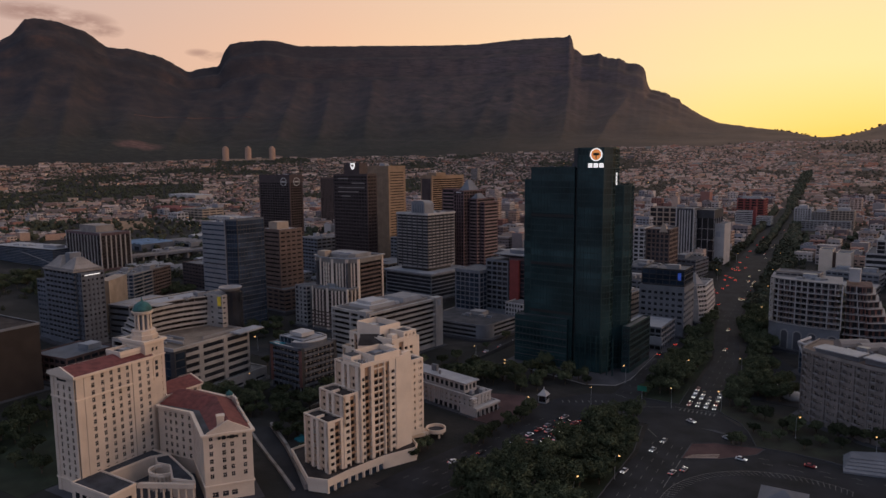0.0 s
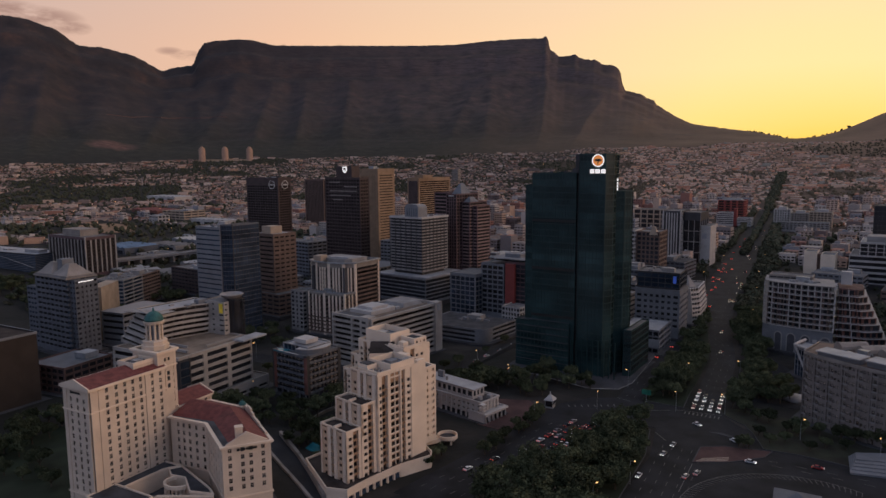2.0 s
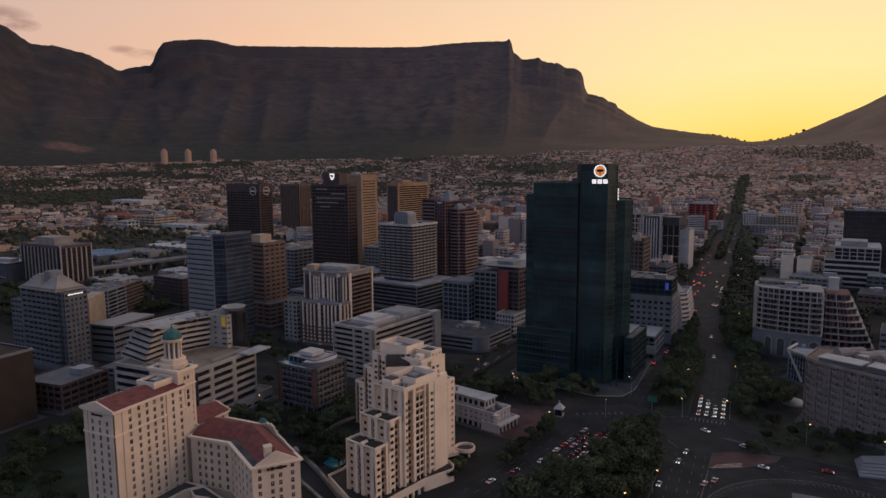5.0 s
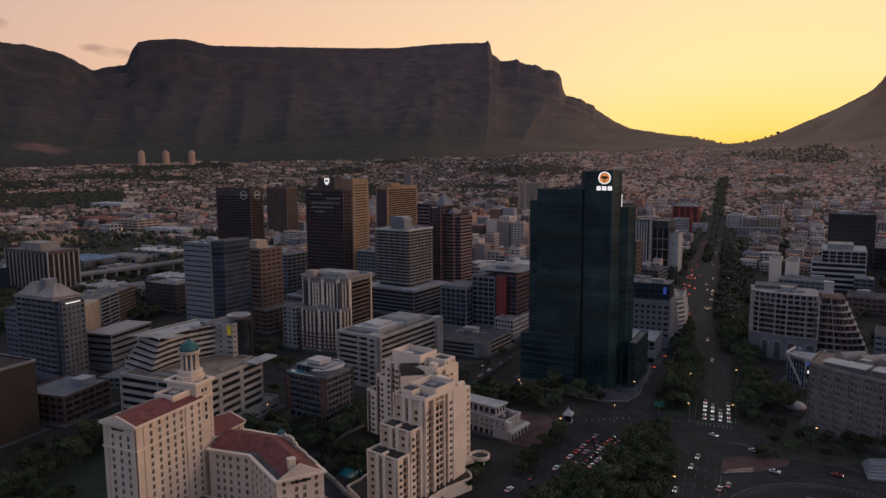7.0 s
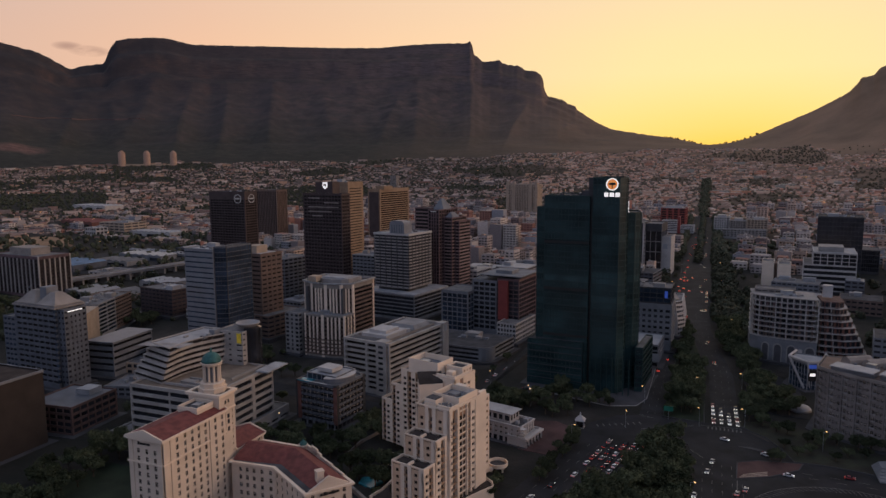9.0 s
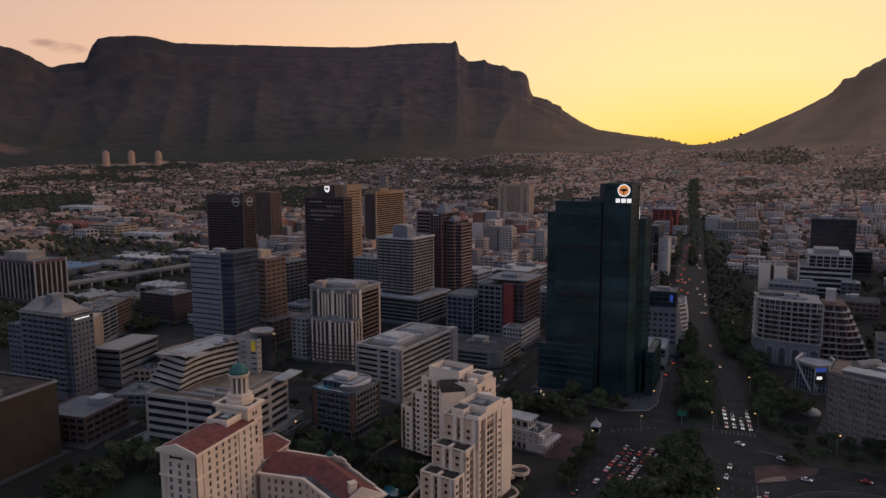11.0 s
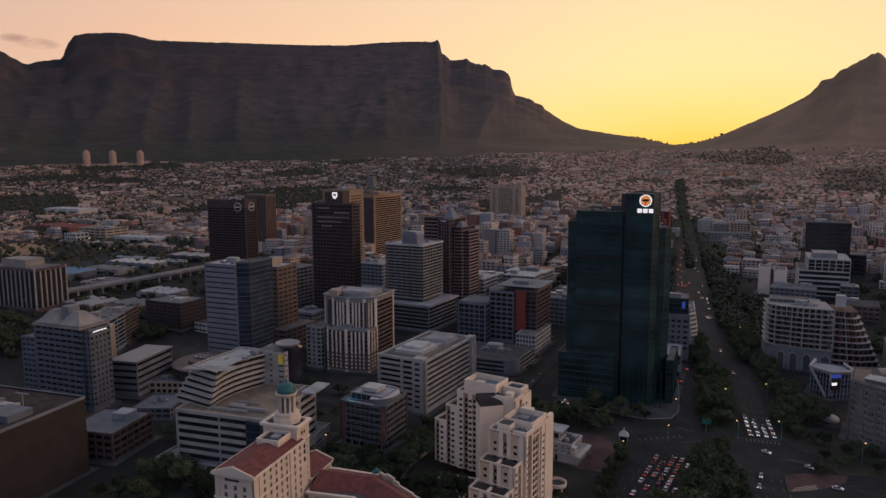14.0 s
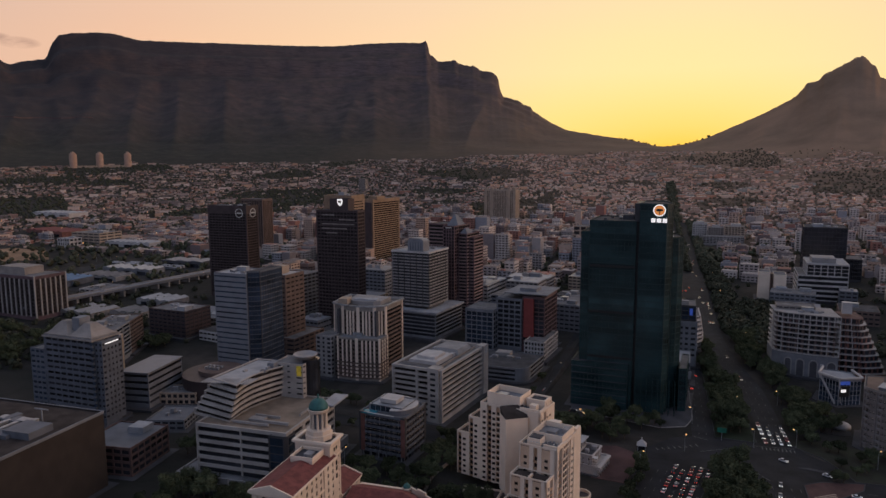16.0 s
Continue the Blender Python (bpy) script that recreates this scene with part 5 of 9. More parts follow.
def pool_roof_block():
    b = Building("office_block", "dark red and grey office block with a glazed roof pavilion", "office building")
    r = -8
    p = rect(-246.0, 271.4, 27.5, 25.5, r)
    b.volume(p, 11.0, 32.6, 6, 1.2, 0.2, [(8, 0.35), (7, 0.35), None, None], wall="slate_stone", glass="glass_dark", pier_mat="steel_dark", cells=True, depth=0.8, edge=2.2, top=1.6, roof="roof_gravel")
    b.volume(rect(-246.6, 273, 26, 22, r), 6.5, 11.0, 1, 0.3, 0.1, [(6, 0.8)], wall="dark_concrete", depth=0.4, top=0.5)
    for s in range(6):
        part("stilt", Geo().lathe(-248 - 4.6 * s, 272.2 + 0.65 * s, [(0.45, 6.5), (0.45, 11)], 8), "grey_concrete", b.root)
    for s in (-26.4, -2.2):
        a = radians(r)
        c = Vector((-246.0, 271.4)) + Vector((math.cos(a), math.sin(a))) * s
        w = Vector((math.cos(a), math.sin(a)))
        o = Vector((w.y, -w.x)) * 0.25
        b.block("brick_pier", [tuple(c + o * 0.2), tuple(c + o * 0.2 + w * 2.4), tuple(c + w * 2.4 - o * 0.2), tuple(c - o * 0.2)], 11.2, 31.5, "red_brick", label="red brick pier")
    b.volume(rect(-249.0, 276.5, 20, 17, r), 32.0, 36.0, 1, 0.4, 0.1, [(6, 0.2), (5, 0.2), None, None], wall="metal_grey", glass="glass_blue", depth=0.3, top=0.5, roof="roof_white")
    # round white rim of the roof terrace at the rear corner
    a = radians(r)
    mid = Vector((-246.0, 271.4)) + Vector((math.cos(a), math.sin(a))) * -11.5 + Vector((-math.sin(a), math.cos(a))) * 13.0
    rim = [tuple(mid + Vector((math.cos(a + radians(t)), math.sin(a + radians(t)))) * 11.6) for t in range(-80, 101, 15)]
    part("terrace_rim", Geo().prism(rim, 32.0, 34.6), "slate_stone", b.root, "curved dark terrace front")
    part("terrace_roof", Geo().prism(inset(rim, -0.25), 34.6, 35.1), "white_paint", b.root, "curved white terrace edge")
    b.block("roof_unit", rect(-254, 281, 10, 9, r), 36.0, 38.2, "white_paint")
    b.block("pool", rect(-264.0, 273.6, 8, 5, r), 32.0, 32.4, "pool_blue", label="pale blue pool water")
    b.block("roof_edge_light", rect(-252, 271.7, 16, 0.4, r), 32.7, 32.9, "sign_soft", label="thin lit strip along the roof edge")


def banded_office():
    b = Building("banded_office", "white office building with long horizontal window bands", "office building")
    r = -10
    p = rect(-243, 329, 35, 66, r)
    b.volume(p, 6.5, 41.0, 9, 1.35, 3.0, [(2, 1.5), (1, 0), None, (1, 0)], wall="warm_concrete", glass="glass_brown", depth=1.6, edge=1.2, top=1.6)
    a = radians(r)
    u, v = Vector((math.cos(a), math.sin(a))), Vector((-math.sin(a), math.cos(a)))
    o = Vector((-243, 329))
    at = lambda s, t: tuple(o + u * s + v * t)  # noqa: E731
    b.block("stair_tower", [at(-9.5, -0.9), at(-2.0, -0.9), at(-2.0, 6), at(-9.5, 6)], 6.5, 41.8, "warm_concrete")
    for j in range(9):
        b.block("stair_window", [at(-7.6, -1.0), at(-4.2, -1.0), at(-4.2, -0.85), at(-7.6, -0.85)], 11.0 + j * 3.35, 12.4 + j * 3.35, "glass_dark")
    b.block("end_tower", [at(-4.0, 60), at(1.2, 60), at(1.2, 67), at(-4.0, 67)], 6.5, 41.6, "warm_concrete")
    b.block("sign_panel", [at(1.22, 61.5), at(1.4, 61.5), at(1.4, 65), at(1.22, 65)], 36.0, 40.3, "roof_white", label="white sign, lettering unreadable")
    b.block("roof_hall", [at(-27, 8), at(-8, 8), at(-8, 30), at(-27, 30)], 40.4, 43.2, "white_paint")
    b.block("roof_hall", [at(-24, 12), at(-11, 12), at(-11, 26), at(-24, 26)], 43.2, 45.0, "white_paint")
    b.block("roof_hall", [at(-26, 36), at(-6, 36), at(-6, 56), at(-26, 56)], 40.4, 43.6, "pale_concrete", top=[at(-24, 38), at(-8, 38), at(-8, 54), at(-24, 54)])
    for k in range(5):
        b.block("roof_duct", [at(-29 + 4.6 * k, 31 + k % 2), at(-26.4 + 4.6 * k, 31 + k % 2), at(-26.4 + 4.6 * k, 34.6), at(-29 + 4.6 * k, 34.6)], 40.3, 42.2 + 0.3 * (k % 3), "roof_white")
    moulding(b, [at(-31, 6), at(-4.6, 6), at(-4.6, 58), at(-31, 58)], 40.3, 1.5, 0.1, "tan_grey", "roof_screen")
    b.roof_kit([at(-33, 30), at(-3, 30), at(-3, 64), at(-33, 64)], 40.3, 16, ("roof_white", "metal_grey", "pale_concrete"))


def finned_tower():
    b = Building("finned_tower", "grey tower with tall white window bays under a ring roof", "office tower")
    z0 = gz1(-330, 400)
    o = Vector((-326, 408))
    front = [(-351, 406), (-341, 400), (-328, 398), (-316, 400.5), (-309, 406), (-306.5, 434), (-351, 437)]
    faces = [(3, 1.25), (4, 1.25), (4, 1.25), (3, 1.1), (1, 0), None, None]
    b.volume(front, z0, 60.5, 14, 1.25, 6, faces, wall="tan_grey", pier_mat="cream_paint", span_mat="brown_stone", glass="glass_brown", depth=0.8, edge=1.3, top=3.2, proud=True, roof="roof_gravel")
    moulding(b, front, 60.6, 1.0, 1.0, "metal_grey", "roof_ring")
    b.block("penthouse", [tuple(o + (Vector(q) - o) * 0.62 + Vector((0, 4))) for q in front], 59.8, 63.2, "pale_concrete")
    part("roof_light", Geo().box(-336, -318, 409, 415, 63.2, 64.2), "roof_white", b.root, "pale glazed roof strip")
    b.block("roof_block", rect(-338, 402, 7, 8), 61.0, 65.2, "tan_plaster")
    low = [(-341, 389.5), (-325, 388), (-308, 390.5), (-307, 404), (-341, 402)]
    b.volume(low, z0, 40.0, 9, 1.25, 4.0, [(4, 1.2), (5, 1.2), (3, 1.2), None, None], wall="tan_grey", pier_mat="cream_paint", span_mat="brown_stone", glass="glass_brown", depth=0.8, edge=1.2, top=1.5, proud=True, roof="bluegrey_panel")
    b.volume(rect(-345, 388, 13, 22, -8), z0, 40.0, 9, 1.4, 3, [(3, 2.2), (5, 2.2), None, None], wall="pale_concrete", depth=0.4)
    for k in range(5):
        moulding(b, low, z0 + 3.4 + 2.7 * k, 1.0, 0.35, "brown_stone", "louvre_band")
    for x, y in ((-343.5, 399.0), (-313.5, 398.0)):
        b.block("dark_bay", rect(x, y, 1.6, 3.0, -8), z0 + 18, 58.0, "dark_concrete")
    b.roof_kit(rect(-309, 391, 28, 9), 39.3, 4)


def slab_and_glass():
    b = Building("slab_tower", "pale blue grey office slab with a dark glass side", "office tower")
    z0 = gz1(-390, 352)
    p = rect(-389.7, 352, 27, 26, -5)
    b.volume(p, z0, 89.2, 21, 2.6, 4, [(1, 0), None, None, (1, 0)], wall="bluegrey_panel", glass="glass_blue", depth=0.3, edge=0.5, top=2.0, roof="roof_white")
    q = [(-389.4, 352.6), (-381.5, 356.5), (-379.0, 381.5), (-388.0, 381.5)]
    b.volume(q, z0, 91.2, 24, 0.35, 3, [(4, 0.2), (9, 0.25), None, None], wall="slate_stone", glass="glass_blue", depth=0.3, edge=0.5, rows=True, roof="roof_felt", pier_mat="dark_panel")
    b.roof_kit(p, 88.4, 7)


def brown_office():
    b = Building("brown_tower", "brown stone office tower with narrow slit windows", "office tower")
    z0 = gz1(-382, 402)
    p = rect(-396, 415, 26, 24, -8)
    b.volume(p, z0, 78.0, 17, 2.35, 6, [(1, 0), (4, 1.6), None, None], wall="brown_stone", glass="glass_brown", depth=0.5, edge=1.2, top=2.5, roof="roof_white")
    b.block("plant_room", rect(-404, 421, 11, 12, -8), 77.3, 83.3, "tan_plaster")
    b.volume(rect(-386, 408, 45, 40, -8), z0, 30, 5, 2.0, 3, [(6, 1.5), (6, 1.5), None, None], wall="brown_stone", depth=0.5)


def rounded_block(b, name, p, w, d, rot, z0, z1, r, mat, label=""):
    """An upright block with rounded upper corners, its rounded outline facing the front."""
    a = radians(rot)
    u, v = Vector((math.cos(a), math.sin(a))), Vector((-math.sin(a), math.cos(a)))
    side = [(0, z0), (w, z0)] + [(w - r + r * math.cos(radians(t)), z1 - r + r * math.sin(radians(t))) for t in range(0, 91, 15)] + [(r + r * math.cos(radians(t)), z1 - r + r * math.sin(radians(t))) for t in range(90, 181, 15)]
    g, n = Geo(), len(side)
    for k in (0, d):
        g.v += [(*(Vector(p) + u * s + v * k), z) for s, z in side]
    g.f = [tuple(range(n)), tuple(range(2 * n - 1, n - 1, -1))] + [(i, i + n, (i + 1) % n + n, (i + 1) % n) for i in range(n)]
    part(name, g, mat, b.root, label)


def grid_tower():
    b = Building("grid_tower", "dark glass tower with pale floor bars and a rounded roof house", "office tower")
    z0 = gz1(-308, 503)
    p = rect(-307.7, 502.9, 37.5, 37, -10)
    b.volume(p, 40, 87.8, 17, 1.05, 0.5, [(6, 0.55), (7, 0.5), None, None], wall="pale_concrete", pier_mat="dark_panel", glass="glass_dark", depth=0.9, edge=0.5, top=1.7, roof="roof_white", proud=True)
    moulding(b, p, 86.2, 1.7, 0.25, "white_paint", "crown_band")
    b.block("neck", inset(p, 3.0), 37.4, 40.1, "dark_panel")
    b.volume(rect(-299, 493, 54, 52, -10), z0, 36.0, 6, 1.0, 5, [(1, 0), (1, 0), None, None], wall="grey_concrete", depth=0.6, roof="roof_white", top=1.2)
    b.block("podium_plate", rect(-297.6, 491.6, 57, 55, -10), 36.0, 37.5, "roof_white", label="broad pale roof plate")
    for k, (t0, t1) in enumerate(((0.0, 9.0), (9.6, 11.4), (12.0, 13.6))):
        a = radians(-10)
        q = Vector((-330.5, 512.5)) + Vector((-math.sin(a), math.cos(a))) * t0
        rounded_block(b, "roof_house", q, 15.5 - 0.6 * k, t1 - t0, -10, 87.0, 98.4 - 0.3 * k, 3.6, "bluegrey_panel", "blue grey rounded plant house")
    for k in range(5):
        q = Vector((-329.0, 512.1)) + Vector((math.cos(radians(-10)), math.sin(radians(-10)))) * (1.2 + 2.6 * k)
        b.block("louvre", rect(q.x + 0.5, q.y - 0.2, 1.0, 0.5, -10), 88.0, 95.0, "slate_stone")
    b.roof_kit(p, 87.0, 5)


def dark_slab():
    b = Building("dark_tower", "dark brown office slab with two round signs near the top", "office tower")
    z0 = gz1(-540, 600)
    p = rect(-533, 577, 50, 20, -4)
    b.volume(p, z0, 119.2, 30, 0.9, 6, [(12, 0.35), (5, 0.35), None, None], wall="dark_brown_stone", glass="glass_brown", depth=0.4, edge=1.6, top=9.0, rows=True)
    b.roof_kit(p, 118.4, 5, ("dark_panel", "metal_grey"))
    for s, (x, y, w) in enumerate(((-541.8, 577.3, 5.6), (-532.6, 587.2, 5.6))):
        sg = new("round_sign")
        tagged(sg, "round white outline sign on the dark facade", "sign", "signs of the dark slab")
        face = -4 if s == 0 else 86
        sg.location, sg.rotation_euler = (x, y, 111.3), (0, 0, radians(face))
        g = Geo()
        g.v = [(r * math.cos(2 * math.pi * k / 28), yy, r * math.sin(2 * math.pi * k / 28)) for yy in (-0.5, -0.9) for r in (4.7, 4.25) for k in range(28)]
        for i in range(28):
            j = (i + 1) % 28
            g.f += [(i, j, 56 + j, 56 + i), (28 + j, 28 + i, 84 + i, 84 + j), (56 + i, 56 + j, 84 + j, 84 + i), (j, i, 28 + i, 28 + j)]
        part("ring", g, "sign_soft", sg)
        part("bar", Geo().box(-3.0, 3.0, -0.9, -0.5, -0.6, 0.6), "sign_soft", sg)
    c = Building("ribbed_tower", "brown office tower with close vertical ribs", "office tower")
    c.volume(rect(-676, 840, 40, 24, -6), gz1(-670, 840), 110, 24, 0.6, 6, [(12, 1.3), (7, 1.3), None, None], wall="brown_stone", glass="glass_brown", depth=0.8, edge=1.6, top=3, rows=True)


def shield_tower():
    b = Building("bank_tower", "dark bronze office tower with a small lit shield sign", "office tower")
    z0 = gz1(-380, 510)
    p = rect(-376.5, 510, 43.5, 13, -6)
    b.volume(p, z0, 121.6, 32, 1.2, 6, [(12, 0.5), (3, 0.5), None, None], wall="dark_brown_stone", glass="glass_brown", depth=0.5, edge=1.0, top=2.0, rows=True, lit=0.0)
    b.volume(rect(-386.5, 511.6, 19, 11, -6), 121.0, 131.8, 1, 8.5, 0.5, [None], wall="dark_brown_stone", roof="roof_felt")
    sg = new("shield_sign")
    tagged(sg, "white lit shield sign on a dark roof block", "sign")
    sg.location, sg.rotation_euler = (-394.5, 512.3, 128.9), (0, 0, radians(-6))
    sh = [(-2.6, 2.6), (-2.6, -0.6), (-1.6, -2.4), (0, -3.4), (1.6, -2.4), (2.6, -0.6), (2.6, 2.6)]
    g = Geo()
    g.v = [(x, -0.5, z) for x, z in sh] + [(x, -0.1, z) for x, z in sh]
    g.f = [tuple(range(7)), tuple(range(13, 6, -1))] + [(i, 7 + i, 7 + (i + 1) % 7, (i + 1) % 7) for i in range(7)]
    part("shield", g, "sign_white", sg)
    part("mark", Geo().box(-1.5, 1.3, -0.7, -0.52, 0.3, 1.3).box(-0.4, 1.6, -0.7, -0.52, -0.5, 0.28).box(-1.3, -0.7, -0.7, -0.52, -1.0, 0.28).box(0.6, 1.1, -0.7, -0.52, -1.6, -0.52), "sign_dark", sg)
    part("side_shield", Geo().prism([(-11.3, 1.2), (-11.05, 1.2), (-11.05, 4.6), (-11.3, 4.6)], -2.4, 2.2), "sign_white", sg)
    c = Building("golden_tower", "golden brown office tower with slit window bands", "office tower")
    z0 = gz1(-430, 618)
    # rows of pale strips along the upper floors of the dark tower
    for j, (s0, s1) in enumerate(((4, 17), (22, 38), (4, 38), (4, 30), (8, 20))):
        part("blind", Geo().box(-420 + s0, -420 + s1, -0.25, 0.05, 0, 1.0), "tan_grey", b.root, "row of pale strips across the windows").matrix_basis = pose(0.0, 470.5, 116.6 - 4.05 * j, 0, 0, -6)
    q = rect(-439, 634, 34, 31, -4)
    for k in range(9):
        e_ = Vector(q[0]).lerp(Vector(q[1]), (k + 0.6) / 9.4)
        c.block("rib", rect(e_.x + 0.5, e_.y - 0.35, 1.0, 0.4, -4), z0, 122.0, "golden_stone")
    c.volume(q, z0, 128.3, 32, 2.1, 6, [None, (1, 0), None, None], wall="golden_stone", glass="glass_brown", depth=0.7, edge=3.0, top=7.0)
    c.roof_kit(q, 127.5, 5, ("brown_stone", "metal_grey"))
    d = Building("golden_tower", "golden brown office tower with dark corner and ribbed side", "office tower")
    z0 = gz1(-480, 800)
    q = rect(-484, 801, 20, 70, -10)
    d.volume(q, z0, 114.2, 27, 1.3, 6, [(1, 0), (1, 0), None, None], wall="golden_stone", glass="glass_brown", depth=0.9, edge=2.5, top=5)
    d.block("dark_bay", rect(-486, 800.6, 15.5, 1.2, -10), z0, 110, "dark_brown_stone")
    d.block("roof_block", rect(-480, 806, 14, 20, -10), 113.5, 118.0, "golden_stone")
    e = Building("slope_tower", "slim pale apartment tower on the far slope", "apartment tower")
    e.volume(rect(-896, 1730, 21, 16, -6), gz1(-900, 1730), 115.0, 13, 1.5, 3, [(5, 1.4), (4, 1.4), None, None], wall="tan_grey", depth=0.5, edge=1.5)


def red_tower():
    b = Building("red_tower", "dark red stepped office tower with a pyramid roof", "office tower")
    z0 = gz1(-300, 560)
    r = -10
    a = radians(r)
    u, v = Vector((math.cos(a), math.sin(a))), Vector((-math.sin(a), math.cos(a)))
    o = Vector((-302, 552))
    at = lambda s, t: tuple(o + u * s + v * t)  # noqa: E731
    box = lambda s0, s1, t0, t1: [at(s0, t0), at(s1, t0), at(s1, t1), at(s0, t1)]  # noqa: E731
    kw = dict(wall="red_brown_stone", span_mat="rose_stone", glass="glass_brown", depth=0.5, edge=0.8, roof="roof_felt", rows=True)
    b.volume(box(-9, 3, 0, 34), z0, 106, 28, 0.7, 5, [(4, 1.0), (8, 0.6), None, None], **{**kw, "span_mat": "red_brown_stone"})
    b.volume(box(-26, -9.02, 4, 34), z0, 107, 27, 1.4, 5, [(1, 0), (1, 0), None, (1, 0)], **kw)
    b.volume(box(3.02, 12, 8, 36), z0, 98.5, 26, 1.4, 5, [(1, 0), (1, 0), None, None], **kw)
    b.volume(box(12.02, 17, 13, 34), z0, 95, 25, 1.4, 5, [(1, 0), (1, 0), None, None], **kw)
    q = box(-9, 3, 8, 24)
    b.block("pyramid_roof", q, 105.2, 115.5, "grey_concrete", top=inset(q, 5.6))
    b.block("lit_sign", box(-6, 0, -0.3, -0.02), 103.8, 104.6, "sign_soft", label="small white lit sign, unreadable")
    q = box(3.1, 11.5, 10, 24)
    b.block("pyramid_roof", q, 97.8, 103, "grey_concrete", top=inset(q, 3.8))


def red_fin_block():
    b = Building("office_block", "dark glass office with pale frames beside a red fin", "office building")
    z0 = gz1(-240, 485)
    r = -8
    b.volume(rect(-246, 480, 24.5, 30, r), z0, 45.8, 8, 0.8, 4, [(5, 0.5), (6, 0.5), None, None], wall="grey_concrete", glass="glass_blue", depth=0.5, edge=1.0, top=2.5)
    b.volume(rect(-224.5, 487.5, 21.5, 34, r), z0, 54.6, 10, 1.3, 5, [(4, 0.7), (8, 0.7), None, None], wall="grey_concrete", glass="glass_dark", depth=0.7, edge=1.0, top=2.0)
    b.volume(rect(-205.5, 486.0, 18.8, 36, r), z0, 57.0, 11, 0.7, 8, [(4, 0.4), (9, 0.4), None, None], wall="red_brown_stone", glass="glass_dark", depth=0.5, edge=0.8, top=2.0)
    b.block("red_fin", rect(-214.5, 484.3, 8.0, 2.6, r), 24.0, 55.5, "red_panel", label="bright red wall fin")
    b.block("roof_plate", rect(-203.5, 485.0, 36, 38, r), 58.6, 59.3, "grey_concrete")
    b.volume(rect(-209, 492, 26, 24, r), 56.5, 58.6, 1, 0.4, 0.1, [(4, 0.3)], wall="dark_panel", top=0.4, rows=True)
    b.block("roof_unit", rect(-214, 496, 14, 14, r), 59.3, 62.0, "grey_concrete")
    c = Building("shop_building", "small white building with square punched windows", "building")
    c.volume(rect(-203, 468, 16, 40, r), z0, 25.5, 4, 1.4, 1.5, [(6, 1.0), (12, 1.2), None, None], wall="white_paint", depth=0.3)
    d = Building("curved_podium", "low grey building with a rounded corner and white bands", "building")
    cx, cy = -215.0, 424.0
    arc = [(cx + 9 * math.cos(radians(t)), cy + 9 * math.sin(radians(t))) for t in range(-90, 1, 15)]
    d.volume([(-262, 418.5)] + arc + [(-201, 456), (-258, 460)], gz1(-230, 430), 19.5, 3, 1.5, 2, [(1, 0)], wall="grey_concrete", glass="glass_dark", depth=0.4, edge=0.5, roof="roof_felt", rows=True)
    d.roof_kit(rect(-210, 425, 40, 28, -4), 18.8, 6)


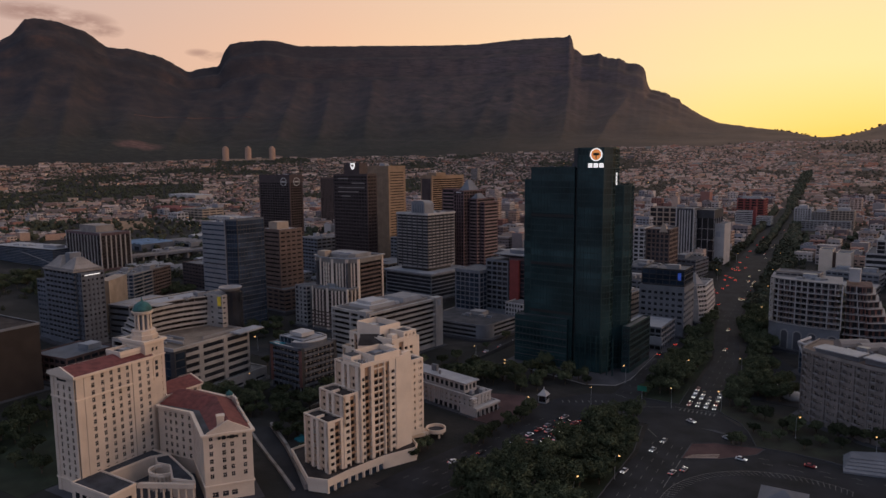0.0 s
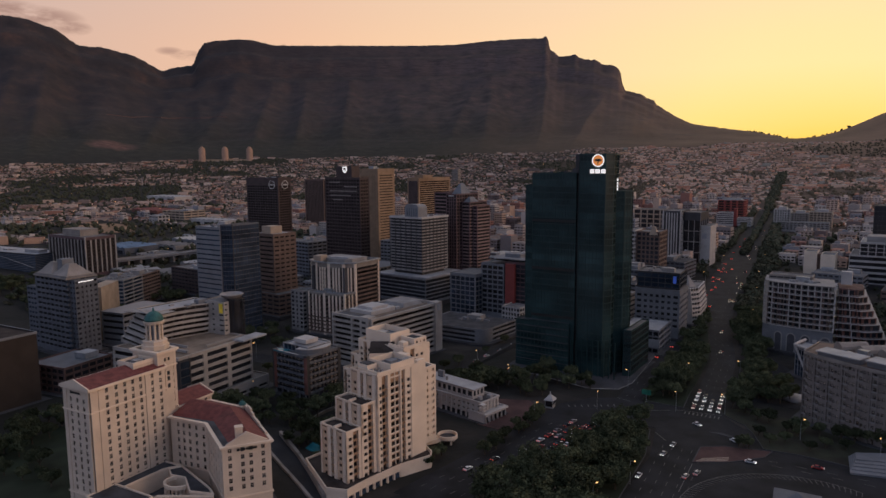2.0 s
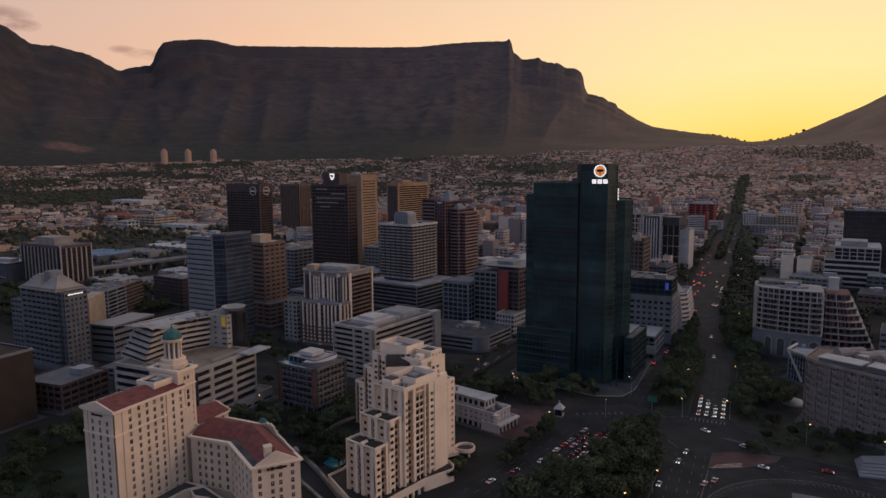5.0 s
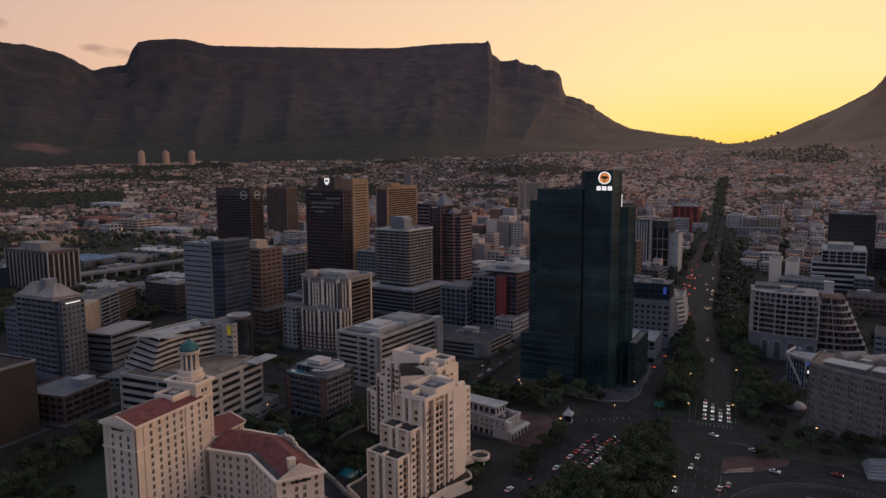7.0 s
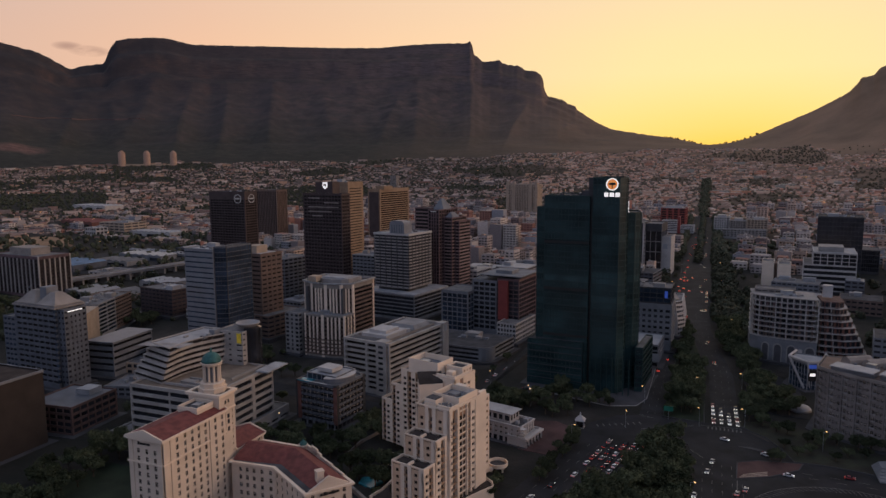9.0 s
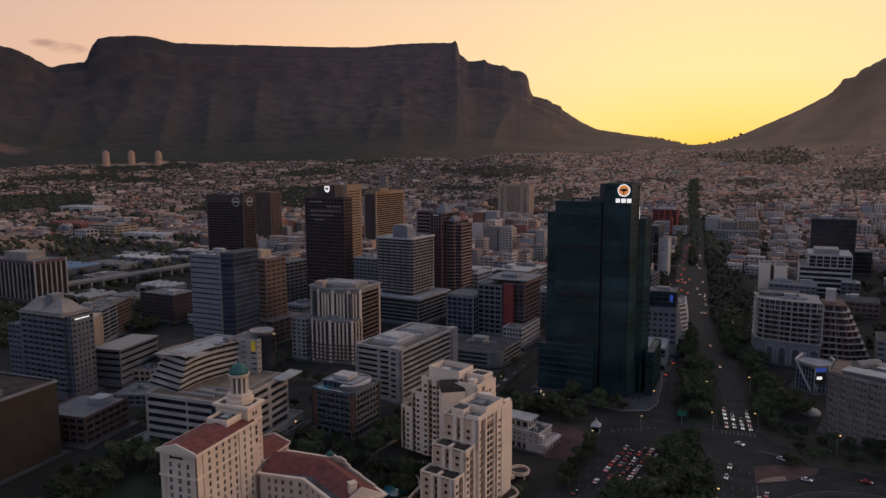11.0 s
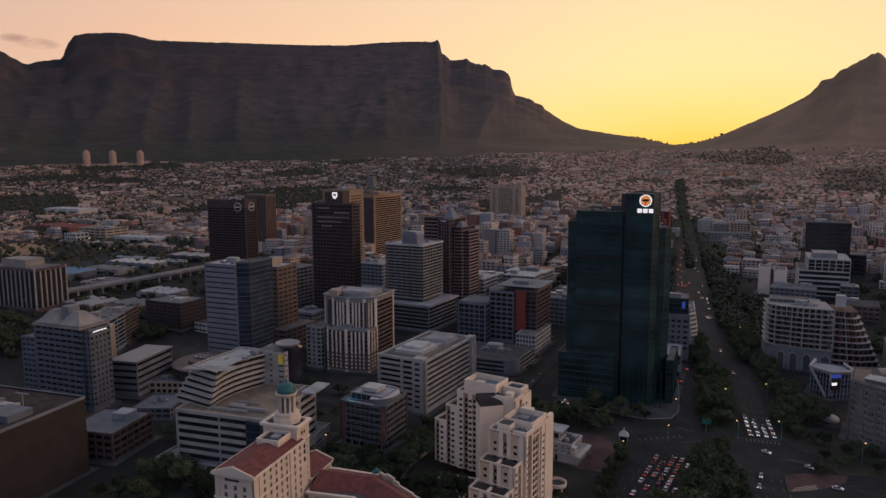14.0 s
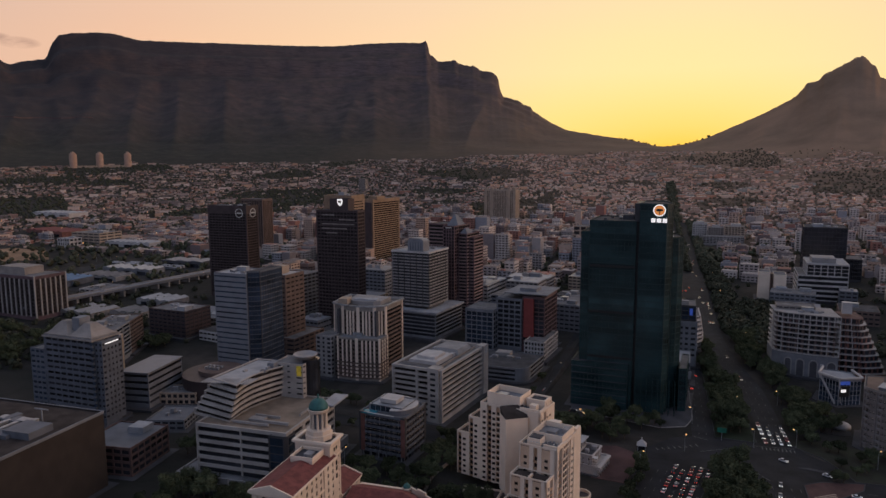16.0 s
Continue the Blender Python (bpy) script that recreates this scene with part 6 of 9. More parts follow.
def classical_low():
    b = Building("classical_building", "low white building with arcades and a flat pale roof", "building")
    r = -14
    p = rect(-151.0, 287.6, 50, 14, r)
    b.volume(p, 6.5, 17.4, 3, 1.5, 1.6, [(16, 1.5), (5, 1.5), None, None], wall="white_paint", depth=0.5, edge=0.9, roof="paving", top=1.8, cells=True)
    b.volume(rect(-157.5, 291.6, 42, 9, r), 16.5, 21.6, 1, 1.2, 0.4, [(12, 1.2), (3, 1.0), None, None], wall="white_paint", depth=0.4, roof="roof_white", top=0.8)
    b.block("roof_slab", rect(-156.6, 291.0, 44, 10.5, r), 21.6, 22.1, "roof_white")
    b.block("terrace", rect(-148.2, 285.0, 10, 17, r), 6.5, 12.2, "white_paint")
    moulding(b, rect(-148.2, 285.0, 10, 17, r), 12.2, 0.9, 0.2, "white_paint", "balustrade")
    moulding(b, p, 17.0, 0.7, 0.4, "white_paint")
    for k in range(5):
        a = radians(r)
        c = Vector((-147.9, 286.0)) + Vector((-math.sin(a), math.cos(a))) * (k * 3.4)
        b.block("arch_opening", [(c.x, c.y), (c.x + 0.12, c.y), (c.x + 0.5, c.y + 1.8), (c.x + 0.38, c.y + 1.8)], 7.2, 10.8, "glass_dark")
    a = radians(r)
    u, v = Vector((math.cos(a), math.sin(a))), Vector((-math.sin(a), math.cos(a)))
    o = Vector((-148.2, 285.0))
    for k in range(6):
        c = o + u * 0.6 + v * (0.6 + 3.15 * k)
        part("column", Geo().lathe(c.x, c.y, [(0.42, 6.6), (0.34, 7.2), (0.3, 11.4), (0.45, 11.9)], 8), "white_paint", b.root)
    q = [tuple(o + u * s + v * t) for s, t in ((-0.2, -0.4), (1.5, -0.4), (1.5, 17.4), (-0.2, 17.4))]
    b.block("portico_beam", q, 11.9, 12.9, "white_paint")
    for k in range(4):
        q = [tuple(o + u * s + v * t) for s, t in ((-2.9, -0.6 + 0.01 * k), (-0.3, -0.6 + 0.01 * k), (-0.3, 2.4), (-2.9, 2.4))]
        b.block("corner_ledge", q, 12.4 + 1.5 * k, 12.9 + 1.5 * k, "white_paint")
    e = Vector((-151.0, 287.6))
    for k in range(5):
        c = e + v * (1.0 + 2.8 * k) + u * 0.02
        b.block("pilaster", [tuple(c), tuple(c + u * 0.35), tuple(c + u * 0.35 + v * 0.8), tuple(c + v * 0.8)], 12.4, 17.0, "white_paint")
    for k in range(12):
        c = e - u * (3.0 + 3.4 * k) - v * 0.05
        b.block("pilaster", [tuple(c), tuple(c - v * 0.4), tuple(c - v * 0.4 + u * 0.9), tuple(c + u * 0.9)][::-1], 6.8, 17.0, "white_paint")
        if k < 7:
            b.block("arcade_opening", [tuple(c - u * 2.4 - v * 0.1), tuple(c - u * 0.5 - v * 0.1), tuple(c - u * 0.5), tuple(c - u * 2.4)], 7.0, 10.6, "glass_dark")
    for k, (s, t, w) in enumerate(((-3.4, 8.5, 2.4), (-5.2, 3.5, 1.8))):
        q = [tuple(e + u * (s + x) + v * (t + y)) for x, y in ((0, 0), (w, 0), (w, w), (0, w))]
        b.block("terrace_unit", q, 16.8, 18.6, "roof_white")
    b.roof_kit(rect(-172, 296, 18, 6, r), 22.1, 4)


def left_offices():
    b = Building("office_block", "grey granite office with a pale hipped roof and slit windows", "office building")
    r = -4
    z0 = gz1(-440, 267)
    p = rect(-440, 266.6, 39, 20, r)
    b.volume(p, z0, 61.5, 14, 1.9, 4, [(7, 0.7), (3, 0.8), None, (3, 0.8)], wall="slate_stone", glass="glass_dark", depth=0.6, edge=1.4, top=1.6)
    moulding(b, p, 60.2, 1.0, 0.7, "tan_grey", "eave_band")
    for x, y in ((-441.0, 267.6), (-460.0, 269.0)):
        b.block("roof_eave", rect(x + 0.5, y - 0.5, 19.4, 19.4, r), 61.0, 62.2, "tan_grey")
        b.block("hipped_roof", rect(x - 0.4, y + 0.5, 17.6, 17.6, r), 62.2, 64.9, "tan_grey", top=rect(x - 3.4, y + 3.4, 11.4, 11.4, r), label="pale sheet pyramid roof")
        b.block("hipped_roof_top", rect(x - 3.2, y + 3.2, 12.0, 12.0, r), 64.9, 69.0, "tan_grey", top=rect(x - 6.9, y + 6.9, 4.6, 4.6, r), label="pale upper pyramid roof")
    b.block("plant_room", rect(-456.5, 275, 6, 8, r), 62, 71.5, "grey_concrete")
    for k in range(14):
        b.block("corner_light", rect(-439.4, 266.2, 1.6, 1.2, r), 13.5 + 3.42 * k, 15.3 + 3.42 * k, "glass_blue")
    b.volume(rect(-434.6, 268.5, 5.4, 17, 3), z0, 60.0, 14, 1.9, 4, [(2, 1.2), (5, 1.9), None, None], wall="slate_stone", glass="glass_dark", depth=0.5)
    b.block("sign_strip", rect(-434.2, 271.0, 0.5, 11.0, 3), 58.0, 58.5, "sign_white", label="pale lit strip sign, lettering unreadable")
    b.volume(rect(-480, 270, 12, 18, r), z0, 52.0, 12, 1.8, 4, [(3, 0.8), None, None, None], wall="slate_stone", glass="glass_blue", depth=0.4)
    c = Building("pilaster_block", "grey office building with tall pale pilasters", "office building")
    z0 = gz1(-670, 437)
    p = rect(-669.7, 437, 72, 34, -5)
    c.volume(p, z0, 60.5, 10, 0.4, 5, [(11, 1.3), (6, 1.3), None, None], wall="red_brown_stone", pier_mat="warm_concrete", span_mat="dark_brown_stone", glass="glass_brown", depth=0.8, edge=1.2, top=3.0, proud=True, rows=True)
    c.block("penthouse", rect(-690, 446, 34, 20, -5), 59.5, 67.0, "tan_grey")
    c.roof_kit(p, 58.2, 8)
    lg = Building("banded_glass_office", "dark glass office with thin pale floor lines and flat roof", "office building")
    p2 = rect(-735, 424, 120, 36, 2)
    lg.volume(p2, gz1(-740, 424), 41.0, 11, 0.7, 1, [(1, 0), (1, 0), None, None], wall="dark_panel", span_mat="slate_stone", glass="glass_blue", depth=0.3, edge=0.5, roof="roof_white", top=1.0)
    lg.roof_kit(p2, 40.2, 6, ("roof_white", "metal_grey"))
    for k in range(16):
        x = -792 + 3.5 * k
        part("ceiling_light", Geo().box(x, x + 2.2, 423.2 + (x + 735) * 0.035, 423.6 + (x + 735) * 0.035, 35.6 - 0.62 * k, 36.0 - 0.62 * k), "sign_soft", lg.root, "lit ceiling strip behind glass")
    d = Building("ribbon_office", "low grey office with white ribbon bands and a pale roof", "office building")
    d.volume(rect(-428, 297.5, 20, 38, 6), gz1(-447, 315), 32.6, 5, 2.5, 2.5, [(1, 0)], wall="grey_concrete", glass="glass_dark", depth=0.5, edge=0.6, roof="roof_white", rows=True)
    d.block("roof_edge", rect(-427.4, 296.9, 21.2, 39.2, 6), 32.5, 33.0, "bluegrey_panel")
    e = Building("frame_office", "pale framed office with regular square windows", "office building")
    e.volume(rect(-507, 358, 26, 29, 22), gz1(-524, 408), 41.0, 8, 1.1, 3, [(6, 0.5), (2, 0.8), None, None], wall="pale_concrete", glass="glass_blue", depth=0.6)
    e.roof_kit(rect(-507, 358, 26, 29, 22), 40.2, 9)
    e.volume(rect(-518, 385, 26, 29, 22), gz1(-524, 408), 40.4, 8, 1.5, 3, [None, (8, 0.8), None, None], wall="brown_stone", glass="glass_dark", depth=0.5)
    e.roof_kit(rect(-518, 385, 26, 29, 22), 39.6, 7)
    e.block("blank_gable", [(-468, 300), (-459, 304), (-475, 330), (-484, 326)], 9, 47.5, "tan_plaster")
    f = Building("brown_block", "brown flat roofed office with a cluttered roof", "office building")
    f.volume(rect(-503, 432, 42, 30, -8), gz1(-489, 430), 39.0, 7, 1.9, 3, [(8, 1.4), (6, 1.2), None, None], wall="dark_brown_stone", glass="glass_dark", depth=0.4, rows=True)
    f.roof_kit(rect(-503, 432, 42, 30, -8), 38.2, 10, ("roof_white", "metal_grey"))
    g = Building("brown_hall", "large windowless brown hall with a cluttered flat roof", "hall")
    p = rect(-377, 148, 70, 59, 0)
    g.volume(p, 6.5, 46.0, 1, 1, 1, [None], wall="umber_brick", roof="brown_felt", depth=0.5, edge=0.8)
    moulding(g, p, 44.9, 1.3, 0.3, "grey_concrete")
    g.roof_kit(p, 45.3, 26, ("metal_grey", "roof_white", "slate_stone", "slate_stone"))
    for k in range(6):
        part("duct", Geo().box(-400 - 6 * k, -398 - 6 * k, 160, 190 - 2 * k, 45.3, 46.4), "metal_grey", g.root)
    part("gantry", Geo().box(-392, -391.6, 186, 186.4, 45.3, 53).box(-396, -388, 186.05, 186.35, 52.7, 53.2), "metal_grey", g.root)
    h = Building("brick_office", "low red brick building with white framed openings", "building")
    p = rect(-372, 217.5, 30, 32, 5)
    h.volume(p, 6.5, 23.4, 4, 1.4, 1.2, [(6, 0.8), (6, 0.8), None, None], wall="dull_brick", glass="glass_dark", depth=0.5, edge=1.0, roof="slate_stone", top=1.4)
    h.block("roof_house", rect(-380, 236, 9, 9, 5), 22.6, 26.0, "roof_white")
    lb = Building("low_hall", "low building with a blue grey sheet roof", "building")
    p = [(-408, 270), (-386, 276.5), (-392, 300), (-413, 294)]
    lb.volume(p, 6.5, 14.5, 2, 1.4, 0.8, [(5, 0.9), (6, 0.9), None, None], wall="grey_concrete", roof="slate_stone", depth=0.35, edge=0.6)
    lb.roof_kit([(-405, 276), (-391, 280), (-396, 294), (-409, 290)], 13.8, 6)
    ly = Building("low_yellow_house", "low tan rendered house with a grey flat roof", "building")
    p = [(-429, 308), (-406, 314.5), (-411, 330), (-434, 324)]
    ly.volume(p, 6.5, 16.5, 2, 1.6, 1.0, [(6, 1.2), (4, 1.2), None, None], wall="tan_plaster", roof="roof_gravel", depth=0.35, edge=0.8)
    ly.roof_kit([(-427, 311), (-410, 316), (-414, 326), (-431, 321)], 15.8, 4)
    k = Building("drum_building", "round brown podium building with a cluttered roof deck", "building")
    k.root.location = (0, 0, 0)
    part("drum", Geo().lathe(-405, 340, [(24, 7), (24, 22), (24.6, 22.2), (24.6, 23.4), (22.5, 23.5)], 40), "dark_brown_stone", k.root)
    part("roof_deck", Geo().lathe(-405, 340, [(22.4, 22.0), (22.4, 23.2)], 40), "tan_deck", k.root)
    part("inner_ring", Geo().lathe(-405, 340, [(14, 23), (14, 26.2), (12, 26.3)], 32), "brown_stone", k.root)
    for q in range(8):
        part("roof_unit", Geo().box(-412 + 3 * (q % 4), -410.4 + 3 * (q % 4), 333 + 4 * (q // 4), 335 + 4 * (q // 4), 26.2, 28), "metal_grey", k.root)


def deck(b, poly, z, h, wall, glass="glass_dark", back=1.4, rail="white_paint"):
    """One storey set back behind its balcony slab and rail."""
    inner = inset(poly, back)
    b.block("wall", inner, z, z + h, wall)
    rows = [(q0, q1) for q0, q1 in zip(inner, inner[1:] + inner[:1])]
    for q0, q1 in rows:
        q0, q1 = Vector(q0), Vector(q1)
        u = q1 - q0
        o = Vector((u.y, -u.x)).normalized()
        if o.y > 0.3 or u.length < 3:
            continue
        n, g = max(1, round(u.length / 4.2)), Geo()
        for k in range(n):
            s0, s1 = q0 + u * ((k + 0.14) / n), q0 + u * ((k + 0.8) / n)
            g.prism([tuple(s0 + o * 0.07), tuple(s1 + o * 0.07), tuple(s1 - o * 0.1), tuple(s0 - o * 0.1)], z + 0.35, z + h - 0.75)
        part("window_band", g, glass, b.root)["kind"] = "stuff"
    b.block("balcony_slab", poly, z - 0.16, z + 0.14, rail)
    moulding(b, inset(poly, 0.14), z + 0.9, 0.13, 0.06, rail, "rail")


def right_offices():
    b = Building("street_office", "grey office on the avenue with deep square windows", "office building")
    z0 = gz1(-92, 490)
    b.volume(rect(-91, 487, 31, 30, -2), z0, 44.5, 6, 2.2, 8, [(7, 1.8), (6, 1.8), None, None], wall="grey_concrete", depth=0.7, edge=1.2, top=4.0)
    b.volume(rect(-92, 492, 30, 26, -2), 44, 56.0, 3, 0.6, 0.5, [(6, 0.4), (6, 0.4), None, None], wall="dark_panel", glass="glass_blue", depth=0.4)
    b.block("blue_sign", rect(-94.4, 491.6, 2.2, 0.3, -2), 48.5, 53.6, "sign_blue", label="blue lit sign, lettering unreadable")
    b.roof_kit(rect(-92, 492, 30, 26, -2), 55.2, 7)
    b2 = Building("corner_shops", "low white corner building with a signboard", "building")
    b2.volume(rect(-97, 448, 26, 34, -3), z0 - 2, 24.0, 4, 1.2, 2, [(7, 0.6), (8, 0.6), None, None], wall="grey_concrete", depth=0.5, roof="roof_white")
    b2.block("signboard", rect(-96.2, 446.5, 9, 0.6, -3), 12.5, 18.0, "roof_white", label="pale signboard, lettering unreadable")
    c = Building("terrace_flats", "white curving apartment block with stacked balconies", "apartment block")
    z0 = gz1(-85, 540)
    for k in range(8):
        w = 0.55 * max(0, k - 3)
        c.volume([(-104 + w, 535 + w), (-88 - w, 528 + w), (-83 - w, 535 + w), (-83 - w, 570), (-104 + w, 570)], z0 + 2 + 3.4 * k, z0 + 5.45 + 3.4 * k, 1, 1.25, 0.05, [(4, 0.3), (3, 0.3), (9, 0.3), None, None],
                 wall="white_paint", depth=1.0, edge=0.5, top=0.25, rows=True)
    c.block("spire_roof", [(-100, 540), (-92, 538), (-88, 544), (-96, 552)], z0 + 29, z0 + 37, "pale_concrete", top=[(-95.2, 544), (-94.2, 544), (-94.2, 545), (-95.2, 545)])
    d = Building("striped_office", "office with white vertical stripes and a dark glass grid", "office building")
    z0 = gz1(-120, 770)
    d.volume(rect(-137, 770, 20, 40, -6), z0, 80.5, 12, 1.0, 4, [(6, 1.3), (8, 1.0), None, None], wall="dark_concrete", pier_mat="white_paint", glass="glass_dark", depth=0.8, edge=1.4, top=2, proud=True, rows=True)
    d.volume(rect(-118, 778, 18.9, 36, -6), z0, 79.0, 4, 0.7, 4, [(3, 0.5), (4, 0.5), None, None], wall="dark_panel", pier_mat="pale_concrete", span_mat="pale_concrete", glass="glass_dark", depth=0.7, top=9.0, edge=0.4)
    d.volume(rect(-108, 783, 14, 26, -6), z0, 64.5, 9, 3.2, 4, [None], wall="white_paint", depth=0.4)
    d.block("sign_panel", rect(-112, 783.2, 5, 0.3, -6), 50, 56, "roof_white", label="small pale sign, lettering unreadable")
    e = Building("balcony_flats", "white apartment block with deep balconies and red end walls", "apartment block")
    z0 = gz1(0, 480)
    p = [(-38, 494), (-33, 489), (-16, 483.5), (3, 481), (3, 512), (-38, 516)]
    zf, n_, fh = 26.4, 8, 3.6
    for k in range(n_):
        deck(e, p, zf + fh * k, fh, ("brown_stone", "brown_stone", "red_brown_stone", "dark_concrete")[k % 4], back=2.2)
    e.block("roof_slab", p, zf + fh * n_ - 0.2, zf + fh * n_ + 0.35, "pale_concrete")
    for k, (q0, q1, m) in enumerate(((p[0], p[1], 2), (p[1], p[2], 5), (p[2], p[3], 5))):
        q0, q1 = Vector(q0), Vector(q1)
        for t in range(m + (k == 2)):
            c_ = q0.lerp(q1, t / m)
            low = zf if t in (0, 3, 5) else zf + fh * 6
            e.block("frame_post", rect(c_.x + 0.3, c_.y + 0.1, 0.62, 0.7, -12), low, zf + fh * n_, "white_paint")
            if low == zf:
                continue
            e.block("party_wall", rect(c_.x + 0.2, c_.y + 0.6, 0.3, 1.6, -12), zf, low, "brown_stone")
    e.volume([(x, y + 0.6) for x, y in p], z0, zf, 1, 3.2, 2.5, [None], wall="grey_concrete", depth=0.6, top=1.2, slab=False)
    q0, q1 = Vector((-16, 484.1)), Vector((3, 481.6))
    d_ = (q1 - q0)
    for s0, s1, m in ((0.04, 0.36, 1), (0.62, 0.97, 1)):
        arch_panel(e, q0 + d_ * s0, q0 + d_ * s1, z0 + 3, zf - 3.5, 0.12, "pale_concrete", "arch_surround")
        arch_panel(e, q0 + d_ * (s0 + 0.045), q0 + d_ * (s1 - 0.045), z0 + 3, zf - 4.4, 0.2, "dark_concrete")
    q2 = Vector((-32.6, 489.4))
    d2 = q0 - q2
    for s0, s1 in ((0.12, 0.42), (0.56, 0.9)):
        arch_panel(e, q2 + d2 * s0, q2 + d2 * s1, z0 + 3, zf - 3.5, 0.12, "pale_concrete", "arch_surround")
        arch_panel(e, q2 + d2 * (s0 + 0.045), q2 + d2 * (s1 - 0.045), z0 + 3, zf - 4.4, 0.2, "dark_concrete")
    e.block("tall_banner", [tuple(q0 + d_ * 0.42 + Vector((0, -0.35))), tuple(q0 + d_ * 0.55 + Vector((0, -0.35))), tuple(q0 + d_ * 0.55), tuple(q0 + d_ * 0.42)], z0 + 3, z0 + 13, "white_paint", label="tall pale banner, lettering unreadable")
    e.volume(rect(-10, 498, 26, 14, -6), 55, 58.6, 1, 1.2, 0.2, [(6, 0.6), (3, 0.6), None, (3, 0.6)], wall="tan_grey")
    e.roof_kit(rect(0, 486, 34, 12, -6), 55.5, 12)
    for k in range(9):
        w = max(0, 9 - k)
        q = [(3.3, 486), (15 + 0.9 * w, 483.5 + 0.2 * w), (19 + 1.9 * w, 489 + 0.2 * w), (19 + 1.9 * w, 512), (3.3, 512)]
        deck(e, q, 14.5 + 4.4 * k, 4.4, ("red_brick", "red_brick", "red_brick", "dull_brick", "red_brick", "red_brick", "dull_brick", "brown_stone", "dull_brick")[k], back=1.9)
        for t in (0.28, 0.55, 0.8):
            c_ = Vector(q[0]).lerp(Vector(q[1]), t)
            e.block("party_wall", rect(c_.x + 0.2, c_.y + 0.3, 0.4, 2.0, -10), 14.5 + 4.4 * k, 18.7 + 4.4 * k, "white_paint" if t == 0.55 else "red_brick")
    e.block("base", [(3.3, 487.5), (22, 487), (34, 492), (34, 512), (3.3, 512)], z0, 14.4, "red_brick")
    e.block("stair_head", rect(12, 492, 6, 6, -6), 56, 64, "white_paint")
    f = Building("white_office", "white office with a framed glass top and banded base", "office building")
    z0 = gz1(45, 740)
    p = rect(66, 724, 46, 55, -6)
    f.volume(p, z0, 47.0, 5, 2.0, 2, [(1, 0), (1, 0), None, (1, 0)], wall="white_paint", depth=0.6, rows=True, top=1.2)
    f.volume(rect(66, 724, 38, 50, -6), 46.5, 59.5, 3, 0.5, 0.3, [(6, 0.7), (6, 0.7), None, (7, 0.7)], wall="white_paint", glass="glass_dark", depth=0.8, top=1.6, roof="roof_white")
    f.block("roof_house", rect(56, 735, 22, 26, -6), 59, 64, "pale_concrete")
    g = Building("black_block", "black glass office cube", "office building")
    z0 = gz1(70, 850)
    p = rect(90, 838, 45, 46, -8)
    g.volume(p, z0, 86.5, 12, 0.5, 3, [(12, 0.25), (10, 0.25), None, (10, 0.25)], wall="dark_panel", glass="glass_dark", depth=0.25, edge=0.6, rows=True, roof="roof_felt")
    g.volume(rect(108, 842, 17.5, 40, -8), z0, 50, 5, 0.6, 3, [(8, 0.3)], wall="dark_panel", glass="glass_dark", rows=True)
    g.roof_kit(p, 85.7, 7, ("roof_white", "metal_grey"))
    h = Building("cream_block", "windowless cream block with a brown stair shaft", "building")
    z0 = gz1(0, 730)
    h.volume(rect(-6, 728, 11, 22, -6), z0, 48.5, 1, 1, 1, [None], wall="cream_paint")
    h.volume(rect(9, 724, 12, 26, -6), z0, 46.5, 1, 1, 1, [None], wall="cream_paint")
    h.block("stair_shaft", rect(-3, 731, 4, 16, -6), z0, 46.0, "brown_stone")
    fl = Building("apartment_block", "long pink white apartment block with stepped roofs", "apartment block")
    z0 = gz1(-20, 1120)
    for k, (x, w, z) in enumerate(((-40, 23, 61.5), (-16, 24, 57.0), (14, 30, 60.0))):
        fl.volume(rect(x, 1136 - 9 * k, w - 0.4, 30, -4), z0, z, 7, 1.5, 3, [(6, 1.6), (5, 1.6), None, None], wall=("white_paint", "tan_grey", "tan_plaster")[k], depth=0.6, edge=1.4)
        fl.block("roof_house", rect(x - 5, 1142 - 9 * k, w * 0.5, 10, -4), z - 1, z + 3.5, "white_paint")
    fl.volume(rect(10, 1085, 60, 20, -4), z0, 47.0, 4, 1.5, 2, [(12, 1.6), (4, 1.6), None, None], wall="pale_concrete", depth=0.5)
    rd = Building("red_block", "dark red office block with a pale arched roof", "office building")
    z0 = gz1(-120, 1180)
    rd.volume(rect(-107, 1180, 40, 34, -4), z0, 71.5, 8, 1.3, 3, [(4, 3.0), (3, 3.0), None, None], wall="red_panel", glass="glass_dark", depth=0.6, edge=1.4)
    rd.block("roof_vault", rect(-110, 1186, 34, 20, -4), 70.6, 74.5, "pale_concrete", top=rect(-115, 1189, 24, 14, -4))
    wl_ = Building("banded_block", "white banded office block with a red stair fin", "office building")
    wl_.volume(rect(-117, 1120, 24, 26, -4), z0, 55.5, 6, 1.5, 2, [(1, 0), (1, 0), None, None], wall="white_paint", depth=0.5)
    wl_.volume(rect(-92, 1122, 20, 24, -4), z0, 48.0, 4, 1.5, 2, [(1, 0), (1, 0), None, None], wall="white_paint", depth=0.5)
    wl_.block("stair_fin", rect(-112.6, 1121, 4, 10, -4), z0, 62.0, "red_panel")
    bg = Building("gabled_office", "brown brick office with stacked bays and a pale gable", "office building")
    z0 = gz1(-145, 650)
    bg.volume(rect(-136, 648, 22, 28, -4), z0, 69.0, 12, 1.3, 3, [(5, 1.3), (6, 1.3), None, None], wall="brown_stone", glass="glass_dark", depth=0.6, edge=1.2)
    bg.block("gable", rect(-138, 647.4, 8, 6, -4), 66, 74, "tan_plaster", top=rect(-141, 649, 2, 3, -4))
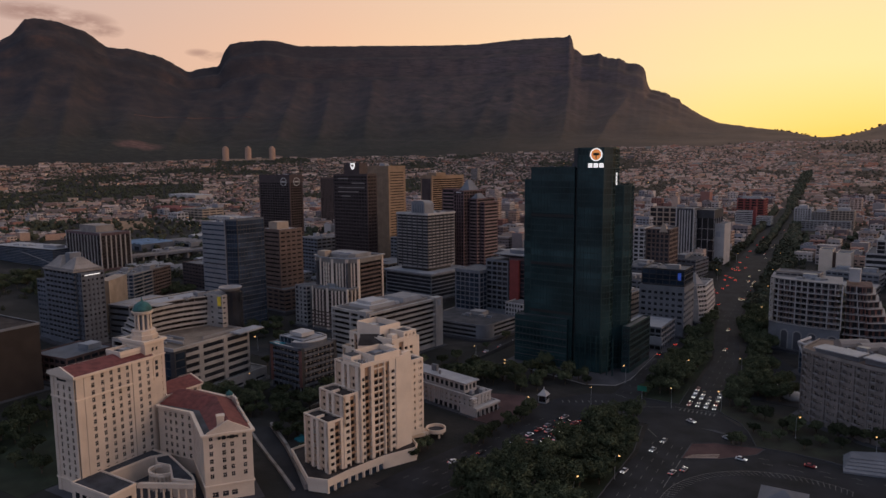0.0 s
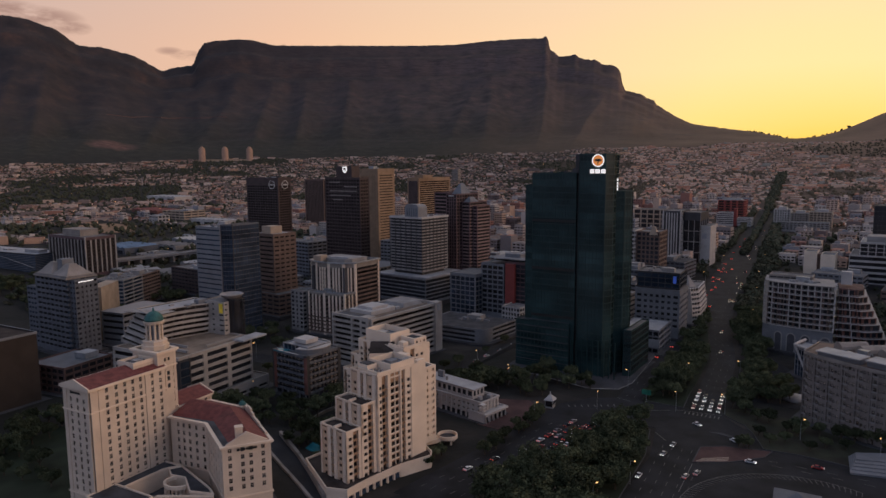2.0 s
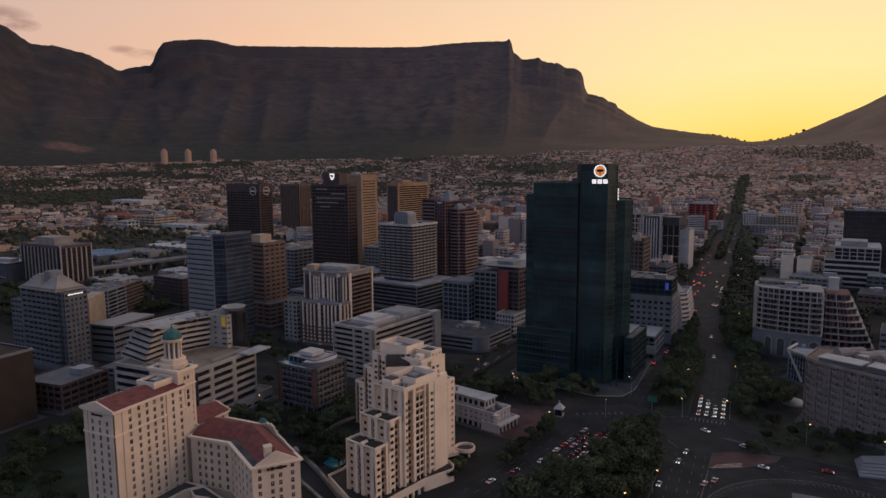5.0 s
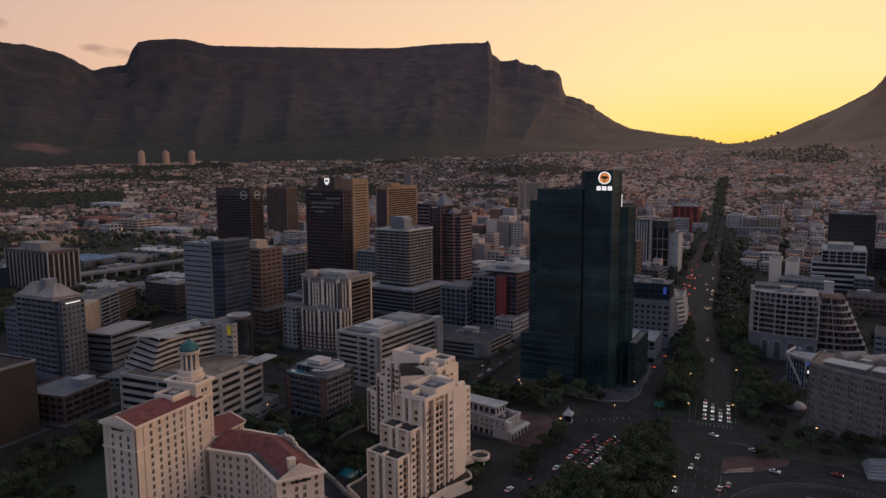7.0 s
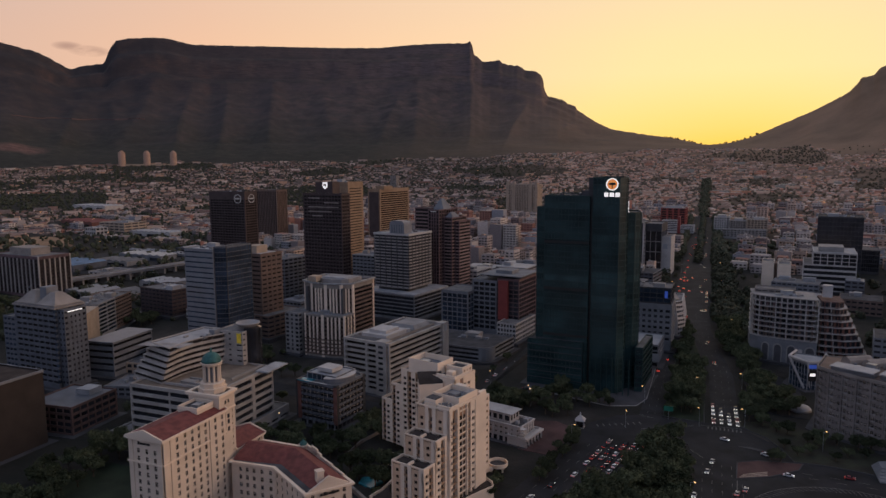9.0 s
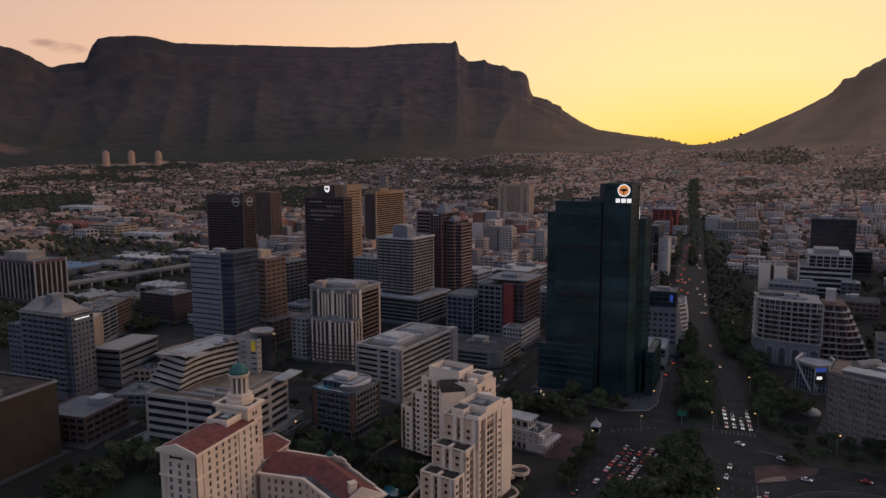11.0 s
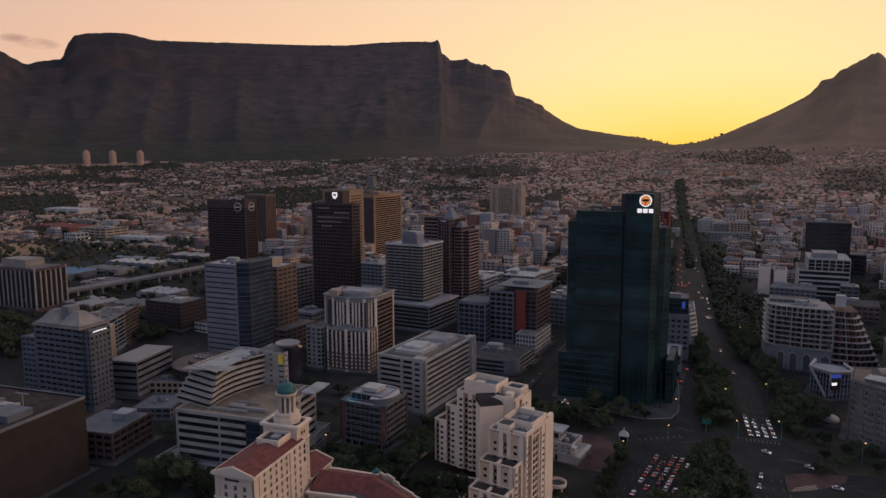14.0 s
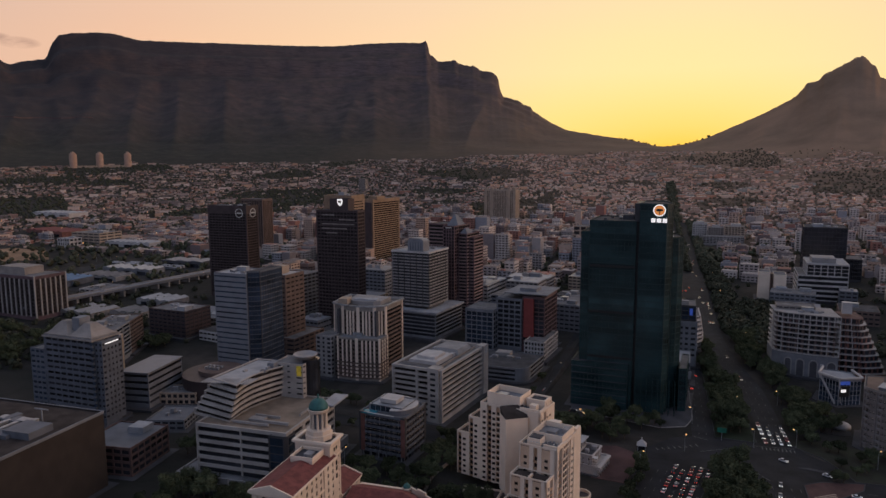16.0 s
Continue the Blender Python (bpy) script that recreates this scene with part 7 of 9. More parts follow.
    bg.volume(rect(-158.5, 645, 10, 26, -4), z0, 70.0, 13, 1.4, 3, [(2, 1.4), (5, 1.4), None, None], wall="white_paint", glass="glass_dark", depth=0.5)
    ob_ = Building("long_tan_block", "long tan block with a pale roof", "building")
    ob_.volume(rect(-184, 1000, 56, 24, -4), gz1(-200, 1000), 66.0, 5, 1.7, 3, [(6, 2.0), (3, 2.0), None, None], wall="tan_plaster", depth=0.5)
    i = Building("white_tower", "grey white grid tower block on the slope", "office tower")
    i.volume(rect(-385, 1290, 64, 40, 0), gz1(-400, 1290), 106.5, 18, 1.2, 4, [(16, 1.6), (10, 1.6), None, None], wall="tan_plaster", glass="glass_dark", depth=0.6, edge=5.0, rows=True, top=2.0)
    for x in (-446, -434, -400, -389):
        i.block("corner_shaft", rect(x + 3, 1289.0, 5, 6, 0), 40, 112, "tan_plaster")
    # the big apartment house with white roof plates
    j = Building("corner_flats", "large pale apartment house with white roof plates and balconies", "apartment block")
    z0 = gz1(0, 360)
    p = [(-12.5, 362.5), (-8.0, 357.0), (14, 341.5), (44, 330), (62, 352), (20, 385), (-6, 385)]
    j.block("wall", inset(p, 1.1), z0, 42.4, "brown_stone")
    PLANS.append(inset(p, -5.0))
    PAVED.append(inset(p, -3.6))
    j.block("roof", inset(p, 0.6), 41.6, 41.9, "roof_gravel")
    moulding(j, p, 41.4, 1.4, 0.1, "tan_grey", "parapet")
    def flats_side(q0, q1, bays, skip=0):
        n_s, a_s = math.hypot(q1[0] - q0[0], q1[1] - q0[1]), math.atan2(q1[1] - q0[1], q1[0] - q0[0])
        w_s, strips = n_s / bays, []
        for m in range(bays):
            strips += [(m * w_s, (m + 0.08) * w_s, "blank"), ((m + 0.08) * w_s, (m + 0.46) * w_s, "rec"), ((m + 0.46) * w_s, (m + 0.73) * w_s, "win"), ((m + 0.73) * w_s, (m + 1.0) * w_s, "win")]
        strip_face(j, q0, a_s, strips, z0 + 0.5, 41.5, z0 + 4.6, 3.5, 9, 1.0, (1.1, 1.5), mat="taupe_render", back="tan_grey", glass="glass_dark", rail_mat="pale_concrete")
    flats_side(p[0], p[1], 1)
    flats_side(p[1], p[2], 4)
    flats_side(p[2], p[3], 5)
    j.block("side_wall", [p[6], p[0], (p[0][0] + 0.8, p[0][1] + 0.3), (p[6][0] + 0.8, p[6][1])], z0, 41.4, "tan_grey")
    for k, (s, t) in enumerate(((0.06, 0.38), (0.42, 0.70), (0.74, 0.98))):
        a0, a1 = Vector((-10.5, 358.5)), Vector((44, 329))
        q0, q1 = a0.lerp(a1, s), a0.lerp(a1, t)
        n_ = Vector((0.47, 0.88))
        j.block("roof_plate", [tuple(q0 - n_ * 1.4), tuple(q1 - n_ * 1.4), tuple(q1 + n_ * 9), tuple(q0 + n_ * 9)], 44.6 + 0.5 * k, 45.1 + 0.5 * k, "roof_white")
        j.block("attic", [tuple(q0 + n_ * 0.6), tuple(q1 + n_ * 0.6), tuple(q1 + n_ * 8), tuple(q0 + n_ * 8)], 42.2, 44.6 + 0.5 * k, "grey_concrete")
    j.roof_kit([(-4, 366), (18, 352), (26, 366), (4, 380)], 42.0, 9)
    for k in range(4):
        x, y = 2 + 9 * k, 372 - 3 * k
        part("barrel_roof", Geo().tube((x, y, 43), (x + 12, y + 8, 43), 3.2, 3.2, 12), "tan_grey", j.root)
    k_ = Building("screen_shop", "small glass corner shop with white slanted frames and a lit screen", "shop")
    z0 = gz1(-10, 445)
    p = [(-17, 441), (-8, 430), (6, 436), (4, 452), (-12, 456)]
    k_.volume(p, z0, 25.0, 5, 0.35, 1, [(6, 0.25), (6, 0.25), (6, 0.25), None, None], wall="bluegrey_panel", pier_mat="roof_white", glass="glass_blue", depth=0.3, edge=0.4, roof="roof_white")
    for q0, q1 in (((-17.5, 441), (-8.3, 429.4)), ((-8.0, 429.4), (6.6, 435.6)), ((6.6, 436), (4.4, 452.6)), ((-12, 456.6), (-17.6, 441.4))):
        part("roof_frame", Geo().tube((*q0, 26.2), (*q1, 26.2), 0.8, 0.8, 6), "white_paint", k_.root)
    part("slant_post", Geo().tube((-17.5, 441, 26), (-9.5, 431.5, 9), 0.7, 0.7, 6), "white_paint", k_.root)
    part("slant_post", Geo().tube((-8.2, 429.6, 26), (-6.5, 431.4, 9), 0.5, 0.5, 6), "white_paint", k_.root)
    part("screen", Geo().hexa([(-7.6, 429.8, 14), (-1.2, 432.4, 14), (-1.3, 432.7, 14), (-7.7, 430.1, 14), (-7.6, 429.8, 21), (-1.2, 432.4, 21), (-1.3, 432.7, 21), (-7.7, 430.1, 21)]), "sign_dark", k_.root)
    part("screen_light", Geo().hexa([(-6.6, 429.9, 17.2), (-3.6, 431.1, 17.2), (-3.7, 431.3, 17.2), (-6.7, 430.1, 17.2), (-6.6, 429.9, 19), (-3.6, 431.1, 19), (-3.7, 431.3, 19), (-6.7, 430.1, 19)]), "sign_white", k_.root, "small lit patch of the screen")
    part("sign_light", Geo().hexa([(-7.4, 429.6, 22), (-1.4, 432.0, 22), (-1.5, 432.3, 22), (-7.5, 429.9, 22), (-7.4, 429.6, 24.4), (-1.4, 432.0, 24.4), (-1.5, 432.3, 24.4), (-7.5, 429.9, 24.4)]), "sign_blue", k_.root, "blue lit sign, unreadable")


terraced_office()
pool_roof_block()
banded_office()
finned_tower()
slab_and_glass()
brown_office()
grid_tower()
dark_slab()
shield_tower()
red_tower()
red_fin_block()
classical_low()
left_offices()
right_offices()

# ---- streets ----
def sheet(name, outline, mat, lift, label, category="road", kind="structure"):
    """A paved patch with some thickness that follows the ground."""
    g = Geo()
    n = len(outline)
    g.v = [(x, y, ground_z(x, y) + lift) for x, y in outline] + [(x, y, ground_z(x, y) - 0.6) for x, y in outline]
    g.f = [tuple(range(n))] + [(i, n + i, n + (i + 1) % n, (i + 1) % n) for i in range(n)]
    ob = new(name, g.mesh(name, mat))
    return tagged(ob, label, category, kind=kind)


def strip_road(name, x_of, w, y0, y1, mat, lift, label, step=40):
    """A long sheet along the avenue."""
    g = Geo()
    ys = [y0 + (y1 - y0) * i / max(1, int((y1 - y0) / step)) for i in range(int((y1 - y0) / step) + 1)]
    for y in ys:
        x = x_of(y)
        g.v += [(x - w / 2, y, ground_z(x, y) + lift), (x + w / 2, y, ground_z(x, y) + lift)]
    g.f = [(2 * i, 2 * i + 1, 2 * i + 3, 2 * i + 2) for i in range(len(ys) - 1)]
    return tagged(new(name, g.mesh(name, mat)), label, "road", kind="structure")


LEAN = 0.005
left_way = lambda y: -94.0 + LEAN * (y - 350)  # noqa: E731
right_way = lambda y: float(np.interp(y, (350, 450, 490, 530, 570), (-55, -57, -62.5, -68.5, -71.5)))  # noqa: E731
sheet("road_junction", [(-150, 205), (-112, 205), (-98, 262), (-88, 318), (-73, 318), (-69, 284), (-72, 225), (-44, 225), (60, 250), (60, 322), (10, 330), (-36, 336), (-46, 348), (-47, 352), (-99, 352), (-112, 346), (-124, 330),
                        (-133, 280)], "asphalt", 0.12, "dark asphalt junction of several wide roads")
strip_road("road_inbound", left_way, 12, 345, 1350, "asphalt", 0.14, "dark asphalt carriageway of the tree lined avenue")
strip_road("road_outbound", right_way, 15, 345, 1350, "asphalt", 0.14, "dark asphalt carriageway of the tree lined avenue", 20)
strip_road("road_middle", lambda y: -83.5, 11, 582, 1350, "asphalt", 0.12, "dark asphalt between the carriageways of the avenue")
sheet("road_side", [(-236, 224), (-228, 228.5), (-203, 213), (-170, 188), (-158, 186.5), (-146, 205.5), (-118, 205.5), (-140, 188), (-168, 174), (-175, 185), (-204, 202.4)], "asphalt", 0.10, "narrow dark service road between the hotels")
sheet("road_cross", [(-420, 300), (-330, 315), (-210, 300), (-205, 312), (-330, 330), (-420, 318)], "asphalt", 0.10, "dark cross street behind the offices")
sheet("road_loop", [(-205, 330), (-196, 330), (-184, 470), (-176, 620), (-186, 620), (-194, 470)], "asphalt", 0.12, "dark side street with parked cars")
sheet("pavement_tower", [(-172, 376), (-118, 360), (-103, 366), (-98.5, 380), (-98, 520), (-106, 520), (-108, 392), (-172, 384)], "paving", 0.22, "pale paved forecourt and kerb by the glass tower", "pavement")
sheet("plaza", [(-151, 283), (-134.5, 281), (-128, 318), (-141, 326), (-160, 320)], "brick_paving", 0.16, "dull red brick plaza beside the low white building", "pavement")
sheet("island", [(-51.8, 286), (-38, 293), (-25, 305), (-22.5, 313), (-42, 309.5), (-51, 304)], "brick_paving", 0.26, "red brick traffic island with a pale kerb", "pavement")
sheet("kerb_island", [(-87.5, 354), (-66, 352), (-66, 450), (-71.5, 492), (-78, 540), (-80.5, 578), (-86.5, 578), (-86.8, 470)], "grass", 0.3, "grassed median with trees between the carriageways", "ground")
sheet("lawn_grove", [(-126, 202), (-72, 204), (-71, 284), (-75, 314), (-89, 314), (-105, 258), (-115, 230)], "grass", 0.28, "rough grass under the trees by the junction", "ground")
sheet("lawn_hotel", [(-330, 130), (-258, 130), (-258, 200), (-330, 200)], "grass", 0.12, "dark lawn beside the domed hotel", "ground")
sheet("car_park", [(-44, 380), (-12, 376), (-12, 436), (-30, 470), (-42, 470)], "asphalt", 0.1, "dark car park under trees", "ground")
sheet("verge_right", [(-50, 356), (-43, 347), (-36, 340.5), (-31, 330), (-26, 314), (-12, 314.5), (2, 312.5), (21, 305), (60, 290), (60, 344), (22, 344), (0, 352), (-20, 360), (-40, 363)], "earth", 0.3, "bare earth and scrub on the verge beside the road", "ground")
sheet("median_strip", [(-50.6, 323.8), (-45, 322.6), (-31, 318.8), (-30.6, 320.6), (-36, 323), (-45, 325.2)], "paving", 0.3, "narrow paved strip between two lanes", "pavement")
for k in range(3):
    o_ = 1.7 * k
    sheet("brick_band", [(-50.6 + 0.5 * o_, 287.6 + o_), (-38.5, 294 + o_), (-38.7, 294.6 + o_), (-50.6 + 0.5 * o_, 288.2 + o_)], "tan_plaster", 0.3, "pale band laid in the brick island", "pavement")

# dashed lane lines and stop lines
marks = Geo()
for way, lanes in ((left_way, (-2, 2)), (right_way, (-4, 0, 4))):
    for y in range(356, 700, 12):
        for off in lanes:
            x = way(y) + off
            z = ground_z(x, y) + 0.2
            marks.box(x - 0.09, x + 0.09, y, y + 3.0, z, z + 0.02)
for k in range(5):
    for y in range(232, 300, 9):
        x = -66 + 4.1 * k
        marks.box(x - 0.09, x + 0.09, y, y + 3.2, 8.2, 8.22)
for k in range(6):
    for j in range(9):
        x, y = -143 + 4.4 * k + j * 2.9, 214 + j * 10.5
        marks.hexa([(x - 0.09, y, 8.2), (x + 0.09, y, 8.2), (x + 0.95, y + 3.2, 8.2), (x + 0.77, y + 3.2, 8.2), (x - 0.09, y, 8.22), (x + 0.09, y, 8.22), (x + 0.95, y + 3.2, 8.22), (x + 0.77, y + 3.2, 8.22)])
def stripe(x0, y0, x1, y1, w):
    d = Vector((x1 - x0, y1 - y0)).normalized()
    o_ = Vector((-d.y, d.x)) * w
    marks.prism([(x0 - o_.x, y0 - o_.y), (x1 - o_.x, y1 - o_.y), (x1 + o_.x, y1 + o_.y), (x0 + o_.x, y0 + o_.y)], 8.2, 8.23)


for k in range(44):  # bays round the curved parking strip
    a = radians(184 - 2.75 * k)
    x, y = -8 + 43.5 * math.cos(a), 246 + 45 * math.sin(a)
    n_ = Vector((math.cos(a + 0.35), math.sin(a + 0.35)))
    stripe(x, y, x - 4.2 * n_.x, y - 4.2 * n_.y, 0.11)
    if k:
        stripe(*last, x, y, 0.12)
    last = (x, y)
for k in range(7):
    stripe(-24 + 11 * k, 302 - 0.7 * k, -20 + 11 * k, 301.7 - 0.7 * k, 0.09)
    stripe(-22 + 11 * k, 297.5 - 0.6 * k, -18 + 11 * k, 297.2 - 0.6 * k, 0.09)
for k in range(9):  # crossing at the avenue
    stripe(-64 + 2.0 * k, 343.2, -64 + 2.0 * k, 346.4, 0.28)
for k in range(8):
    stripe(-120 + 3.0 * k, 329 + 1.6 * k, -118.6 + 3.0 * k, 326.4 + 1.6 * k, 0.25)
for x0, y0, x1, y1 in ((-69, 347, -47, 349), (-72, 312, -66, 304), (-97, 331, -71, 345), (-52.4, 256, -51.6, 284), (-100, 352, -92, 349)):
    d = Vector((x1 - x0, y1 - y0)).normalized()
    n_ = Vector((-d.y, d.x)) * 0.14
    c = [(x0 - n_.x, y0 - n_.y), (x1 - n_.x, y1 - n_.y), (x1 + n_.x, y1 + n_.y), (x0 + n_.x, y0 + n_.y)]
    marks.prism(c, 8.2, 8.23)
tagged(new("road_markings", marks.mesh("road_markings", "road_paint")), "worn white dashes and stop lines on the asphalt", "road marking", kind="stuff")

# ---- street things ----
def street_lamp():
    t = thing("street_lamp", "grey steel street lamp with a warm glowing head", "street lamp", "lamps along the streets")
    part("pole", Geo().tube((0, 0, 0), (0, 0, 9.6), 0.11, 0.07, 6), "metal_grey", t)
    arm = part("arm", Geo().tube((0, 0, 9.5), (1.6, 0, 9.9), 0.06, 0.05, 6), "metal_grey", t)
    part("lamp_head", Geo().box(1.3, 2.0, -0.2, 0.2, 9.72, 10.0), "lamp_glow", arm, "orange glowing lamp head")
    return t


lamp_spots = [(-70.5, 254), (-78, 228), (-68.5, 345), (-46, 352), (-45, 420), (-105, 330), (-128, 300), (-12, 332), (18, 322), (-99, 372), (-162, 352), (-193, 372), (-276, 262),
              (-50, 560), (-52, 640), (-101, 600), (-53, 720), (-101, 700), (-56, 820), (-97, 800), (-72, 400), (-160, 344), (-850, 700), (-832, 706), (-812, 698), (-872, 690), (-702, 565), (-636, 640), (-640, 700), (-330, 322), (-262, 312), (-392, 318)]
first_lamp = street_lamp()
for k, (x, y) in enumerate(lamp_spots):
    m = pose(x, y, ground_z(x, y) + 0.1, 0, 0, 57 * k)
    if k == 0:
        first_lamp.matrix_basis = m
    else:
        copy_thing(first_lamp, m)

kiosk = thing("kiosk", "white pyramid roofed kiosk among the street trees", "kiosk", at=(-127.5, 322, 8.1))
kiosk.scale = (0.8, 0.8, 0.8)
kiosk_body = part("body", Geo().box(-2.6, 2.6, -2.6, 2.6, 0, 5.2), "roof_white", kiosk)
part("opening", Geo().box(-2.25, 2.25, -2.68, -2.61, 0.9, 4.7), "glass_dark", kiosk_body)
part("side_opening", Geo().box(2.61, 2.68, -2.1, 2.1, 2.4, 4.7), "glass_dark", kiosk_body)
kiosk_roof = part("roof", Geo().prism([(-3.3, -3.3), (3.3, -3.3), (3.3, 3.3), (-3.3, 3.3)], 5.2, 8.4, [(-0.6, -0.6), (0.6, -0.6), (0.6, 0.6), (-0.6, 0.6)]), "white_paint", kiosk)
part("finial", Geo().tube((0, 0, 8.3), (0, 0, 10.4), 0.5, 0.25, 6), "white_paint", kiosk_roof)
tent = thing("marquee", "white arched event tent beside the car park", "tent", at=(-15.5, 391, 8.1))
part("canvas", Geo().lathe(0, 0, [(5.8, 0.0), (5.6, 1.4), (4.6, 2.3), (2.4, 2.9), (0.3, 3.0)], 14), "roof_white", tent, smooth=True)
gs = thing("road_sign", "green overhead direction sign beside the avenue", "sign", at=(-84.5, 350.5, 8.1))
part("post", Geo().tube((0, 0, 0), (0, 0, 7), 0.15, 0.12, 6), "metal_grey", gs)
part("panel", Geo().box(-2.4, 2.4, -0.2, -0.05, 4.6, 7.4), "green_sign", gs)


def car(paint, label):
    """A saloon, nose towards -y."""
    t = thing("car", label, "car", "cars on the roads")
    body = Geo()
    prof = [(-2.15, 0.35), (2.15, 0.35), (2.2, 0.85), (1.6, 0.98), (-1.1, 0.95), (-2.1, 0.75)]
    body.v = [(x, y, z) for x in (-0.88, 0.88) for y, z in prof]
    body.f = [tuple(range(5, -1, -1)), tuple(range(6, 12))] + [(i, (i + 1) % 6, 6 + (i + 1) % 6, 6 + i) for i in range(6)]
    shell = part("body", body, paint, t)
    cab = [(-1.0, 0.95), (1.65, 0.97), (1.15, 1.42), (-0.25, 1.45)]
    g = Geo()
    g.v = [(x * (0.86 if z < 1 else 0.72), y, z) for x in (-1, 1) for y, z in cab]
    g.f = [(3, 2, 1, 0), (4, 5, 6, 7)] + [(i, (i + 1) % 4, 4 + (i + 1) % 4, 4 + i) for i in range(4)]
    part("cabin_glass", g, "glass_dark", t)
    part("roof", Geo().prism([(-0.66, -0.2), (0.66, -0.2), (0.66, 1.1), (-0.66, 1.1)], 1.42, 1.48), paint, t)
    for x in (-0.82, 0.82):
        for y in (-1.35, 1.35):
            part("wheel", Geo().tube((x - 0.1, y, 0.32), (x + 0.1, y, 0.32), 0.32, 0.32, 8), "tyre", t)
    for x in (-0.6, 0.6):
        part("headlight", Geo().box(x - 0.2, x + 0.2, -2.24, -2.1, 0.58, 0.74), "head_glow", shell)
        part("tail_light", Geo().box(x - 0.2, x + 0.2, 2.14, 2.26, 0.62, 0.8), "tail_glow", shell)
    return t


def small_car(paint, label):
    """A plainer saloon for the far traffic, its wheels part of the body."""
    t = thing("car", label, "car", "cars on the roads")
    g = Geo().prism([(-0.88, -2.2), (0.88, -2.2), (0.88, 2.2), (-0.88, 2.2)], 0.3, 0.95, [(-0.84, -2.05), (0.84, -2.05), (0.84, 2.1), (-0.84, 2.1)])
    for x in (-0.9, 0.66):
        for y in (-1.5, 1.2):
            g.box(x, x + 0.24, y, y + 0.6, 0.0, 0.5)
    shell = part("body", g, paint, t)
    part("cabin_glass", Geo().prism([(-0.8, -1.0), (0.8, -1.0), (0.8, 1.6), (-0.8, 1.6)], 0.95, 1.45, [(-0.66, -0.3), (0.66, -0.3), (0.66, 1.1), (-0.66, 1.1)]), "glass_dark", t)
    for x in (-0.6, 0.6):
        part("headlight", Geo().box(x - 0.28, x + 0.28, -2.34, -2.1, 0.5, 0.8), "head_soft", shell)
        part("tail_light", Geo().box(x - 0.34, x + 0.34, 2.14, 2.4, 0.5, 0.95), "tail_glow", shell)
    return t


far_car = small_car("car_dark", "dark saloon car with its lights on")
cars = [car("car_white", "white saloon car with its lights on"), car("car_silver", "silver saloon car with its lights on"), car("car_dark", "black saloon car with its lights on"), car("car_red", "dark red saloon car with its lights on")]
rng = random.Random(5)
spots = []
for lane in range(4):  # waiting towards the junction, lights on
    for k in range(3 + (lane * 2 + 5) % 3):
        y = 353 + 6.6 * k + rng.uniform(0, 1.2)
        spots.append((right_way(y) - 6.2 + 4.0 * lane, y, 0))
for lane in range(5):  # queue on the side street, tails to the camera
    for k in range(7):
        if rng.random() < 0.88:
            y = 263 + 7.2 * k + rng.uniform(0, 1.8)
            spots.append((-120 + 4.1 * lane + (y - 262) * 0.22, y, 180 - 13))
for x, y, r in ((-62, 300, -8), (-64, 288, -8), (-69, 262, -6), (-52, 270, 170), (-30, 296.5, 80), (-5, 303, 84), (30, 297, -80), (-48.5, 275, 170), (-38, 317, 60), (-56, 330, 60), (-96, 440, 180), (-92, 470, 180), (-61, 470, 0), (-66, 520, 0),
                (-95, 540, 180), (-91, 560, 180), (-92, 640, 180), (-96, 652, 180), (-90, 660, 180), (-70, 620, 0), (-94, 700, 180), (-90, 712, 180), (-96, 720, 180), (-73, 700, 0), (-70, 760, 0), (-93, 800, 180),
                (-72, 840, 0), (-92, 880, 180), (-127, 250, 166), (-133, 236, 166), (-25, 392, 40), (-29, 398, 40), (-33, 404, 40), (-27, 410, 40), (-31, 416, 40), (-35, 422, 40), (-196, 392, 176), (-193, 408, 176),
                (-191, 424, 176), (-197, 378, 176), (-189, 440, 176), (-190, 470, 176), (-170, 372, 100), (-185, 366, 100)):
    spots.append((x, y, r))
for y0, y1, count in ((582, 598, 6), (744, 772, 7)):  # braking before the two crossings
    for k in range(count):
        spots.append((-95.5 + 3.9 * (k % 4), y0 + (y1 - y0) * rng.random(), 180))
n_near = len(spots)
for k in range(26):  # the stream of traffic up the avenue
    y = 600 + 700 * rng.random()
    spots.append((left_way(y) + rng.choice((1.0, 4.2, 7.4)), y, 180) if k % 2 else (right_way(y) + rng.choice((-3.5, 0, 3.5)), y, 0))
used = set()
for k, (x, y, r) in enumerate(spots):
    kind = rng.choice((0, 0, 0, 1, 1, 2, 2, 3))
    m = pose(x, y, ground_z(x, y) + 0.16, 0, 0, r)
    if k >= n_near or y > 430:
        ob = far_car if "far" not in used else copy_thing(far_car, m)
        used.add("far")
        ob.matrix_basis = m
        continue
    if kind not in used:
        used.add(kind)
        cars[kind].matrix_basis = m
    else:
        copy_thing(cars[kind], m)


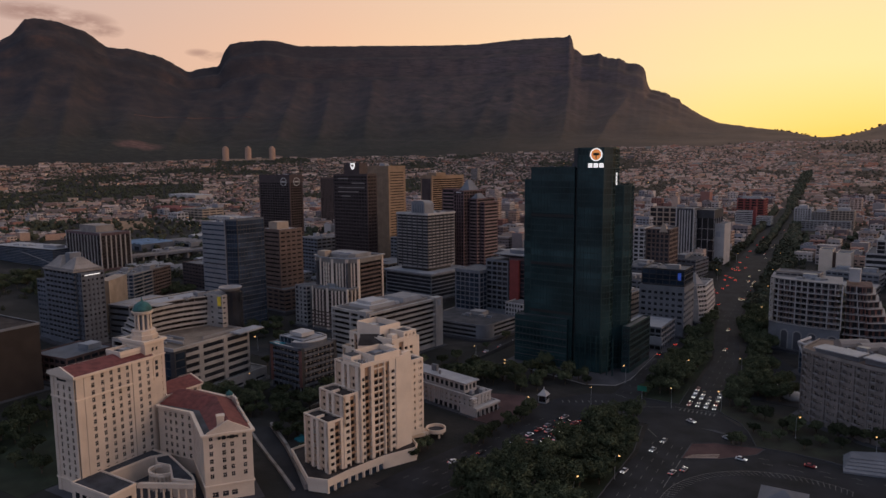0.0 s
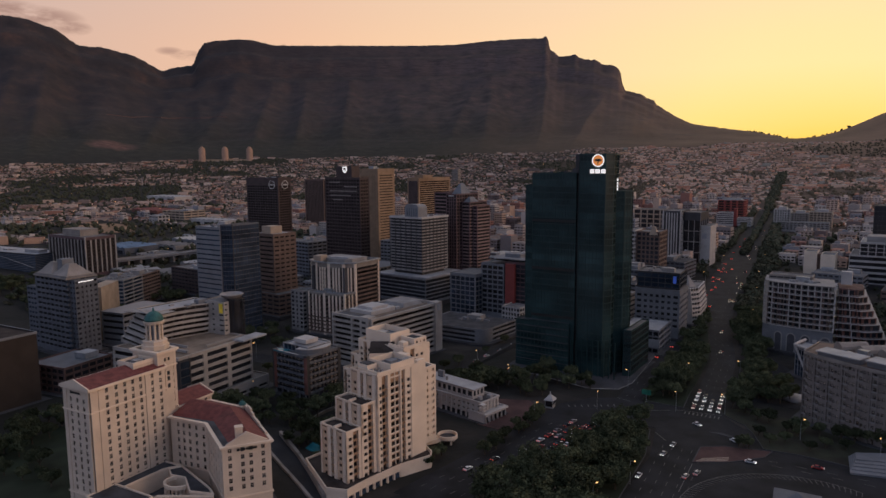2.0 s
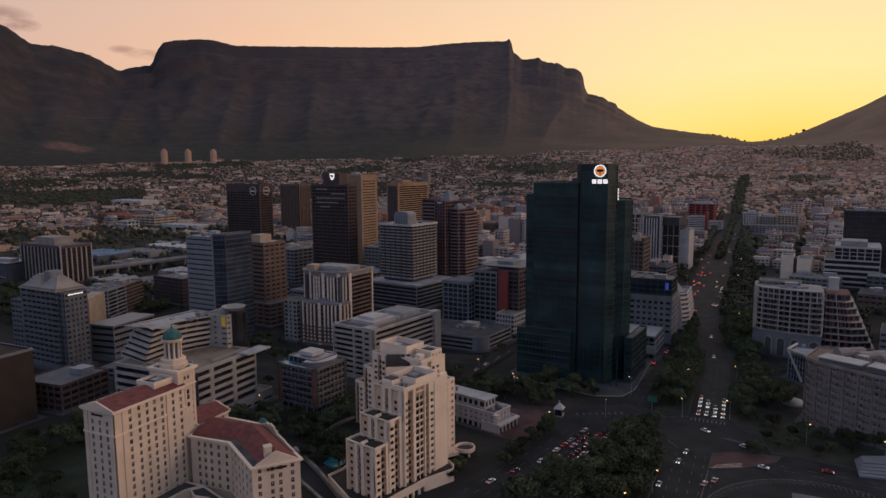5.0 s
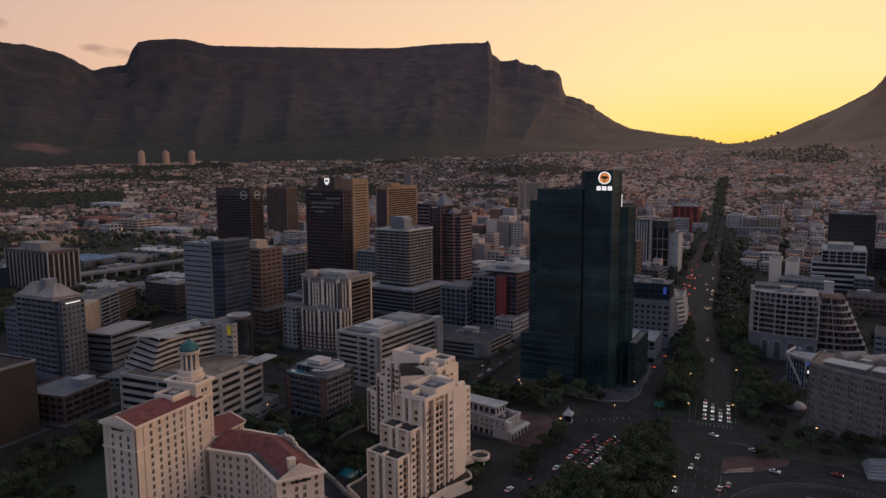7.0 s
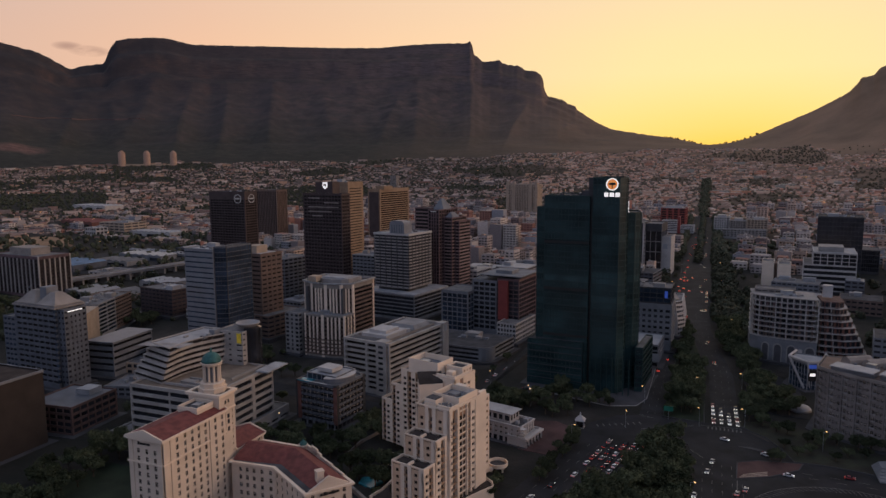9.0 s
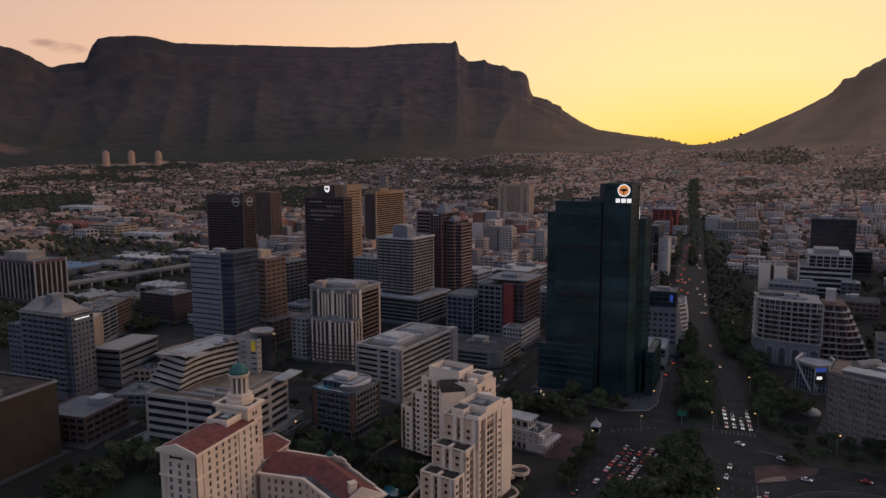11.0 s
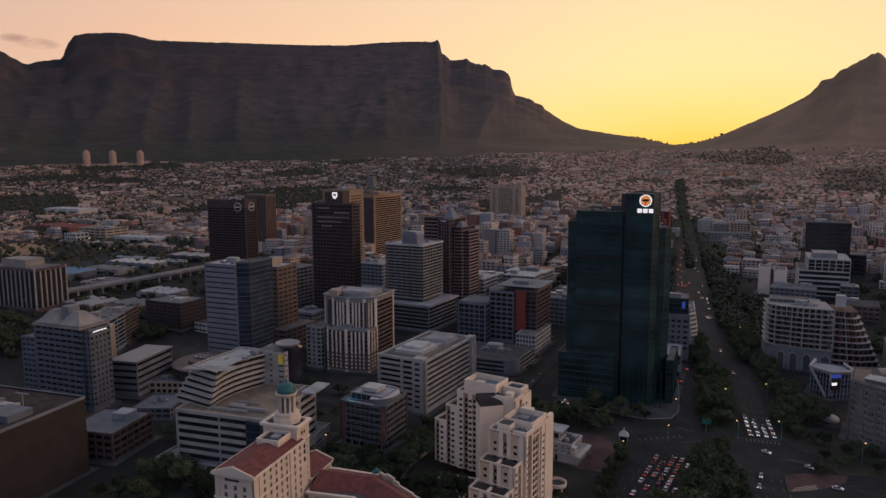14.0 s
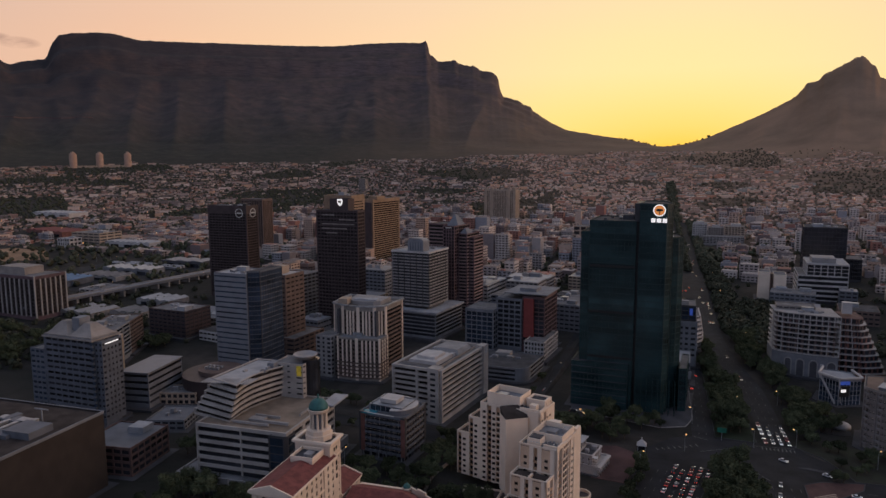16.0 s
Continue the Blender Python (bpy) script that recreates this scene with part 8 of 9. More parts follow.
# ---- trees ----
def tree(seed, height, spread, leaf_mat, leaves, label, bare=False):
    """A tapered trunk with limbs and a crown of many small leaf clumps."""
    r = random.Random(seed)
    t = thing("tree", label, "tree", "street trees")
    wood = Geo()
    fork = height * 0.3
    wood.tube((0, 0, -0.3), (0.1, 0.05, fork), 0.32, 0.22, 7)
    tips = []
    for k in range(7):
        a, ln = k * 0.9 + r.uniform(-0.3, 0.3), r.uniform(0.45, 0.8)
        tip = (spread * ln * math.cos(a), spread * ln * math.sin(a), fork + (height - fork) * r.uniform(0.4, 0.85))
        wood.tube((0.1, 0.05, fork - 0.2), tip, 0.15, 0.05, 5)
        tips.append(Vector(tip))
        if bare:
            for q in range(7):
                e = Vector(tip) * r.uniform(0.5, 1) + Vector((r.uniform(-1, 1), r.uniform(-1, 1), r.uniform(0.2, 1.2))) * 1.6
                wood.tube(tip, tuple(e), 0.04, 0.015, 3)
    part("trunk", wood, "bark", t)
    g = Geo()
    blobs = [(tip + Vector((0, 0, r.uniform(0, 0.8))), r.uniform(0.28, 0.46) * spread) for tip in tips] + [(Vector((0, 0, height * 0.78)), spread * 0.5)]
    for k in range(9):
        a, f = r.uniform(0, 6.28), r.uniform(0.2, 0.9)
        blobs.append((Vector((spread * f * math.cos(a), spread * f * math.sin(a), fork + (height - fork) * r.uniform(0.35, 0.95 - 0.35 * f))), spread * r.uniform(0.2, 0.36)))
    for k in range(leaves):
        c, rad = r.choice(blobs)
        d = Vector((r.gauss(0, 1), r.gauss(0, 1), r.gauss(0, 0.8))).normalized()
        p = c + d * rad * (0.35 + 0.75 * r.random() ** 0.6)
        q = (d + Vector((r.uniform(-1, 1), r.uniform(-1, 1), r.uniform(-0.4, 1))) * 0.7).to_track_quat("Z", "Y")
        s = r.uniform(0.16, 0.38) * (0.7 if bare else 1)
        i = len(g.v)
        g.v += [tuple(p + q @ Vector(v)) for v in ((-s, -s * 0.7, 0), (s * 0.9, -s, 0.15), (s, s * 0.8, -0.1), (-s * 0.8, s, 0.2))]
        g.f.append((i, i + 1, i + 2, i + 3))
    part("crown", g, leaf_mat, t)
    return t


kinds = [tree(1, 9.5, 4.6, "leaf", 1650, "dark green broadleaf street tree with a full crown"), tree(2, 8.0, 4.0, "leaf", 1400, "dark green broadleaf street tree with a full crown"),
         tree(3, 11.0, 5.2, "leaf", 1900, "tall dark green street tree with an uneven crown"), tree(4, 6.0, 3.2, "leaf", 950, "small rounded green street tree"),
         tree(5, 9.0, 4.8, "leaf_dry", 160, "nearly bare grey brown street tree", bare=True)]
PLANTED = []


def plant(x, y, kind, s=1.0):
    PLANTED.append((math.hypot(x + 60, y + 25), x, y, kind, s, rng.uniform(0, 360)))


def grow():
    """The nearest trees stand as things of their own, the rest are one wood."""
    PLANTED.sort()
    used_kinds = set()
    joined = {"crown": ([], [], 0), "trunk": ([], [], 0)}
    for n_, (_, x, y, kind, s, turn) in enumerate(PLANTED):
        m = pose(x, y, ground_z(x, y), 0, 0, turn)
        if n_ < 285 or kind not in used_kinds:
            ob = kinds[kind] if kind not in used_kinds else copy_thing(kinds[kind], m)
            used_kinds.add(kind)
            ob.matrix_basis = m
            ob.scale = (s, s, s)
            continue
        for piece in kinds[kind].children:
            name, me = piece.name.split(".")[0], piece.data
            verts, faces, k = joined[name]
            at = np.empty(len(me.vertices) * 3)
            me.vertices.foreach_get("co", at)
            mm = np.array(m @ Matrix.Scale(s, 4))
            at = at.reshape(-1, 3) @ mm[:3, :3].T + mm[:3, 3]
            verts.append(at)
            faces += [tuple(v + k for v in f.vertices) for f in me.polygons]
            joined[name] = (verts, faces, k + len(at))
    for name, mat, label in (("crown", "leaf", "dark green crowns of the trees further off"), ("trunk", "bark", "grey brown trunks and limbs of the trees further off")):
        verts, faces, _ = joined[name]
        me = bpy.data.meshes.new("wood_" + name)
        me.from_pydata(np.concatenate(verts).tolist(), [], faces)
        me.materials.append(MATS[mat])
        tagged(new("wood_%ss" % name, me), label, "trees", kind="stuff")


def inside(x, y, poly):
    hit, n = False, len(poly)
    for i in range(n):
        (x0, y0), (x1, y1) = poly[i], poly[i - 1]
        if (y0 > y) != (y1 > y) and x < (x1 - x0) * (y - y0) / (y1 - y0) + x0:
            hit = not hit
    return hit


def wood_in(poly, gap, pick=(0, 1, 2, 3), lo=0.75, hi=1.15):
    xs, ys = [p[0] for p in poly], [p[1] for p in poly]
    y = min(ys)
    while y < max(ys):
        x = min(xs)
        while x < max(xs):
            px, py = x + rng.uniform(-0.35, 0.35) * gap, y + rng.uniform(-0.35, 0.35) * gap
            if inside(px, py, poly):
                plant(px, py, rng.choice(pick), rng.uniform(lo, hi))
            x += gap
        y += gap


wood_in([(-124, 204), (-74, 206), (-72.5, 284), (-77, 313), (-89, 312), (-103, 258), (-113, 232)], 7.1, (0, 1, 2, 3), 1.0, 1.35)
for x, y in ((-106, 214), (-101, 221), (-98, 211), (-93, 219)):
    plant(x, y, 4, 1.1)
wood_in([(-86, 357), (-67, 356), (-67, 450), (-71, 470), (-86, 470)], 7.4, (0, 1, 2))
wood_in([(-86, 475), (-71, 475), (-78, 535), (-81, 572), (-86, 572)], 7.6, (0, 1))
wood_in([(-44, 360), (-33, 356), (-30, 440), (-43, 440)], 6.8, (0, 1, 2))
wood_in([(-47, 445), (-34, 445), (-37, 580), (-61, 580), (-58, 530)], 8.2, (0, 2))
wood_in([(-28, 362), (-18, 380), (-14, 420), (-30, 410)], 9.0, (1, 2))
wood_in([(-40, 343), (8, 336), (48, 328), (48, 338), (-8, 349), (-40, 353)], 7.0, (1, 3))
wood_in([(-158, 350), (-116, 352), (-112, 368), (-150, 378)], 8.0, (0, 1, 3))
wood_in([(-200, 318), (-138, 333), (-134, 342), (-150, 352), (-196, 350)], 8.0, (0, 1))
wood_in([(-138, 244), (-133, 246), (-124, 306), (-130, 308)], 5.2, (3, 1), 0.7, 1.0)
wood_in([(-156, 228), (-148, 226), (-144, 244), (-148, 246)], 6.0, (3,), 0.6, 0.9)
wood_in([(-292, 225), (-262, 214), (-226, 240), (-224, 262), (-270, 266)], 8.2, (0, 1, 3))
wood_in([(-224, 226), (-182, 206), (-180, 236), (-216, 250)], 7.5, (0, 3))
wood_in([(-350, 206), (-300, 196), (-290, 214), (-345, 220)], 10, (0, 2))
wood_in([(-330, 140), (-268, 136), (-262, 150), (-330, 160)], 10, (1, 3))
wood_in([(-238, 262), (-214, 270), (-216, 312), (-234, 310)], 8.0, (0, 1))
wood_in([(-362, 240), (-353, 242), (-360, 300), (-372, 296)], 9, (0, 1))
wood_in([(-352, 150), (-318, 150), (-312, 196), (-352, 204)], 9.5, (0, 1, 3))
wood_in([(-700, 330), (-560, 335), (-505, 305), (-500, 350), (-600, 400), (-700, 408)], 15.0, (0, 1, 2), 0.9, 1.3)
wood_in([(-562, 398), (-512, 396), (-505, 425), (-560, 428)], 10.0, (0, 1))
wood_in([(-374, 345), (-352, 345), (-350, 388), (-374, 388)], 9.0, (0, 1, 3))
wood_in([(-330, 334), (-285, 334), (-285, 350), (-330, 352)], 9.0, (0, 3))
for x, y in ((-36, 312.5), (-34, 315), (-32, 312), (-29, 330), (-18, 327), (-13, 336), (-2, 328), (-24, 322), (-8, 321), (6, 330), (28, 306), (36, 310)):
    plant(x, y, 3, 0.8)

for x, y in ((-214, 318), (-210, 332), (-216, 346), (-224, 322), (-300, 300), (-294, 311), (-352, 300), (-342, 291), (-262, 303), (-240, 314), (-206, 352), (-203, 366), (-200, 400), (-198, 428), (-276, 318), (-284, 330)):
    plant(x, y, rng.choice((0, 1, 3)), rng.uniform(0.7, 1.0))
grow()
paved = Geo()
for k, q in enumerate(PAVED):
    if math.hypot(q[0][0] + 60, q[0][1] + 25) < 760:
        z = [ground_z(x, y) for x, y in q]
        paved.prism(q, min(z) - 0.5, max(z) + 0.16 + 0.006 * (k % 40))
tagged(new("pavement_blocks", paved.mesh("pavement_blocks", "paving")), "grey paved footways round the city buildings", "pavement", kind="structure")

# ---- the middle town: plain blocks ----
def middle_block(x, y, w, d, h, rot, wall, roof, rng_):
    b = thing("town_building", rng_.choice(("plain flat roofed city building with window bands", "weathered flat roofed office building with window bands", "pale flat roofed city block with window bands"))
              if wall not in ("red_brick", "tan_plaster") else "flat roofed %s city building with window bands" % ("red brick" if wall == "red_brick" else "tan plastered"), "building", "buildings of the middle town")
    z0 = ground_z(x, y) - 2
    p = rect(x + w / 2, y - d / 2, w, d, rot)
    part("wall", Geo().prism(p, z0, z0 + h + 2), wall, b)
    top = part("roof", Geo().prism(inset(p, 0.5), z0 + h + 2, z0 + h + 2.15), roof, b)
    n = max(2, int(h / 3.4))
    out = inset(p, -0.06)
    bays = max(3, int(w / 4.5))
    me = None
    for j in range(n):
        if me is None:
            g = Geo()
            for i in range(2):
                a, c = Vector(out[i]), Vector(out[i + 1])
                for k in range(bays):
                    q0, q1 = a.lerp(c, (k + 0.14) / bays), a.lerp(c, (k + 0.86) / bays)
                    nn = (c - a).normalized()
                    o = Vector((nn.y, -nn.x)) * 0.04
                    g.hexa([(*(q0 + o), 0), (*(q1 + o), 0), (*(q1 - o * 2), 0), (*(q0 - o * 2), 0), (*(q0 + o), 1.5), (*(q1 + o), 1.5), (*(q1 - o * 2), 1.5), (*(q0 - o * 2), 1.5)])
            me = g.mesh("window_band", "glass_dark")
        ob = part("window_band", me, "", b)
        ob["kind"] = "stuff"
        ob.location.z = z0 + 2 + 1.2 + j * (h / n)
    for k in range(rng_.choice((1, 2, 3))):
        s, t = rng_.uniform(0.1, 0.65), rng_.uniform(0.1, 0.65)
        u, v = Vector(p[1]) - Vector(p[0]), Vector(p[3]) - Vector(p[0])
        e = rng_.uniform(0.12, 0.28)
        q = [tuple(Vector(p[0]) + u * a + v * c) for a, c in ((s, t), (s + e, t), (s + e, t + e), (s, t + e))]
        part("roof_house", Geo().prism(q, z0 + h + 2.1, z0 + h + rng_.uniform(3.6, 6)), rng_.choice(("roof_white", "grey_concrete", "pale_concrete", "metal_grey")), top)


# yards kept free of the town's blocks
YARDS = [[(-1070, 640), (-993, 600), (-760, 520), (-720, 505), (-630, 440), (-560, 530), (-620, 770), (-700, 765), (-780, 735), (-900, 725), (-960, 760), (-1060, 745)],
         [(-1010, 790), (-930, 790), (-930, 850), (-1010, 850)], [(-1000, 765), (-960, 765), (-960, 800), (-1000, 800)], [(-945, 800), (-840, 800), (-840, 840), (-945, 840)],
         [(-1165, 830), (-1045, 830), (-1045, 900), (-1165, 900)], [(-1340, 1020), (-1220, 1020), (-1220, 1085), (-1340, 1085)]]
PLANS += YARDS + [[(-30, 516), (120, 516), (120, 640), (-30, 640)], [(-160, 1000), (-60, 1000), (-60, 1112), (-160, 1112)]]
rng = random.Random(11)
walls = ["white_paint", "pale_concrete", "pale_concrete", "grey_concrete", "grey_concrete", "tan_plaster", "tan_grey", "bluegrey_panel", "white_paint", "slate_stone", "white_paint", "brown_stone", "pale_concrete", "red_brick"]
roofs = ["roof_gravel", "roof_felt", "roof_white", "bluegrey_panel", "roof_gravel"]
a10 = radians(-9)
blocks = []
for row in range(0, 26):
    for col in range(-22, 8):
        gx, gy = col * 52 + rng.uniform(-6, 6), 440 + row * 44 + rng.uniform(-5, 5)
        x, y = -60 + gx * math.cos(a10) + (gy - 440) * 0.08, gy + gx * math.sin(a10) * 0.16
        r_ = math.hypot(x + 60, y + 25)
        az_ = math.degrees(math.atan2(-(x + 60), y + 25))
        if az_ > 66 or az_ < -19 or r_ > 1500 or r_ < 450 or -108 < x - LEAN * (y - 350) < -28:
            continue
        w, d = rng.uniform(28, 46), rng.uniform(24, 38)
        spread = [(x + w * a, y + d * c) for a in (-0.5, -0.25, 0, 0.25, 0.5) for c in (-0.5, -0.25, 0, 0.25, 0.5)]
        if any(inside(px, py, q) for q in PLANS for px, py in spread):
            w, d = w * 0.55, d * 0.55
            spread = [(x + w * a, y + d * c) for a in (-0.5, 0, 0.5) for c in (-0.5, 0, 0.5)]
            if any(inside(px, py, q) for q in PLANS for px, py in spread):
                continue
        tall = 1.0 if -700 < x < -110 and 520 < y < 1150 else 0.62
        h = rng.uniform(9, 27) * tall if rng.random() < 0.8 else rng.uniform(24, 44) * tall
        if az_ > 40:
            if rng.random() < 0.42:
                continue
            h = rng.uniform(5, 12)
            w, d = w * rng.uniform(0.7, 1.7), d * rng.uniform(0.6, 1.2)
        if -210 < x < -110 and y < 480:
            continue
        blocks.append((r_, x, y, w, d, h, rng.choice((-10, -10, -8, -12)), rng.choice(walls), rng.choice(roofs)))
blocks.sort()
for r_, *spec in blocks[:38]:
    middle_block(*spec, rng)
far_walls, far_tops, far_glass = Geo(), Geo(), Geo()
for r_, x, y, w, d, h, rot, _, _ in blocks[38:]:
    nx, ny = (2, 2) if r_ > 620 else (2, 1)
    for cell in range(nx * ny):
        if rng.random() < 0.08:
            continue
        sx, sy = x + w * ((cell % nx + 0.5) / nx - 0.5), y + d * ((cell // nx + 0.5) / ny - 0.5)
        sw, sd, sh = w / nx * rng.uniform(0.7, 0.98), d / ny * rng.uniform(0.7, 0.98), h * rng.uniform(0.4, 1.1)
        z0, p = ground_z(sx, sy) - 2, rect(sx + sw / 2, sy - sd / 2, sw, sd, rot + rng.uniform(-3, 3))
        far_walls.prism(p, z0, z0 + sh + 2)
        far_tops.prism(inset(p, 0.4), z0 + sh + 2, z0 + sh + 2.3)
        for q in range(rng.choice((0, 1, 1, 2))):
            e = rect(sx + rng.uniform(-0.1, 0.4) * sw, sy + rng.uniform(-0.4, 0.1) * sd, sw * rng.uniform(0.15, 0.35), sd * rng.uniform(0.15, 0.35), rot)
            far_walls.prism(e, z0 + sh + 2.2, z0 + sh + rng.uniform(3.6, 5.5))
        if rng.random() < 0.2:
            continue
        for j in range(max(1, int(sh / 3.4))):
            for i in range(2):
                a, c = Vector(p[i]), Vector(p[i + 1])
                nn = (c - a).normalized()
                o = Vector((nn.y, -nn.x)) * 0.07
                k0 = max(2, int((c - a).length / 4.2))
                for k in range(k0):
                    q0, q1 = a.lerp(c, (k + 0.2) / k0), a.lerp(c, (k + 0.8) / k0)
                    zz = z0 + 3.1 + j * 3.4
                    g4 = len(far_glass.v)
                    far_glass.v += [(*(q0 + o), zz), (*(q1 + o), zz), (*(q1 + o), zz + 1.5), (*(q0 + o), zz + 1.5)]
                    far_glass.f.append((g4, g4 + 1, g4 + 2, g4 + 3))

# ---- the far suburbs ----
def suburbs():
    r = random.Random(21)
    east = (Geo(), Geo(), Geo())
    west = (Geo(), Geo(), Geo())
    for k in range(27000):
        az = r.uniform(-20, 66)
        rad = 1050 + (r.random() ** 0.72) * 1900
        rad = round(rad / 27) * 27 + r.choice((-6, 6)) + r.uniform(-2.5, 2.5) + 14 * noise.noise((az * 0.5, 6.0, 0))
        foot = float(np.interp(az, FOOT_AZ, FOOT)) + 120 * noise.noise((az * 0.3, 2.0, 0)) + float(np.interp(az, (-14, -8, 0, 6, 12), (150, 150, 80, -40, -20)))
        x, y = -60 - rad * math.sin(radians(az)), -25 + rad * math.cos(radians(az))
        if rad > foot or (-110 < x < -28 and y < 1330) or (-95 < x < -68 and y < 1960) or (47.5 < az < 58 and 1620 < rad < 2020):
            continue
        if az < -9.3 + 1.2 * noise.noise((rad * 0.008, 1.0, 0)) and 1790 < rad < 2130 or rad > foot - 180 and az < 4 and noise.noise((x * 0.006, y * 0.006, 3.0)) < -0.02:
            continue
        if x < -540 and rad < 1800 and any(inside(x, y, q) for q in YARDS):
            continue
        if rad < 1550 and any(math.hypot(x - cx, y - cy) < rr + 9 for cx, cy, rr in FOOTPRINTS):
            continue
        park = noise.noise((x * 0.0035, y * 0.0035, 7.0))
        if park > (0.2 if az < 42 or rad > 2000 else 0.05) and r.random() < 0.93:
            continue
        rot = radians(round(az / 12) * 9 + r.choice((0, 0, 0, 90, 8)))
        w, d, h = r.uniform(5, 11), r.uniform(4, 6), r.uniform(1.7, 3.0)
        big = r.random() < 0.05
        if big:
            w, d, h = r.uniform(12, 34), r.uniform(6, 11), r.uniform(3.5, 8)
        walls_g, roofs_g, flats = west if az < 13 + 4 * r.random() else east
        z = (mountain(az, rad) - 2.5) if rad > 2100 else ground_z(x, y) - 1.5
        u, v = Vector((math.cos(rot), math.sin(rot))), Vector((-math.sin(rot), math.cos(rot)))
        c = Vector((x, y))
        p = [tuple(c + u * a * w / 2 + v * b * d / 2) for a, b in ((-1, -1), (1, -1), (1, 1), (-1, 1))]
        walls_g.prism(p, z, z + h + 1.5)
        if big or r.random() < 0.35:
            flats.prism(inset(p, 0.2), z + h + 1.5, z + h + 1.9)
        else:
            q = inset(p, -0.4)
            r0, r1 = c - u * (w - d) * 0.42, c + u * (w - d) * 0.42
            zt = z + h + 1.5 + d * 0.26
            i = len(roofs_g.v)
            roofs_g.v += [(*s, z + h + 1.5) for s in q] + [(*r0, zt), (*r1, zt)]
            roofs_g.f += [(i, i + 1, i + 5, i + 4), (i + 1, i + 2, i + 5), (i + 2, i + 3, i + 4, i + 5), (i + 3, i, i + 4), (i + 3, i + 2, i + 1, i)]
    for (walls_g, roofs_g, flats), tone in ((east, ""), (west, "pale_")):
        note = "hazed" if tone else "plastered"
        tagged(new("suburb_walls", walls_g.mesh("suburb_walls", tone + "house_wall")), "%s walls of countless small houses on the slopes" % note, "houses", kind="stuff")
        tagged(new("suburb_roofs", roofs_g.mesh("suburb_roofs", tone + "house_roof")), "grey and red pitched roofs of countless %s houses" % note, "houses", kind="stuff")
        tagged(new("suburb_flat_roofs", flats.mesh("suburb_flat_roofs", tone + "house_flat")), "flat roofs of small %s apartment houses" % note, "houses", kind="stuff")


def far_trees():
    r = random.Random(31)
    g = Geo()
    phi = (1 + 5 ** 0.5) / 2
    ico = [Vector(v).normalized() for v in ((-1, phi, 0), (1, phi, 0), (-1, -phi, 0), (1, -phi, 0), (0, -1, phi), (0, 1, phi), (0, -1, -phi), (0, 1, -phi), (phi, 0, -1), (phi, 0, 1), (-phi, 0, -1), (-phi, 0, 1))]
    tri = [(0, 11, 5), (0, 5, 1), (0, 1, 7), (0, 7, 10), (0, 10, 11), (1, 5, 9), (5, 11, 4), (11, 10, 2), (10, 7, 6), (7, 1, 8), (3, 9, 4), (3, 4, 2), (3, 2, 6), (3, 6, 8), (3, 8, 9), (4, 9, 5), (2, 4, 11), (6, 2, 10), (8, 6, 7), (9, 8, 1)]
    west_g, leafy = Geo(), Geo()

    def clump(c, s):
        """A ragged crown of small leaf faces."""
        for q in range(38):
            d = Vector((r.gauss(0, 1), r.gauss(0, 1), r.gauss(0, 0.8))).normalized()
            p, t = c + d * s * (0.55 + 0.55 * r.random()), (d + Vector((r.uniform(-1, 1), r.uniform(-1, 1), r.uniform(-0.3, 1))) * 0.7).to_track_quat("Z", "Y")
            e, i = s * r.uniform(0.14, 0.3), len(leafy.v)
            leafy.v += [tuple(p + t @ Vector(v)) for v in ((-e, -e * 0.7, 0), (e * 0.9, -e, 0.1), (e, e * 0.8, -0.1), (-e * 0.8, e, 0.1))]
            leafy.f.append((i, i + 1, i + 2, i + 3))

    for k in range(34000):
        az = r.uniform(-20, 66)
        rad = 620 + (r.random() ** 0.8) * 2450
        x, y = -60 - rad * math.sin(radians(az)), -25 + rad * math.cos(radians(az))
        foot = float(np.interp(az, FOOT_AZ, FOOT)) - 60 + 120 * noise.noise((az * 0.3, 2.0, 0)) + float(np.interp(az, (-14, -8, 0, 6, 12), (230, 240, 150, 20, 0)))
        if rad > foot or (-100 < x < -42 and y < 620):
            continue
        if -100 < x < -63:
            if y < 1400:
                continue
        if x < -540 and rad < 1800 and r.random() < 0.45 and any(inside(x, y, q) for q in YARDS):
            continue
        if rad < 1550 and any(math.hypot(x - cx, y - cy) < rr + 3 for cx, cy, rr in FOOTPRINTS):
            continue
        park = noise.noise((x * 0.0035, y * 0.0035, 7.0))
        if az > 40 and rad < 1900:
            park += 0.12
        if 47.5 < az < 58 and 1600 < rad < 2030 or az < -9 and 1770 < rad < 2150:
            park = 1.0
        if park < 0.14 and r.random() < (0.22 if rad > 1300 else 0.6):
            continue
        if az < 10 and rad < 2300 and park < 0.2 and r.random() < 0.45:
            continue
        z, s = mountain(az, rad) if rad > 2100 else ground_z(x, y), r.uniform(1.7, 3.6) * (1.25 if park > 0.14 else 1.0)
        if az < 12 and rad > 2000 and park < 0.22 and r.random() < 0.7:
            continue
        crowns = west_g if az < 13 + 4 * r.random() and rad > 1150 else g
        for q in range(2 if rad < 1250 else 1):
            c = Vector((x + r.uniform(-2, 2), y + r.uniform(-2, 2), z + s * (0.7 + 0.5 * q)))
            if rad < 900:
                clump(c, s * 1.1)
                continue
            i = len(crowns.v)
            crowns.v += [tuple(c + v * s * r.uniform(0.55, 1.15)) for v in ico]
            crowns.f += [(i + a, i + b, i + e) for a, b, e in tri]
